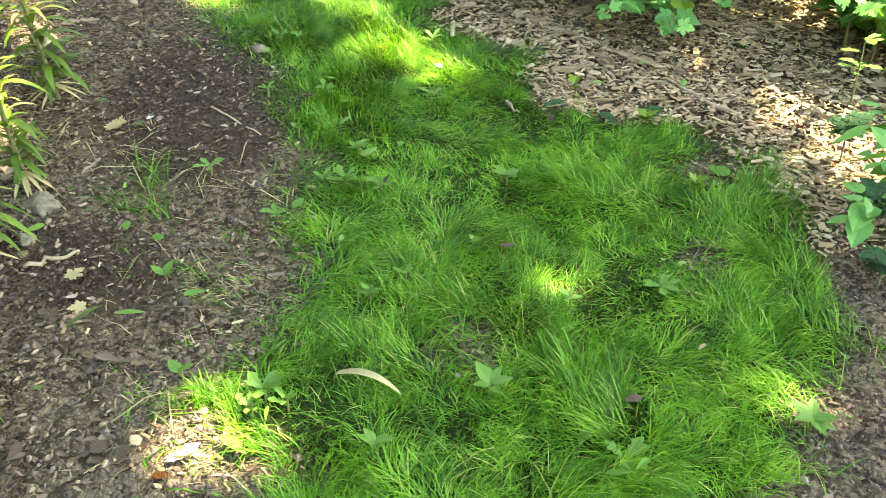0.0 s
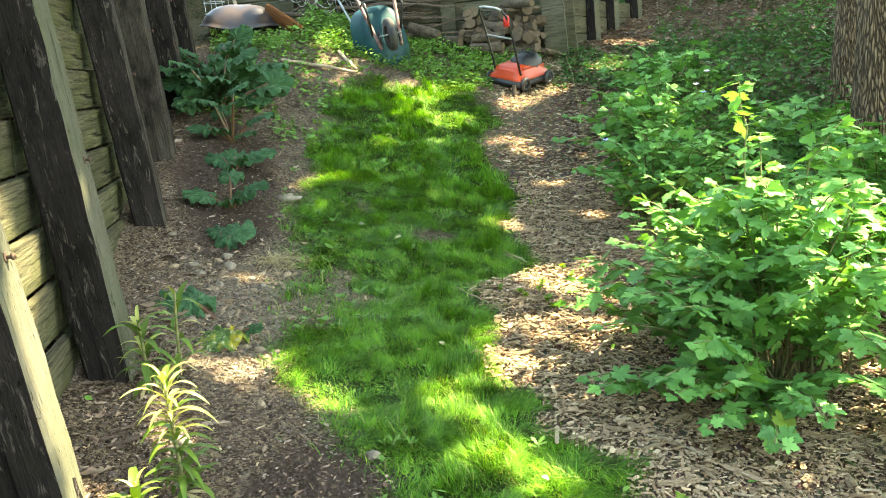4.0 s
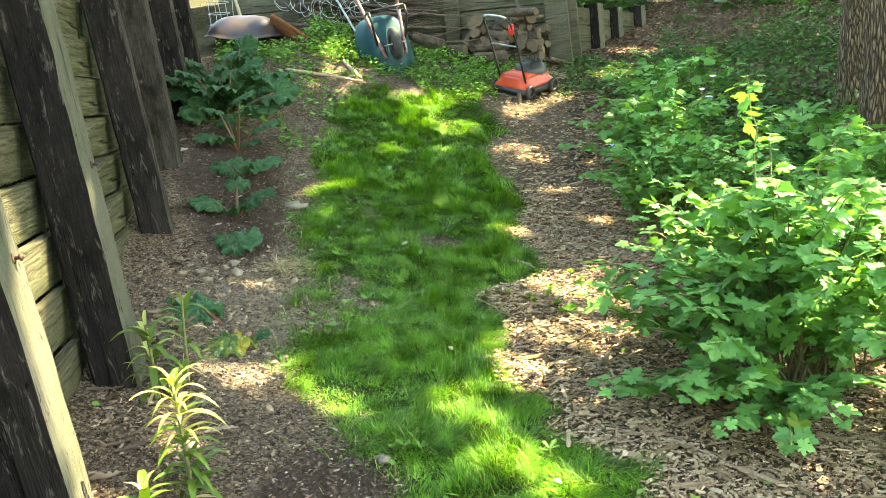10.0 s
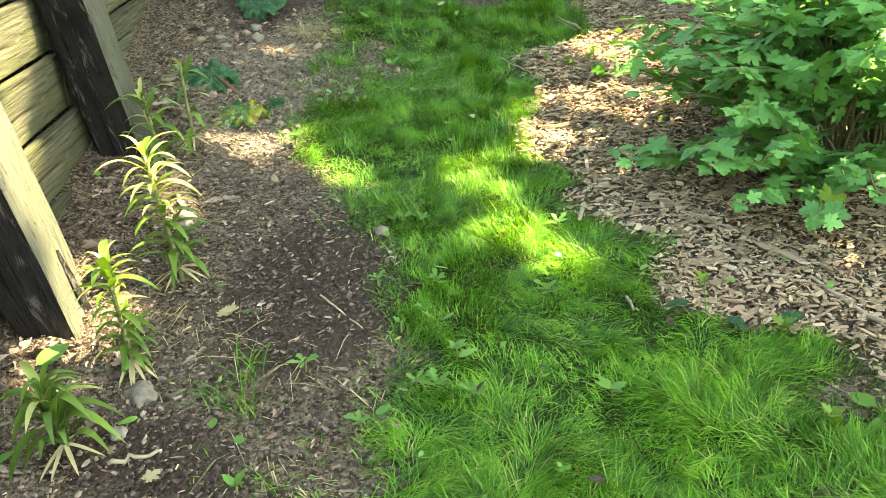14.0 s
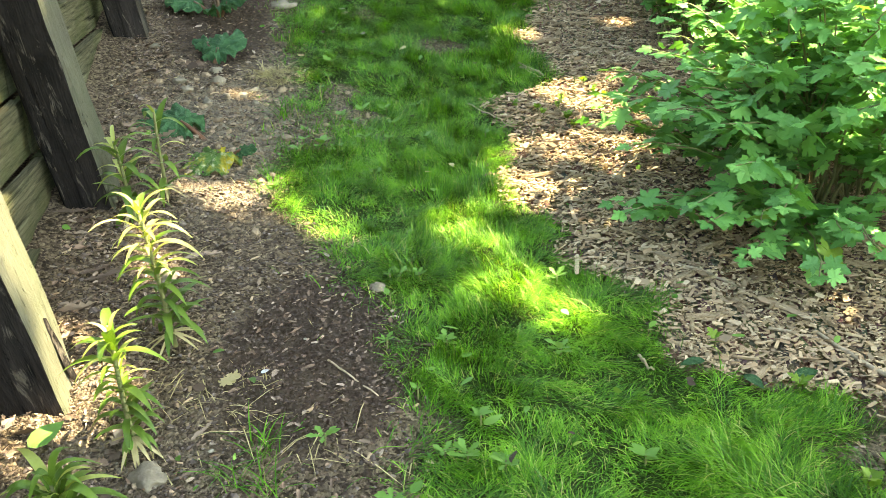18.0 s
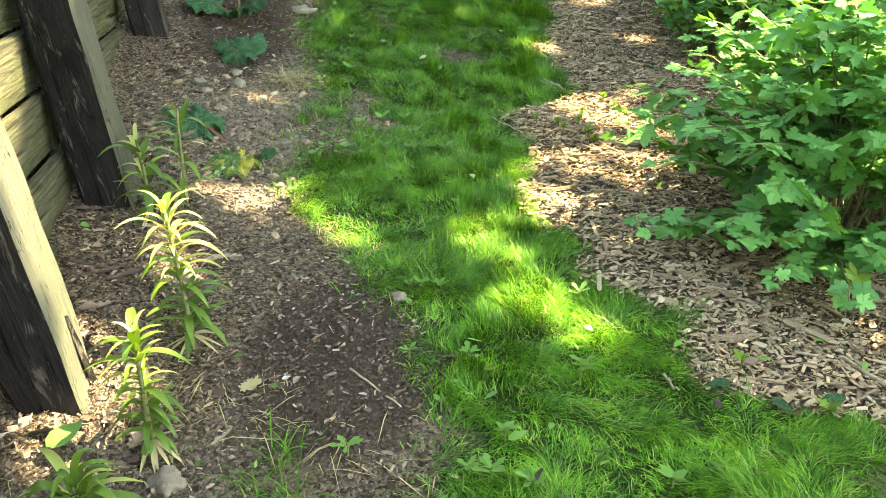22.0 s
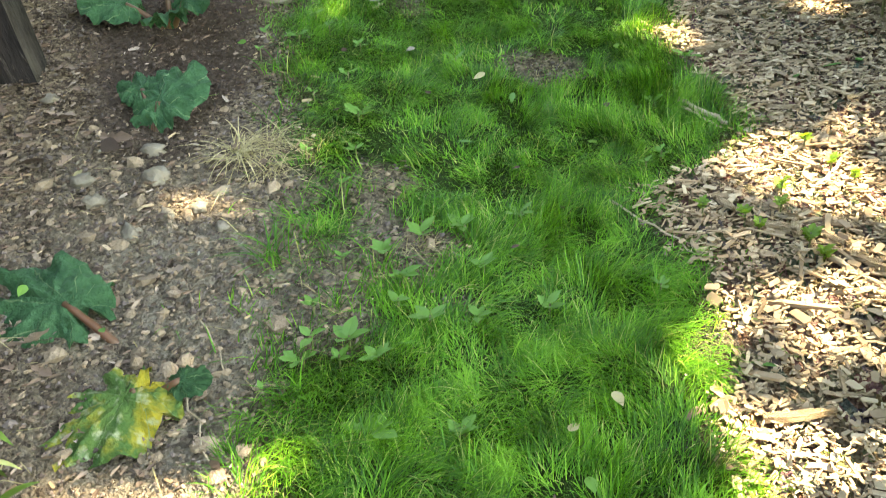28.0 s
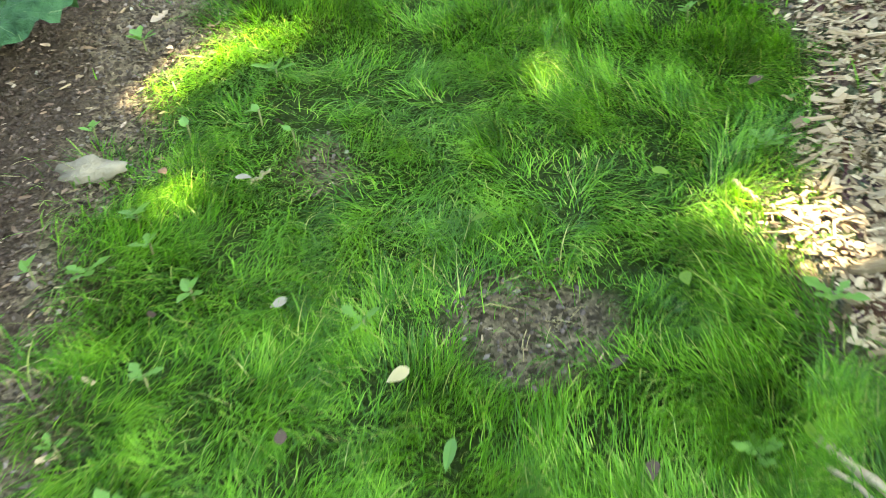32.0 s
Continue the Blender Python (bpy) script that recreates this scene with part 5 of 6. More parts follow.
def tray_shape(length, width, depth, nose, g, sides=40, thick=0.012):
    """A barrow's tub, opening upwards: rounded oblong rings from the floor to the rolled rim."""
    rings = []
    for s, out in ((0.0, 0.0), (0.0, 0.55), (0.02, 0.66), (0.25, 0.76), (0.6, 0.89), (0.97, 0.99), (1.0, 1.035), (0.97, 1.045), (0.93, 1.03), (0.6, 0.905), (0.25, 0.775), (0.03, 0.69), (-thick / depth, 0.56), (-thick / depth, 0.0)):
        ring = []
        for q in range(sides):
            a = 2 * math.pi * q / sides
            c, sn = math.cos(a), math.sin(a)
            px = math.copysign(abs(c) ** 0.62, c) * length / 2 * out
            py = math.copysign(abs(sn) ** 0.62, sn) * width / 2 * out * (1 - nose * max(0, c) * 0.5)
            px += (1 - s) * -0.06 + nose * 0.18 * s * max(0, c)
            ring.append((px, py, s * depth + 0.05 * max(0, c) * s))
        rings.append(ring)
    v = np.array(rings).reshape(-1, 3)
    m, n = len(rings), sides
    i, j = np.meshgrid(np.arange(m - 1), np.arange(n), indexing="ij")
    j2 = (j + 1) % n
    return v, np.stack([i * n + j, i * n + j2, (i + 1) * n + j2, (i + 1) * n + j], -1).reshape(-1, 4)


def wheel(parent, m, radius, width, tyre="rubber", rim="rust", name="wheel"):
    w = part(name, lathe([(-width * .5, radius * .55), (-width * .5, radius * .85), (-width * .3, radius * .98), (0, radius), (width * .3, radius * .98), (width * .5, radius * .85), (width * .5, radius * .55), (-width * .5, radius * .55)]), M[tyre], parent, "worn black tyre", m=m)
    part("rim", lathe([(-width * .3, 0.0), (-width * .34, radius * .18), (-width * .2, radius * .25), (-width * .25, radius * .56), (width * .25, radius * .56), (width * .2, radius * .25), (width * .34, radius * .18), (width * .3, 0.0)]), M[rim], w)
    return w


# teal barrow stood on its nose, its underside to the lawn
def teal_barrow():
    ob = thing("wheelbarrow", pose(-1.65, 9.88, gz(-1.65, 9.78) - 0.05) @ pose(0, 0, 0, 0, -9, 24), "teal wheelbarrow stood on its nose against the back wall", "wheelbarrow")
    # local frame of a barrow on its wheel: x forward, z up; then tipped up on the nose
    tip = Matrix.Translation((0, 0.12, 0.43)) @ Matrix(((0, 1, 0, 0), (-0.30, 0, 0.954, 0), (-0.954, 0, -0.30, 0), (0, 0, 0, 1)))
    part("tray", tray_shape(0.94, 0.62, 0.27, 0.85, gc2), M["teal"], ob, "scuffed teal tub", m=tip)
    for side in (-1, 1):
        rail = along((0.16, 0.12 * side, -0.13), (-0.95, 0.29 * side, -0.09), 12)
        part("handle", tube(rail, 0.021, 10), M["red_paint"], ob, "faded red and white handle", m=tip)
        leg = np.array([(-0.38, 0.20 * side, -0.10), (-0.36, 0.21 * side, -0.24), (-0.32, 0.21 * side, -0.34), (-0.22, 0.21 * side, -0.34), (-0.02, 0.17 * side, -0.11)])
        part("leg", tube(leg, 0.014, 8), M["black_plastic"], ob, m=tip)
        part("wheel_bracket", box(0.05, 0.11 * side, -0.17, 0.16, 0.012, 0.07, 0.003), M["black_plastic"], ob, m=tip)
    part("brace", tube(along((-0.34, -0.21, -0.33), (-0.34, 0.21, -0.33), 4), 0.014, 8), M["black_plastic"], ob, m=tip)
    part("cross_brace", tube(along((-0.60, -0.24, -0.115), (-0.60, 0.24, -0.115), 4), 0.016, 8), M["rust"], ob, m=tip)
    wheel(ob, tip @ pose(0.05, 0, -0.24, 0, 0, 90), 0.185, 0.085)
    part("axle", tube(along((0.05, -0.13, -0.24), (0.05, 0.13, -0.24), 3), 0.009, 8), M["steel"], ob, m=tip)
    return ob


teal_barrow()


# dark tray turned upside down
def dark_barrow():
    x, y = -3.62, 10.40
    ob = thing("wheelbarrow", pose(x, y, gz(x, y) - 0.12, 0, 4, 8), "old grey wheelbarrow turned upside down with a wooden handle", "wheelbarrow")
    rings = []
    n = 44
    for k, z in ((0.02, 0.44), (0.25, 0.435), (0.5, 0.41), (0.72, 0.36), (0.88, 0.29), (0.97, 0.22), (1.0, 0.185), (1.05, 0.175), (1.06, 0.165), (1.0, 0.17), (0.94, 0.21), (0.7, 0.33), (0.02, 0.42)):
        ring = []
        for q in range(n):
            a = 2 * math.pi * q / n
            c, sn = math.cos(a), math.sin(a)
            wave = 0.03 * math.cos(2 * a) * k
            ring.append((math.copysign(abs(c) ** 0.8, c) * 0.47 * k, math.copysign(abs(sn) ** 0.8, sn) * 0.33 * k, z + wave + 0.008 * math.sin(5 * a) * k))
        rings.append(ring)
    v = np.array(rings).reshape(-1, 3)
    ii2, jj2 = np.meshgrid(np.arange(len(rings) - 1), np.arange(n), indexing="ij")
    j2 = (jj2 + 1) % n
    f = np.stack([ii2 * n + jj2, (ii2 + 1) * n + jj2, (ii2 + 1) * n + j2, ii2 * n + j2], -1).reshape(-1, 4)
    part("tray", (v, f), M["tray_dark"], ob, "dull grey dented tub")
    part("handle", box(0, 0, 0, 0.56, 0.06, 0.15, 0.008), M["handle_wood"], ob, "orange-brown wooden handle", m=pose(0.55, -0.20, 0.24, 20, 30, -24))
    for dx in (-0.32, 0.34):
        for dy in (-0.17, 0.2):
            part("leg", tube(np.array([(dx, dy, 0.1), (dx * 0.95, dy * 0.9, 0.21)]), 0.016, 7), M["rust"], ob)
    return ob


dark_barrow()


def mower():
    x, y = -0.26, 9.98
    ob = thing("lawn_mower", pose(x, y, gz(x, y), 9, 12, -37), "small orange electric lawn mower with folded black handle", "lawn mower")
    L, W = 0.56, 0.46
    # deck: rounded shell, local y forward
    bm = bmesh.new()
    bmesh.ops.create_cube(bm, size=1)
    for v in bm.verts:
        v.co = (v.co.x * W, v.co.y * L, 0.145 + v.co.z * 0.16)
    bmesh.ops.subdivide_edges(bm, edges=bm.edges[:], cuts=3, use_grid_fill=True)
    for v in bm.verts:
        if v.co.z > 0.15:
            v.co.x *= 0.80
            v.co.y *= 0.86
            v.co.z += 0.05 * (1 - (v.co.x / W * 2) ** 2) * (1 - (v.co.y / L * 2) ** 2)
    bmesh.ops.bevel(bm, geom=[e for e in bm.edges if e.calc_face_angle(0) > 0.5], offset=0.02, segments=3, affect="EDGES")
    part("deck", bm, M["orange"], ob, "orange-red plastic deck")
    part("skirt", box(0, 0, 0.075, W + 0.03, L + 0.03, 0.075, 0.014, 2), M["black_plastic"], ob)
    v, f = lathe([(-0.17, 0.0), (-0.165, 0.07), (-0.12, 0.125), (0, 0.145), (0.10, 0.13), (0.15, 0.08), (0.16, 0.0)], 26, "y")
    v = v * (1.15, 1.15, 1.05) + (0.02, 0.09, 0.205)
    part("motor_cover", (v, f), M["black_plastic"], ob, "black domed motor cover")
    for q in range(5):
        part("vent_rib", box(0.02, -0.01 + q * 0.045, 0.355 - 0.012 * abs(q - 2) ** 1.3, 0.17, 0.010, 0.014, 0.003), M["black_plastic"], ob)
    for sx in (-1, 1):
        for sy in (-1, 1):
            wheel(ob, pose(sx * (W / 2 + 0.025), sy * 0.21, 0.078), 0.078, 0.042, tyre="black_plastic", rim="black_plastic")
    for sx in (-1, 1):
        rail = np.array([(sx * 0.18, -0.20, 0.17), (sx * 0.18, -0.30, 0.45), (sx * 0.185, -0.36, 0.62), (sx * 0.185, -0.47, 0.86), (sx * 0.15, -0.50, 0.92), (0, -0.51, 0.935)])
        part("handle_rail", tube(rail, 0.0125, 8), M["black_plastic"], ob)
    part("handle_grip", tube(np.array([(-0.15, -0.50, 0.92), (-0.08, -0.507, 0.935), (0.08, -0.507, 0.935), (0.15, -0.50, 0.92)]), 0.016, 8), M["steel"], ob, "pale grip bar")
    part("cross_bar", tube(along((-0.18, -0.355, 0.6), (0.18, -0.355, 0.6), 3), 0.010, 8), M["steel"], ob)
    part("switch_box", box(0.17, -0.44, 0.80, 0.06, 0.05, 0.12, 0.012, 2), M["red_label"], ob, "red switch box")
    part("badge", box(-W * 0.425, 0.0, 0.155, 0.012, 0.20, 0.035, 0.003), M["black_plastic"], ob, "dark lettering plate")
    return ob


mower()


# firewood
def log_shape(g, length, r):
    n = 14
    ang = np.arange(n) * 2 * np.pi / n
    rad = r * (1 + 0.2 * (g.random(n) - 0.5) + 0.13 * np.cos(2 * ang + g.random() * 6) + 0.07 * np.cos(3 * ang + g.random() * 6))
    v = []
    for yy, k in ((0, 0.0), (0, 0.97), (0.006, 1.0), (length / 3, 1.0 + g.normal(0, 0.03)), (2 * length / 3, 1.0 + g.normal(0, 0.03)), (length - 0.006, 1.0), (length, 0.97), (length, 0.0)):
        v.append(np.stack([rad * k * np.cos(ang), np.full(n, yy), rad * k * np.sin(ang)], -1))
    v = np.concatenate(v)
    i, j = np.meshgrid(np.arange(7), np.arange(n), indexing="ij")
    j2 = (j + 1) % n
    f = np.stack([i * n + j, (i + 1) * n + j, (i + 1) * n + j2, i * n + j2], -1).reshape(-1, 4)
    mi = np.repeat([1, 0, 0, 0, 0, 0, 1], n)
    return mesh_from("log", v, f, (M["log_bark"], M["log_end"]), False, mi)


RAD = (0.05, 0.062, 0.072, 0.04, 0.03)
LOGS = [log_shape(gc2, 0.42, r) for r in RAD]


def wood_pile(x0, x1, top, y, count_label):
    pile = thing("firewood_pile", pose(0, 0, 0), count_label, "firewood")
    placed = []
    row_z = 0.0
    for layer in range(9):
        x = x0 + gc2.uniform(0, 0.08) + 0.03 * layer
        while x < x1 - 0.03 * layer:
            q = int(gc2.integers(0, 5))
            r = RAD[q]
            z = gz(x, y) + row_z + r
            if row_z + r * 2 < top(x):
                yaw, pit = gc2.normal(8, 42), gc2.normal(0, 12)
                part("log", LOGS[q], None, pile, m=pose(x + r, y - 0.36 + gc2.normal(0, 0.09), z, pit, 0, yaw) @ pose(0, 0, 0, 0, gc2.uniform(0, 360), 0))
            x += r * 2 + 0.004
        row_z += 0.088
    return pile


wood_pile(-1.08, -0.72, lambda x: 0.82, BACK_Y - 0.1, "stack of split logs with pale round ends")
wood_pile(-0.68, 0.08, lambda x: 0.66 - 0.25 * max(0, x + 0.2), BACK_Y - 0.12, "tumbled stack of grey logs beside the corner post")
for x, y, yaw, q, pit in ((-0.98, 10.92, 68, 2, 4), (-0.45, 10.85, 80, 2, 3), (-0.2, 10.95, 62, 3, 6), (-1.25, 10.95, 75, 1, 20)):
    ob = part("log", LOGS[q], None, None, m=pose(x, y, gz(x, y) + RAD[q] + 0.06, pit, 0, yaw))
    tagged(ob, "loose weathered log lying before the firewood stack", "log", "loose logs")

# branches
pile = thing("branch_pile", pose(0, 0, 0), "heap of bare dead branches against the back wall", "branches")
for q in range(70):
    x, z = gc2.uniform(-3.0, -1.35), gc2.uniform(0.02, 0.72)
    ln = gc2.uniform(0.7, 1.5)
    a = gc2.normal(0.0, 0.25)
    z *= 1 - 0.35 * abs(x + 2.2)
    y = BACK_Y - 0.14 - gc2.uniform(0.0, 0.35)
    c = np.array((x, y, gz(x, y) + z))
    d = np.array((math.cos(a), 0.12 * gc2.normal(), math.sin(a) * 0.7)) * ln / 2
    part("branch", tube(along(c - d, c + d, 7, wobble=0.009, g=gc2), np.linspace(gc2.uniform(0.011, 0.03), 0.006, 7), 7), M["branch"], pile)

# white wire tangle and wire panel
tangle = thing("wire_tangle", pose(0, 0, 0), "tangle of white coated wire fencing on the branches", "wire")
for q in range(46):
    x = gc2.uniform(-3.15, -2.05)
    c = np.array((x, 11.0 + gc2.normal(0, 0.08), gz(x, 11.0) + gc2.uniform(0.35, 0.85)))
    t = np.linspace(0, gc2.uniform(2.5, 6.5), 22)
    r = gc2.uniform(0.08, 0.22)
    p = c + np.stack([r * np.cos(t) + 0.09 * t * gc2.uniform(-1, 1), 0.05 * np.sin(2 * t), r * 0.7 * np.sin(t) - 0.03 * t], -1)
    part("wire", tube(p, 0.0035, 5), M["white_wire"], tangle)
panel = thing("plant_cage", pose(0, 0, 0), "bent wire plant cage leaning in the corner", "wire cage")
for q in range(5):
    x = -3.98 + 0.05 * q
    part("upright", tube(along((x, 10.35 + 0.05 * q, gz(x, 10.4)), (x - 0.15 + 0.04 * q, 10.5, gz(x, 10.4) + 1.1), 5, wobble=0.01, g=gc2), 0.004, 5), M["white_wire"], panel)
for q in range(7):
    z = gz(-3.9, 10.4) + 0.12 + 0.13 * q
    part("hoop", tube(ring_pts(-3.93, 10.45, z, 0.13, "z", 14), 0.004, 5, caps=False), M["white_wire"], panel)


def loose(name, a, b, r, mat, label, category, r2=None, wob=0.0, sides=8):
    c = np.array(a, float)
    p = along(a, b, 9, wobble=wob, g=gc2) - c
    ob = part(name, tube(p, np.linspace(r, r2 or r, 9), sides), M[mat], None, m=pose(*a))
    return tagged(ob, label, category)


loose("pipe", (-1.95, 9.95, gz(-1.95, 9.95) + 0.02), (-2.75, 11.0, gz(-2.7, 11) + 0.72), 0.014, "steel", "pale metal pipe leaning on the branch heap", "pipe")
loose("garden_tool", (-3.05, 10.6, gz(-3.05, 10.6) + 0.25), (-3.75, 11.2, gz(-3.7, 11.2) + 0.95), 0.012, "black_plastic", "thin black tool shaft leaning on the wall", "tool")
loose("garden_tool", (-2.85, 10.55, gz(-2.85, 10.6) + 0.22), (-3.3, 11.25, gz(-3.3, 11.2) + 0.85), 0.012, "black_plastic", "thin black tool shaft leaning on the wall", "tool")
loose("pole", (-3.62, 10.5, gz(-3.62, 10.5)), (-4.12, 11.2, gz(-4.1, 11.2) + 1.15), 0.022, "stick", "bare wooden pole leaning in the corner", "pole")
loose("plank", (-2.78, 9.15, gz(-2.78, 9.15) + 0.03), (-2.0, 9.37, gz(-2.0, 9.37) + 0.03), 0.018, "stick", "long bare stick lying on the ground", "stick", 0.014, 0.004)
loose("plank", (-2.30, 9.85, gz(-2.3, 9.85) + 0.03), (-2.03, 9.42, gz(-2.03, 9.42) + 0.05), 0.022, "stick", "short bare stick lying on the ground", "stick", 0.018, 0.004)
loose("cane", (0.42, 6.9, gz(0.42, 6.9)), (0.2, 7.3, gz(0.2, 7.3) + 1.05), 0.0035, "stem", "dry stalk standing in the shrubs", "stalk", 0.002, 0.012, 6)
loose("stump", (-0.32, 9.55, gz(-0.32, 9.55) - 0.02), (-0.31, 9.57, gz(-0.32, 9.55) + 0.12), 0.028, "branch", "short broken stump in the mulch", "stump", 0.022)

# stones
def stone(x, y, s, turn=None):
    bm = bmesh.new()
    bmesh.ops.create_icosphere(bm, subdivisions=3, radius=1)
    o = Vector((x * 7, y * 7, 0))
    for v in bm.verts:
        n = noise.noise(v.co * 1.3 + o) * 0.5 + noise.noise(v.co * 3.5 + o) * 0.3 + noise.noise(v.co * 8 + o) * 0.12
        n += 0.12 * noise.cell(v.co * 2.2 + o)
        v.co = Vector((v.co.x * s[0], v.co.y * s[1], v.co.z * s[2])) * (1 + n)
    ob = part("stone", bm, M["stone"], None, m=pose(x, y, gz(x, y) + s[2] * 0.35, 0, 0, gc2.uniform(0, 180) if turn is None else turn))
    return tagged(ob, "pale rough stone lying on the bed", "stone", "stones")


for x, y, sx, sy, sz in ((-1.93, 4.78, .04, .035, .025), (-2.4, 5.08, .04, .03, .015), (-1.74, 4.78, .03, .02, .015), (-1.5, 2.95, .05, .04, .025), (-2.05, 4.62, .03, .025, .02), (-1.84, 4.62, .022, .02, .015), (-1.98, 4.9, .035, .03, .02), (-1.68, 4.62, .02, .02, .015), (-1.18, 2.02, .055, .04, .025), (-1.15, 1.85, .03, .02, .015), (-0.77, 3.08, .035, .03, .02), (-2.12, 4.7, .04, .03, .02), (-1.9, 4.52, .03, .025, .02), (-1.77, 4.68, .025, .02, .015)):
    stone(x, y, (sx, sy, sz))
stone(-1.925, 6.06, (.088, .034, .028), 18)

# ---- small plants and fallen bits ----
gs = np.random.default_rng(53)
WEED_LEAF = mesh_from("leaf", *OVAL, (M["weed"],), False)
LOBE_LEAF = mesh_from("leaf", *LOBED, (M["young"],), False)
BLUE_LEAF = mesh_from("leaf", *LOBED, (M["rhubarb"],), False)
TOOTH = lobed_leaf([(0.06, 0.1), (0.16, 0.2), (0.08, 0.28), (0.2, 0.42), (0.11, 0.48), (0.23, 0.66), (0.15, 0.82)])
TOOTH_LEAF = mesh_from("leaf", *TOOTH, (M["weed"],), False)


def rosette(x, y, leaves, size, mesh, label, rise=0.35, name="weed", height=0.02):
    z0 = gz(x, y)
    ob = thing(name, pose(x, y, z0), label, "weed", "weeds")
    part("stem", tube(along((0, 0, -0.01), (0.004, 0.004, height + 0.01), 4), 0.003, 5), M["stem"], ob)
    for q in range(leaves):
        a = q * 2.4 + gs.normal(0, 0.2)
        f = np.array([[math.cos(a), math.sin(a), rise + gs.normal(0, 0.15)]])
        part("leaf", mesh, None, ob, m=mat4(bases(f, np.array([[0, 0, 1.0]]))[0], size * 0.66 * gs.uniform(0.7, 1.2), (0, 0, height * gs.uniform(0.5, 1.0) + 0.012)))
    return ob


for x, y, n, s in ((0.04, 1.40, 5, .09), (0.12, 2.29, 6, .08), (0.72, 1.31, 6, .085), (-0.64, 1.39, 2, .07), (-1.13, 4.70, 5, .085), (-1.02, 4.77, 5, .09), (-1.15, 4.49, 6, .085), (-1.06, 4.35, 5, .085), (-0.94, 4.38, 4, .075), (-1.24, 4.24, 4, .11), (-0.94, 4.02, 5, .07), (-1.22, 4.6, 5, .08), (-0.95, 4.6, 4, .07), (-0.48, 5.2, 4, .045)):
    rosette(x, y, n, s, WEED_LEAF, "broad-leaved weed growing in the lawn", 0.45, height=0.03)
for x, y, n, s in ((-1.13, 3.98, 7, .11), (0.49, 1.77, 6, .09), (-1.6, 6.5, 5, .09), (-1.75, 5.75, 6, .08), (-0.28, 5.95, 5, .09), (-0.75, 2.2, 5, .08), (0.3, 1.2, 4, .08)):
    rosette(x, y, n, s, TOOTH_LEAF, "jagged-leaved dandelion in the grass", 0.4, height=0.02)
for x, y, n, s in ((-0.33, 4.95, 5, .05), (-0.21, 4.94, 5, .055), (-0.18, 4.88, 4, .05), (-0.08, 5.09, 4, .055), (-0.10, 4.99, 4, .05), (-0.05, 4.83, 7, .06), (-0.02, 4.78, 6, .055), (0.1, 5.25, 4, .05), (0.16, 5.2, 4, .05), (0.05, 5.4, 4, .05), (0.40, 2.87, 3, .06), (0.62, 2.68, 3, .07), (0.68, 2.22, 5, .07)):
    rosette(x, y, n, s, LOBE_LEAF, "pale green seedling in the wood-chip mulch", 0.8, "seedling", 0.05)
for x, y, n, s, h in ((1.10, 1.98, 12, .11, .14), (1.18, 2.40, 9, .12, .16), (1.05, 1.78, 8, .10, .10), (1.34, 2.75, 10, .11, .25)):
    rosette(x, y, n, s, BLUE_LEAF if h < 0.2 else TOOTH_LEAF, "clump of blue-green lobed leaves at the path's edge", 0.25, "leafy_plant", h)


def tuft(x, y, n, length, label, mat="grass", rise=(0.5, 2.2)):
    a = gs.random(n) * 6.28
    f = np.stack([np.cos(a), np.sin(a), gs.uniform(*rise, n)], -1)
    sh = blade(5, 0.0095 if mat == "dry_grass" else 0.014, 0.2, 0.5)
    pos = np.stack([gs.normal(0, 0.025, n), gs.normal(0, 0.025, n), np.full(n, -0.005)], -1)
    ob = part("grass_tuft", spread(*sh, bases(f, np.tile((0, 0, 1.0), (n, 1))), length * gs.uniform(0.6, 1.2, n), pos), M[mat], None, m=pose(x, y, gz(x, y)))
    return tagged(ob, label, "grass tuft", "grass tufts")


for x, y, n, ln in ((-0.91, 2.15, 30, .14), (-0.86, 2.02, 20, .13), (-0.97, 2.05, 16, .12), (-1.50, 4.51, 34, .17), (-1.43, 4.62, 22, .14), (-1.4, 4.8, 26, .14), (-1.36, 4.9, 20, .13), (-1.22, 4.55, 26, .13), (-1.12, 4.8, 24, .12), (-1.0, 4.62, 22, .11), (-1.3, 4.35, 22, .13), (-1.08, 4.55, 20, .10), (-0.83, 5.98, 34, .13), (-1.32, 4.05, 24, .13), (-0.66, 1.75, 14, .1), (-1.78, 5.5, 24, .12), (-1.7, 5.2, 20, .11), (0.02, 1.7, 16, .09)):
    tuft(x, y, n, ln, "loose tuft of green grass on bare soil")
for x, y, n, ln in ((-1.74, 4.98, 110, .20), (-1.66, 5.06, 80, .17), (-1.63, 4.92, 70, .14), (-1.5, 5.2, 40, .12), (-0.83, 5.85, 24, .10), (-1.15, 4.68, 30, .10), (-1.05, 4.5, 24, .10), (-1.35, 4.95, 30, .10), (0.0, 1.58, 24, .08), (-1.36, 6.2, 20, .08), (-0.95, 3.40, 30, .13), (-1.1, 3.42, 26, .12), (-1.2, 3.5, 24, .12), (-1.05, 2.32, 22, .12), (1.0, 2.35, 26, .11)):
    tuft(x, y, n, ln, "dried tuft of pale straw on the bed", "dry_grass", (0.05, 0.8) if ln > 0.13 else (0.12, 0.3))


def fallen(x, y, shape, size, az, mat, label, name="fallen_leaf", lift=0.015, tilt=0.25, category="leaf"):
    f = np.array([[math.cos(radians(az)), math.sin(radians(az)), gs.normal(0, 0.1)]])
    ob = part(name, shape, M[mat], None, m=mat4(bases(f, random_up(1, tilt, gs))[0], size * 0.8, (x, y, gz(x, y) + lift)), smooth=True)
    return tagged(ob, label, category, "fallen leaves")


STRAP = blade(7, 0.07, 0.12, 0.16)
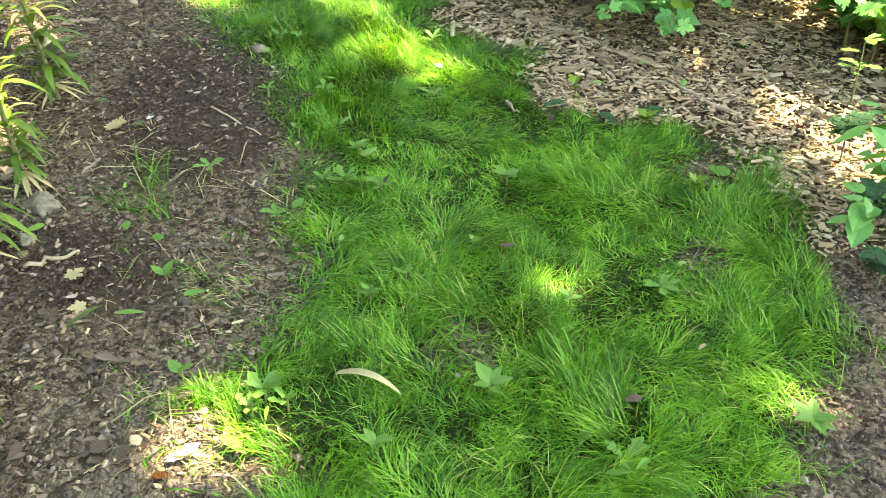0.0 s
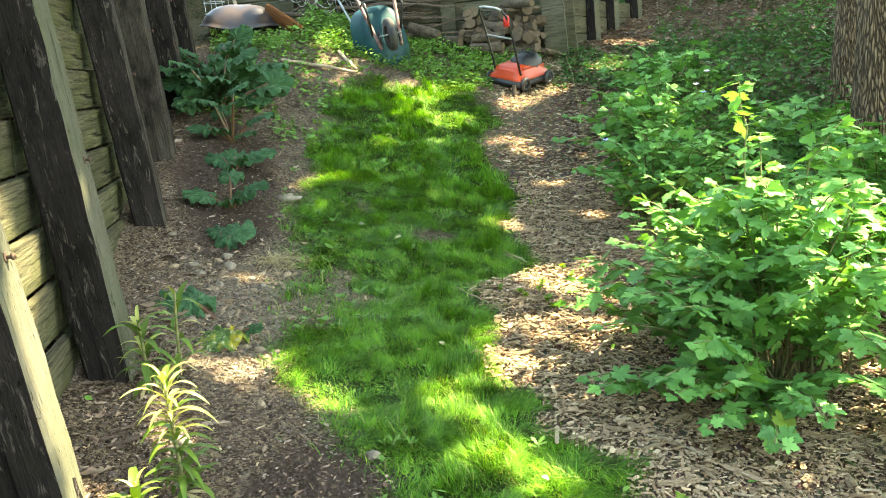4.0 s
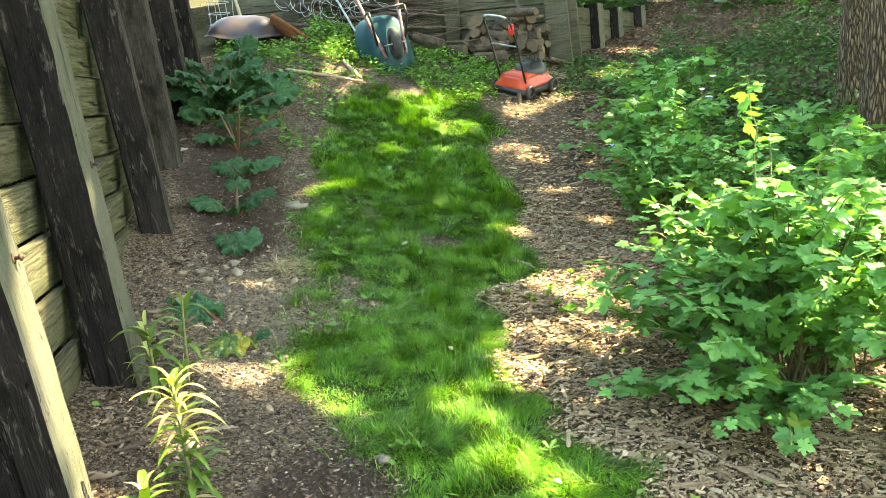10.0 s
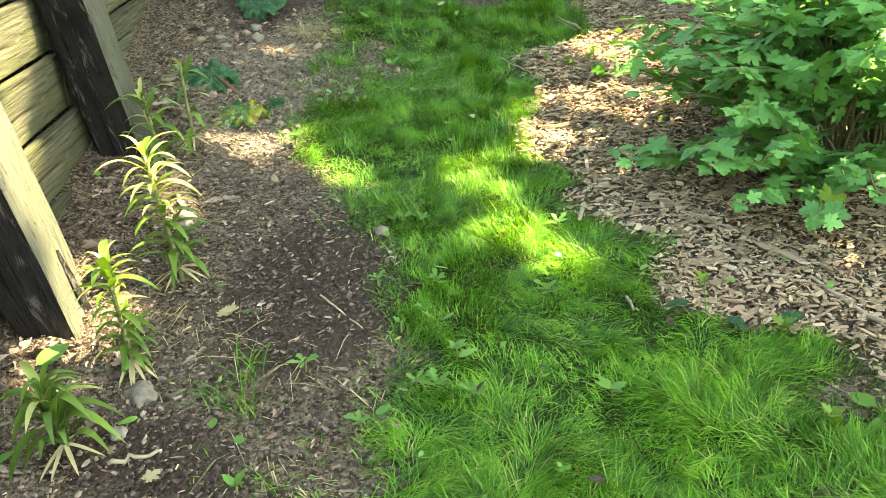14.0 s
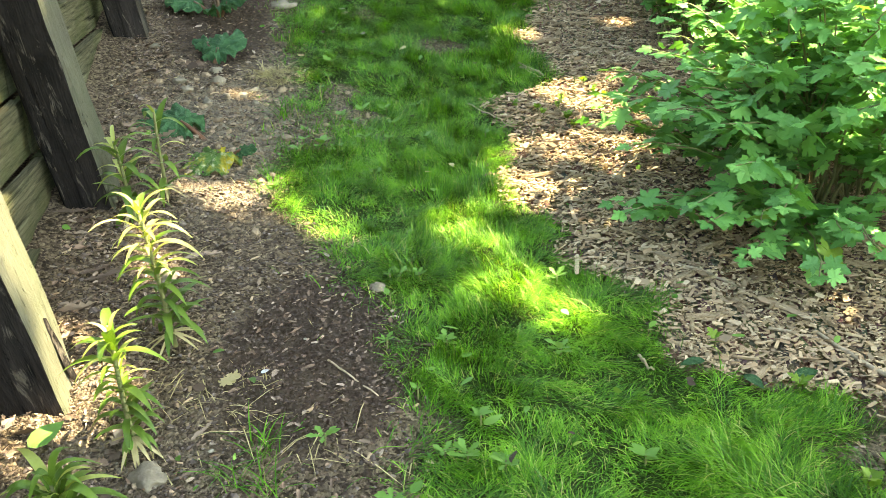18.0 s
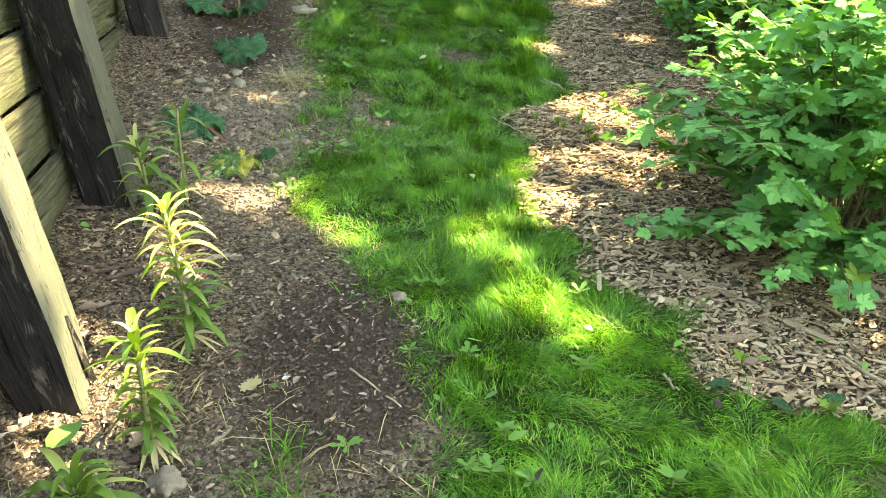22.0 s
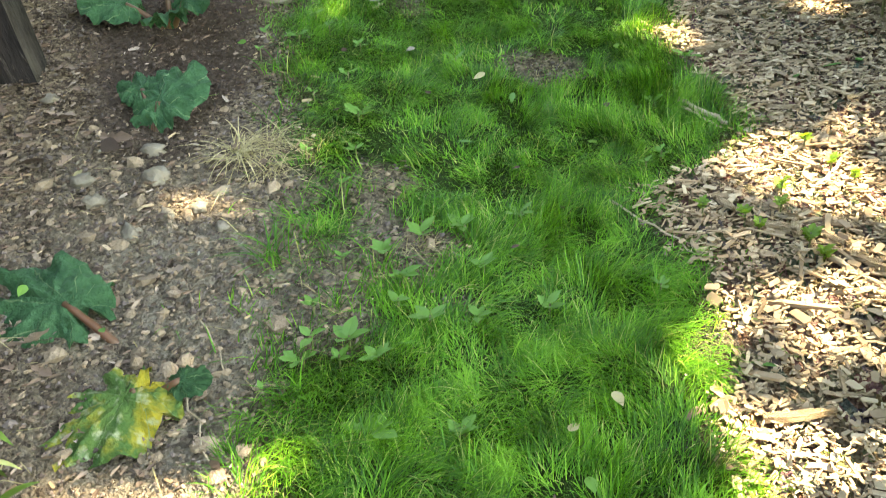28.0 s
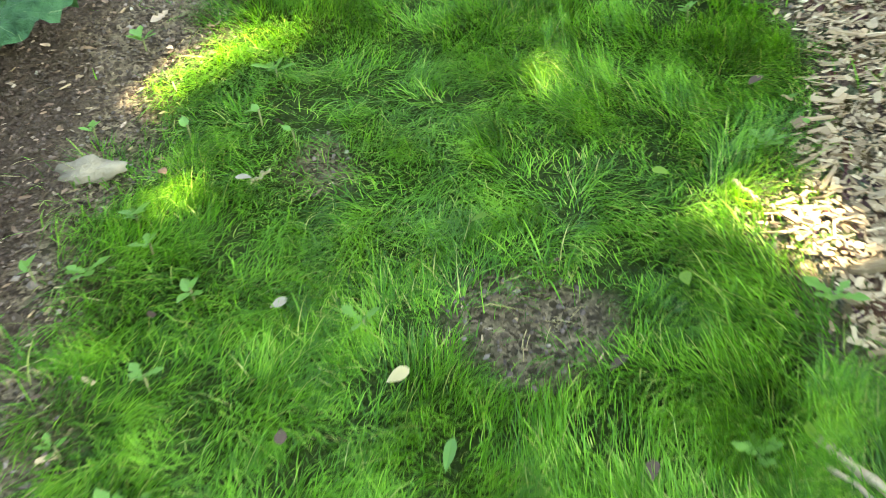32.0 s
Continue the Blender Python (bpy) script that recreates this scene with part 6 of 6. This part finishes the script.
CURL = blade(12, 0.05, 0.55, 0.62)
fallen(-0.93, 1.52, STRAP, 0.13, 55, "lily", "long green strap leaf fallen on the soil")
fallen(-0.61, 1.18, STRAP, 0.11, 0, "lily_sunlit_pale", "pale strap leaf fallen on the soil")
fallen(-0.52, 1.27, STRAP, 0.09, 95, "lily_sunlit_pale", "pale strap leaf fallen on the soil")
fallen(-0.30, 1.40, CURL, 0.24, -25, "dry_grass", "curled tan dead leaf lying on the grass", lift=0.05)
for x, y, az in ((0.35, 2.76, 200), (0.47, 2.73, 300), (0.62, 2.73, 20)):
    fallen(x, y, OVAL, 0.11, az, "rhubarb", "broad green leaf fallen at the lawn's edge", lift=0.03, tilt=0.5)
for x, y, s in ((-0.77, 1.18, .07), (-0.70, 1.2, .06), (-1.15, 2.38, .06), (-0.35, 1.86, .05), (-0.22, 1.17, .06), (0.0, 1.15, .05), (-2.13, 4.87, .12), (-2.05, 4.9, .1), (-2.25, 4.75, .1), (-1.85, 4.58, .06), (-1.0, 2.42, .05), (-1.35, 3.05, .05), (-0.75, 4.95, .04), (-0.65, 5.77, .07), (-1.55, 3.2, .05), (-1.7, 2.9, .06), (-1.6, 2.7, .05), (-1.75, 3.15, .06)):
    fallen(x, y, OVAL, s, gs.uniform(0, 360), "litter", "dead brown leaf lying on the ground", tilt=0.6)
for x, y, sz, az in ((-1.11, 2.40, 0.075, 30), (-1.07, 2.42, 0.06, 150), (-1.0, 1.72, 0.06, 60), (-0.93, 1.62, 0.05, 200)):
    fallen(x, y, LOBED, sz, az, "dry_grass", "crumpled tan dead leaf lying on dark soil", tilt=0.5)
fallen(-1.01, 2.47, OVAL, 0.035, 40, "white_wire", "small white scrap lying on dark soil", "scrap", 0.012, 0.3, "scrap")
fallen(-1.02, 2.42, OVAL, 0.05, 300, "lily", "small green leaf lying on dark soil")
fallen(-0.63, 1.12, OVAL, 0.05, 10, "handle_wood", "rust-red dead leaf on the soil")
for x, y in ((-1.53, 6.06), (-0.1, 3.0), (0.05, 2.55), (-0.05, 2.3), (-0.7, 3.5), (-0.35, 5.6), (-0.62, 6.25), (-0.95, 6.05), (-1.3, 5.75), (-0.55, 5.95), (-0.1, 2.75), (-0.66, 5.26)):
    fallen(x, y, OVAL, gs.uniform(0.035, 0.06), gs.uniform(0, 360), "young" if gs.random() < 0.6 else "pebble", "small pale leaf fallen on the lawn", lift=0.06, tilt=0.5)


def twig(a, b, r, label="thin bare twig lying on the ground", mat="stick"):
    za, zb = gz(*a) + r + 0.006, gz(*b) + r + 0.006
    loose("twig", (*a, za), (*b, zb), r, mat, label, "twig", r * 0.6, 0.004, 6)


for a, b, r in (((0.91, 2.29), (0.99, 2.15), .009), ((-0.82, 2.55), (-0.64, 2.42), .004), ((-1.12, 1.75), (-1.0, 1.81), .007), ((-0.33, 5.59), (-0.20, 5.50), .006), ((0.0, 4.80), (0.22, 4.58), .010), ((-0.18, 4.62), (-0.03, 4.77), .008), ((-0.6, 5.0), (-0.35, 4.78), .004), ((-0.45, 6.29), (-0.40, 6.23), .008), ((-0.34, 5.63), (-0.18, 5.52), .012), ((-1.68, 4.35), (-1.5, 4.1), .003), ((-1.62, 4.1), (-1.45, 3.85), .003), ((0.15, 2.82), (0.19, 2.74), .006), ((0.9, 2.5), (1.05, 2.3), .008), ((0.3, 3.5), (0.55, 3.3), .007), ((0.1, 3.4), (0.35, 3.45), .006), ((0.6, 3.0), (0.85, 2.95), .006), ((-1.53, 6.1), (-1.5, 6.16), .006), ((0.95, 2.7), (0.75, 3.0), .01), ((0.0, 5.1), (0.2, 5.4), .008), ((0.15, 4.2), (0.3, 4.5), .009)):
    twig(a, b, r)

# weeds and scraps strewn along the lawn's edge
placed = 0
while placed < 64:
    y = gs.uniform(1.15, 7.2)
    x = float(np.interp(y, GRASS_Y, GRASS_L)) + gs.normal(0.05, 0.16) if placed % 3 else gs.uniform(-1.6, 0.7)
    if mulch_cover(x, y) > 0.3 or (placed % 3 == 0 and grass_cover(x, y) < 0.6):
        continue
    if placed % 2:
        rosette(x, y, int(gs.integers(3, 7)), gs.uniform(0.04, 0.075), WEED_LEAF, "small broad-leaved weed at the lawn's ragged edge", 0.5, height=0.035)
    else:
        rosette(x, y, int(gs.integers(4, 8)), gs.uniform(0.05, 0.09), TOOTH_LEAF, "small jagged-leaved weed at the lawn's ragged edge", 0.5, height=0.03)
    placed += 1
placed = 0
while placed < 40:
    y = gs.uniform(1.1, 7.0)
    x = gs.uniform(-2.4, 0.7)
    if wall_side(x, y) < 0.05 or mulch_cover(x, y) > 0.3:
        continue
    inside = grass_cover(x, y) > 0.5
    fallen(x, y, OVAL, gs.uniform(0.03, 0.075), gs.uniform(0, 360), ("litter" if placed % 4 else "dry_grass"), "small dead tan leaf lying in the grass" if inside else "small dead tan leaf lying on the soil", lift=0.05 if inside else 0.014, tilt=0.6)
    placed += 1

# blue flowers in the shrubs
for x, y, z in ((0.42, 6.5, 0.58), (0.5, 6.55, 0.5), (1.3, 7.4, 0.75), (1.35, 7.5, 0.9), (1.25, 7.45, 0.8)):
    z0 = gz(x, y)
    ob = thing("flower", pose(x, y, z0), "small blue flower on a thin stem among the shrubs", "flower", "blue flowers")
    part("stem", tube(along((0, 0, -0.01), (0.02, 0, z), 6), 0.002, 5), M["stem"], ob)
    for q in range(5):
        a = q * 1.257
        part("petal", (OVAL[0] * 0.03, OVAL[1]), M["flower"], ob, m=mat4(bases(np.array([[math.cos(a), math.sin(a) - 0.4, 0.5]]), np.array([[0, -0.5, 1.0]]))[0], 1.0, (0.02, 0, z)))


# ---- splinters in the mulch ----
SPLINTERS = []
for q in range(4):
    n = 7
    ys = np.linspace(-0.5, 0.5, n)
    wd = 0.11 * np.sin(np.pi * np.clip(0.15 + 0.8 * (ys + 0.5), 0, 1)) * gs.uniform(0.75, 1.2, n)
    hh = 0.035 + 0.012 * gs.random(n)
    bow = 0.06 * gs.normal() * ys ** 2
    v = np.concatenate([np.stack([sx * wd + bow, ys, sz * hh + 0.1 * ys ** 2 * gs.normal()], -1) for sx, sz in ((-1, -1), (1, -1), (0.7, 1), (-0.8, 0.9))])
    f = [(a * n + i, a * n + i + 1, b * n + i + 1, b * n + i) for i in range(n - 1) for a, b in ((0, 1), (1, 2), (2, 3), (3, 0))] + [(0, n, 2 * n, 3 * n), (n - 1, 4 * n - 1, 3 * n - 1, 2 * n - 1)]
    SPLINTERS.append(mesh_from("splinter", v, np.array(f), (M["splinter"],), False))
count = 0
while count < 110:
    x, y = gs.uniform(-0.5, 1.5), gs.uniform(2.3, 7.0)
    if mulch_cover(x, y) < 0.9 or grass_cover(x, y) > 0.2:
        continue
    a = gs.random() * 6.28
    ob = part("wood_splinter", SPLINTERS[count % 4], None, None, m=mat4(bases(np.array([[math.cos(a), math.sin(a), gs.normal(0, 0.08)]]), random_up(1, 0.3, gs))[0], gs.uniform(0.07, 0.17), (x, y, gz(x, y) + 0.022)))
    tagged(ob, "pale split piece of wood lying in the mulch", "wood splinter", "wood splinters")
    count += 1

# ---- loose ground cover ----
gg = np.random.default_rng(41)


def lawn(name, label, x0, x1, y0, y1, per_m2, length, width, mat, cover, lie=0.0):
    g = gg
    n = int((x1 - x0) * (y1 - y0) * per_m2)
    x, y = g.uniform(x0, x1, n), g.uniform(y0, y1, n)
    tuft = 0.55 * fbm(x * 3, y * 3, 61) + 0.45 * vnoise(x * 13, y * 13, 66)
    ok = g.random(n) < cover(x, y) * np.clip(0.28 + 2.4 * (tuft - 0.22), 0.34, 1)
    x, y, tuft = x[ok], y[ok], tuft[ok]
    n = len(x)
    sweep = 4 * np.pi * vnoise(x * 1.7, y * 1.7, 71) + 7 * (vnoise(x * 7, y * 7, 72) - 0.5)
    az = sweep + g.normal(0, 0.8, n)
    bend = np.clip(lie + 0.95 + 0.8 * (vnoise(x * 2.3, y * 2.3, 73) - 0.35) + 0.7 * (vnoise(x * 9, y * 9, 74) - 0.5) + g.normal(0, 0.26, n), 0.1, 1.9)
    ln = length * (0.40 + 0.8 * g.random(n)) * np.clip(0.35 + 1.6 * (tuft - 0.18), 0.4, 1.4)
    root = np.stack([x, y, ground_z(x, y) - 0.006], -1)
    dvec = np.stack([np.cos(az), np.sin(az), np.zeros(n)], -1)
    side = np.stack([-np.sin(az), np.cos(az), np.zeros(n)], -1) + 0.0
    wd = width * (0.6 + 0.8 * g.random(n))
    rows = []
    p, a = root.copy(), bend * 0.35
    for k, taper in enumerate((1.0, 0.95, 0.7)):
        rows += [p - side * (wd * taper)[:, None], p + side * (wd * taper)[:, None]]
        a = np.minimum(a + bend * 0.42, 1.72)
        step = (ln / 3)[:, None]
        p = p + step * (np.sin(a)[:, None] * dvec + np.cos(a)[:, None] * np.array((0, 0, 1.0)))
    rows.append(p)
    v = np.stack(rows, 1)
    lift = ground_z(v[:, 6, 0], v[:, 6, 1]) + 0.004
    v[:, 6, 2] = np.maximum(v[:, 6, 2], lift)
    f = np.array([(0, 1, 3), (0, 3, 2), (2, 3, 5), (2, 5, 4), (4, 5, 6)])
    f = f[None] + (np.arange(n) * 7)[:, None, None]
    ob = part(name, (v.reshape(-1, 3), f.reshape(-1, 3)), M[mat], None, smooth=True)
    return tagged(ob, label, "grass", kind="stuff")


lawn("grass", "lush uncut green lawn grass in swept tufts", -1.95, 1.0, 0.5, 7.0, 32000, 0.108, 0.00112, "grass", grass_cover)
lawn("grass", "lush uncut green lawn grass in swept tufts", -2.4, 0.0, 7.0, 9.8, 13500, 0.10, 0.0022, "grass", grass_cover)
fringe = lambda x, y: 0.22 * np.clip(fbm(x * 4, y * 4, 91) * 3 - 1.25, 0, 1) * (np.clip(1 - np.abs(x - np.interp(y, GRASS_Y, GRASS_L)) / 0.35, 0, 1) + 0.6 * np.clip(1 - np.abs(x - np.interp(y, RIGHT_Y, RIGHT_X)) / 0.22, 0, 1))
lawn("sparse_grass", "sparse grass straggling over the edge of the bed", -2.6, 1.2, 0.6, 9.0, 9000, 0.09, 0.0016, "grass", fringe)
dry = lambda x, y: (1 - grass_cover(x, y)) * (np.exp(-((x + 0.95) ** 2 / 0.12 + (y - 3.42) ** 2 / 0.012)) + np.exp(-((x + 1.62) ** 2 / 0.02 + (y - 4.95) ** 2 / 0.02)) + 0.5 * np.exp(-((x + 1.0) ** 2 / 0.2 + (y - 2.35) ** 2 / 0.02)) + 0.03 * (x < -0.3) + 0.6 * np.exp(-((x - 1.05) ** 2 / 0.05 + (y - 2.35) ** 2 / 0.04)))
lawn("dry_grass", "wisps of dry straw on the soil", -2.4, 1.3, 0.8, 9.0, 2200, 0.16, 0.0016, "dry_grass", dry, 0.9)

margin = lambda x, y: (1 - grass_cover(x, y)) * (np.exp(-((x + 0.62) ** 2 / 0.05 + (y - 1.5) ** 2 / 0.25)) + 0.8 * np.exp(-((x + 1.25) ** 2 / 0.03 + (y - 4.6) ** 2 / 0.12)) + 0.7 * np.exp(-((x + 0.75) ** 2 / 0.03 + (y - 3.28) ** 2 / 0.02))) * np.clip(fbm(x * 5, y * 5, 95) * 3 - 0.9, 0, 1)
lawn("grass_clippings", "loose green grass clippings lying on the soil", -1.6, -0.2, 1.0, 5.1, 4200, 0.06, 0.0018, "grass", margin, 0.8)
lawn("grass_clippings", "withered straw-coloured clippings lying on the soil", -1.6, -0.2, 1.0, 5.1, 3600, 0.07, 0.0016, "dry_grass", margin, 0.9)

# a flake of wood: an uneven six-sided outline, thinner at one end
OUT = [(-.5, -.42), (.08, -.5), (.5, -.38), (.44, .43), (.0, .5), (-.42, .47)]
CHIP = (np.array([(x, y, -.5) for x, y in OUT] + [(x * .93, y * .95, .5 - .35 * (y > 0) + .2 * x) for x, y in OUT]),
        np.array([(6, 7, 8, 9), (6, 9, 10, 11)] + [(i, (i + 1) % 6, 6 + (i + 1) % 6, 6 + i) for i in range(6)]))


def bits(name, label, shape, n, place, size, mat, tilt=0.35, lift=0.006, g=gg, category="mulch", smooth=False):
    x, y = place(n)
    n = len(x)
    az = g.random(n) * 2 * np.pi
    fwd = np.stack([np.cos(az), np.sin(az), g.normal(0, 0.18, n)], -1)
    k = np.exp(np.clip(g.normal(0, 0.4, (n, 1)), -1, 0.75)) * np.array(size)[None] * g.uniform(0.65, 1.35, (n, 3))
    z = ground_z(x, y) + lift * g.uniform(0.2, 1.4, n)
    v = spread(*shape, bases(fwd, random_up(n, tilt, g)), k, np.stack([x, y, z], -1))
    ob = part(name, v, M[mat], None, smooth=smooth)
    return tagged(ob, label, category, kind="stuff")


def spot(x0, x1, y0, y1, weight):
    def place(n):
        x, y = gg.uniform(x0, x1, n), gg.uniform(y0, y1, n)
        ok = gg.random(n) < weight(x, y)
        return x[ok], y[ok]
    return place


mulch_w = lambda x, y: mulch_cover(x, y) * (1 - 0.93 * grass_cover(x, y)) * np.clip(2.6 - 0.4 * x, 0.15, 1)
bits("wood_chips", "coarse tan and brown wood-chip mulch", CHIP, 60000, spot(-0.75, 1.9, 1.9, 7.2, mulch_w), (0.0072, 0.0195, 0.0015), "chip", 0.5, 0.017)
bits("wood_chips", "broad pale flakes among the wood-chip mulch", CHIP, 7000, spot(-0.75, 1.9, 1.9, 8.0, mulch_w), (0.013, 0.028, 0.0016), "chip", 0.4, 0.022)
bits("wood_chips", "coarse tan and grey wood-chip mulch", CHIP, 9000, spot(-0.75, 2.0, 7.2, 11.2, mulch_w), (0.011, 0.032, 0.0025), "chip", 0.4, 0.016)
bits("wood_chips", "fine shreds of bark and wood in the mulch", CHIP, 22000, spot(-0.75, 1.4, 1.9, 6.6, mulch_w), (0.0035, 0.017, 0.002), "chip", 0.6, 0.02)
bits("wood_chips", "large pale splinters among the mulch", CHIP, 800, spot(-0.7, 1.6, 2.2, 8.0, mulch_w), (0.009, 0.09, 0.005), "chip", 0.3, 0.02)
bed_w = lambda x, y: (1 - grass_cover(x, y)) * (1 - mulch_cover(x, y)) * (wall_side(x, y) > -0.17)
patchy = lambda x, y: bed_w(x, y) * (1 - 0.8 * fresh_soil(x, y)) * np.clip(3.2 * fbm(x * 2.5, y * 2.5, 83) - 0.95, 0.08, 1)
ROCK = (np.array([(0, 0, .5), (.5, 0, .1), (.1, .5, .05), (-.45, .2, .1), (-.2, -.5, .0), (.3, -.35, -.1), (0, 0, -.45)]), np.array([(0, 1, 2), (0, 2, 3), (0, 3, 4), (0, 4, 5), (0, 5, 1), (6, 2, 1), (6, 3, 2), (6, 4, 3), (6, 5, 4), (6, 1, 5)]))
light_w = lambda x, y: bed_w(x, y) * (1 - fresh_soil(x, y))
dark_w = lambda x, y: bed_w(x, y) * fresh_soil(x, y)
bits("soil_clods", "dark crumbs of freshly dug soil", ROCK, 100000, spot(-3.3, -0.3, 1.2, 7.9, dark_w), (0.0068, 0.008, 0.006), "clod_dark", 0.6, 0.007, category="soil")
bits("soil_clods", "crumbling clods of brown garden soil", ROCK, 76000, spot(-3.8, 1.6, 0.6, 9.9, light_w), (0.0075, 0.0088, 0.0066), "clod", 0.6, 0.008, category="soil")
bits("soil_clods", "larger clods of brown garden soil", ROCK, 4200, spot(-3.2, 1.4, 0.6, 9.0, lambda x, y: patchy(x, y) * light_w(x, y)), (0.013, 0.016, 0.011), "clod", 0.6, 0.004, category="soil")
dry_w = lambda x, y: bed_w(x, y) * dry_soil(x, y)
G = (1 + 5 ** 0.5) / 2
LUMP = (np.array([(-1, G, 0), (1, G, 0), (-1, -G, 0), (1, -G, 0), (0, -1, G), (0, 1, G), (0, -1, -G), (0, 1, -G), (G, 0, -1), (G, 0, 1), (-G, 0, -1), (-G, 0, 1)]) * 0.26 * np.random.default_rng(3).uniform(0.75, 1.2, (12, 1)),
        np.array([(0, 11, 5), (0, 5, 1), (0, 1, 7), (0, 7, 10), (0, 10, 11), (1, 5, 9), (5, 11, 4), (11, 10, 2), (10, 7, 6), (7, 1, 8), (3, 9, 4), (3, 4, 2), (3, 2, 6), (3, 6, 8), (3, 8, 9), (4, 9, 5), (2, 4, 11), (6, 2, 10), (8, 6, 7), (9, 8, 1)]))
bits("soil_clods", "pale dry lumps of clay soil", LUMP, 30000, spot(-2.8, -0.4, 0.9, 6.0, dry_w), (0.0105, 0.013, 0.0066), "dry_clod", 0.6, 0.005, category="soil")
bits("soil_clods", "large pale dry lumps of clay soil", LUMP, 600, spot(-2.6, -1.0, 3.2, 5.6, dry_w), (0.028, 0.034, 0.022), "dry_clod", 0.4, 0.004, category="soil")
bits("pebbles", "small pale stones scattered on the bed", ROCK, 350, spot(-2.6, 1.0, 0.6, 7.0, patchy), (0.011, 0.014, 0.009), "pebble", 0.5, 0.006, category="stones")
SCRAP = (np.array([(0, .05, -.10)] + [(.30, -.42, .03), (.46, -.02, .10), (.22, .40, -.02), (-.10, .52, .08), (-.44, .18, .12), (-.32, -.36, .0)]), np.array([(0, 1 + i, 1 + (i + 1) % 6) for i in range(6)]))
near_wall = lambda x, y: light_w(x, y) * np.clip(0.30 + 1.0 * np.exp(-wall_side(x, y) / 0.3) + 1.4 * (fbm(x * 3, y * 3, 84) - 0.5), 0.08, 1)
bits("leaf_litter", "dead brown leaf scraps and bark on the bed", SCRAP, 80000, spot(-3.9, 1.5, 0.6, 10.2, near_wall), (0.0075, 0.0185, 0.014), "litter", 0.8, 0.012, category="leaf litter")
CURLED = (TOOTH[0] * (1, 1, 1) - (0, 0.5, 0), TOOTH[1])
CURLED[0][:, 2] += 2.2 * CURLED[0][:, 0] ** 2 + 0.7 * CURLED[0][:, 1] ** 2 - 0.15
bits("leaf_litter", "curled dead brown leaves by the wall's foot", CURLED, 3200, spot(-3.3, -0.4, 0.6, 9.0, lambda x, y: near_wall(x, y) * np.exp(-np.clip(wall_side(x, y), 0, 9) / 0.4)), (0.055, 0.065, 0.05), "litter", 0.6, 0.02, category="leaf litter")
bits("leaf_litter", "few dead leaf scraps on the dug soil", SCRAP, 22000, spot(-3.3, -0.3, 1.2, 7.9, dark_w), (0.008, 0.018, 0.013), "litter", 0.7, 0.010, category="leaf litter")
bits("wood_chips", "scattered wood chips over the bed", CHIP, 13000, spot(-3.0, 1.5, 0.6, 9.0, patchy), (0.0045, 0.016, 0.002), "chip", 0.5, 0.007)
bits("weeds", "small green seedlings and clover in the bed and lawn edge", OVAL, 1200, spot(-2.2, 1.2, 0.7, 8.5, lambda x, y: (1 - fresh_soil(x, y)) * np.clip(fbm(x * 3, y * 3, 97) * 4 - 2.1, 0, 1) * (1 - 0.5 * grass_cover(x, y))), (0.04, 0.045, 0.03), "weed", 0.5, 0.05, category="weeds")
woods_w = lambda x, y: ((wing_side(x, y) > 0.02) | (y > 14.2)) * (mulch_cover(x, y))
bits("leaf_litter", "brown leaf litter under the trees", SCRAP, 52000, spot(0.2, 7.5, 8.0, 18.0, woods_w), (0.032, 0.045, 0.03), "litter", 0.6, 0.012, category="leaf litter")
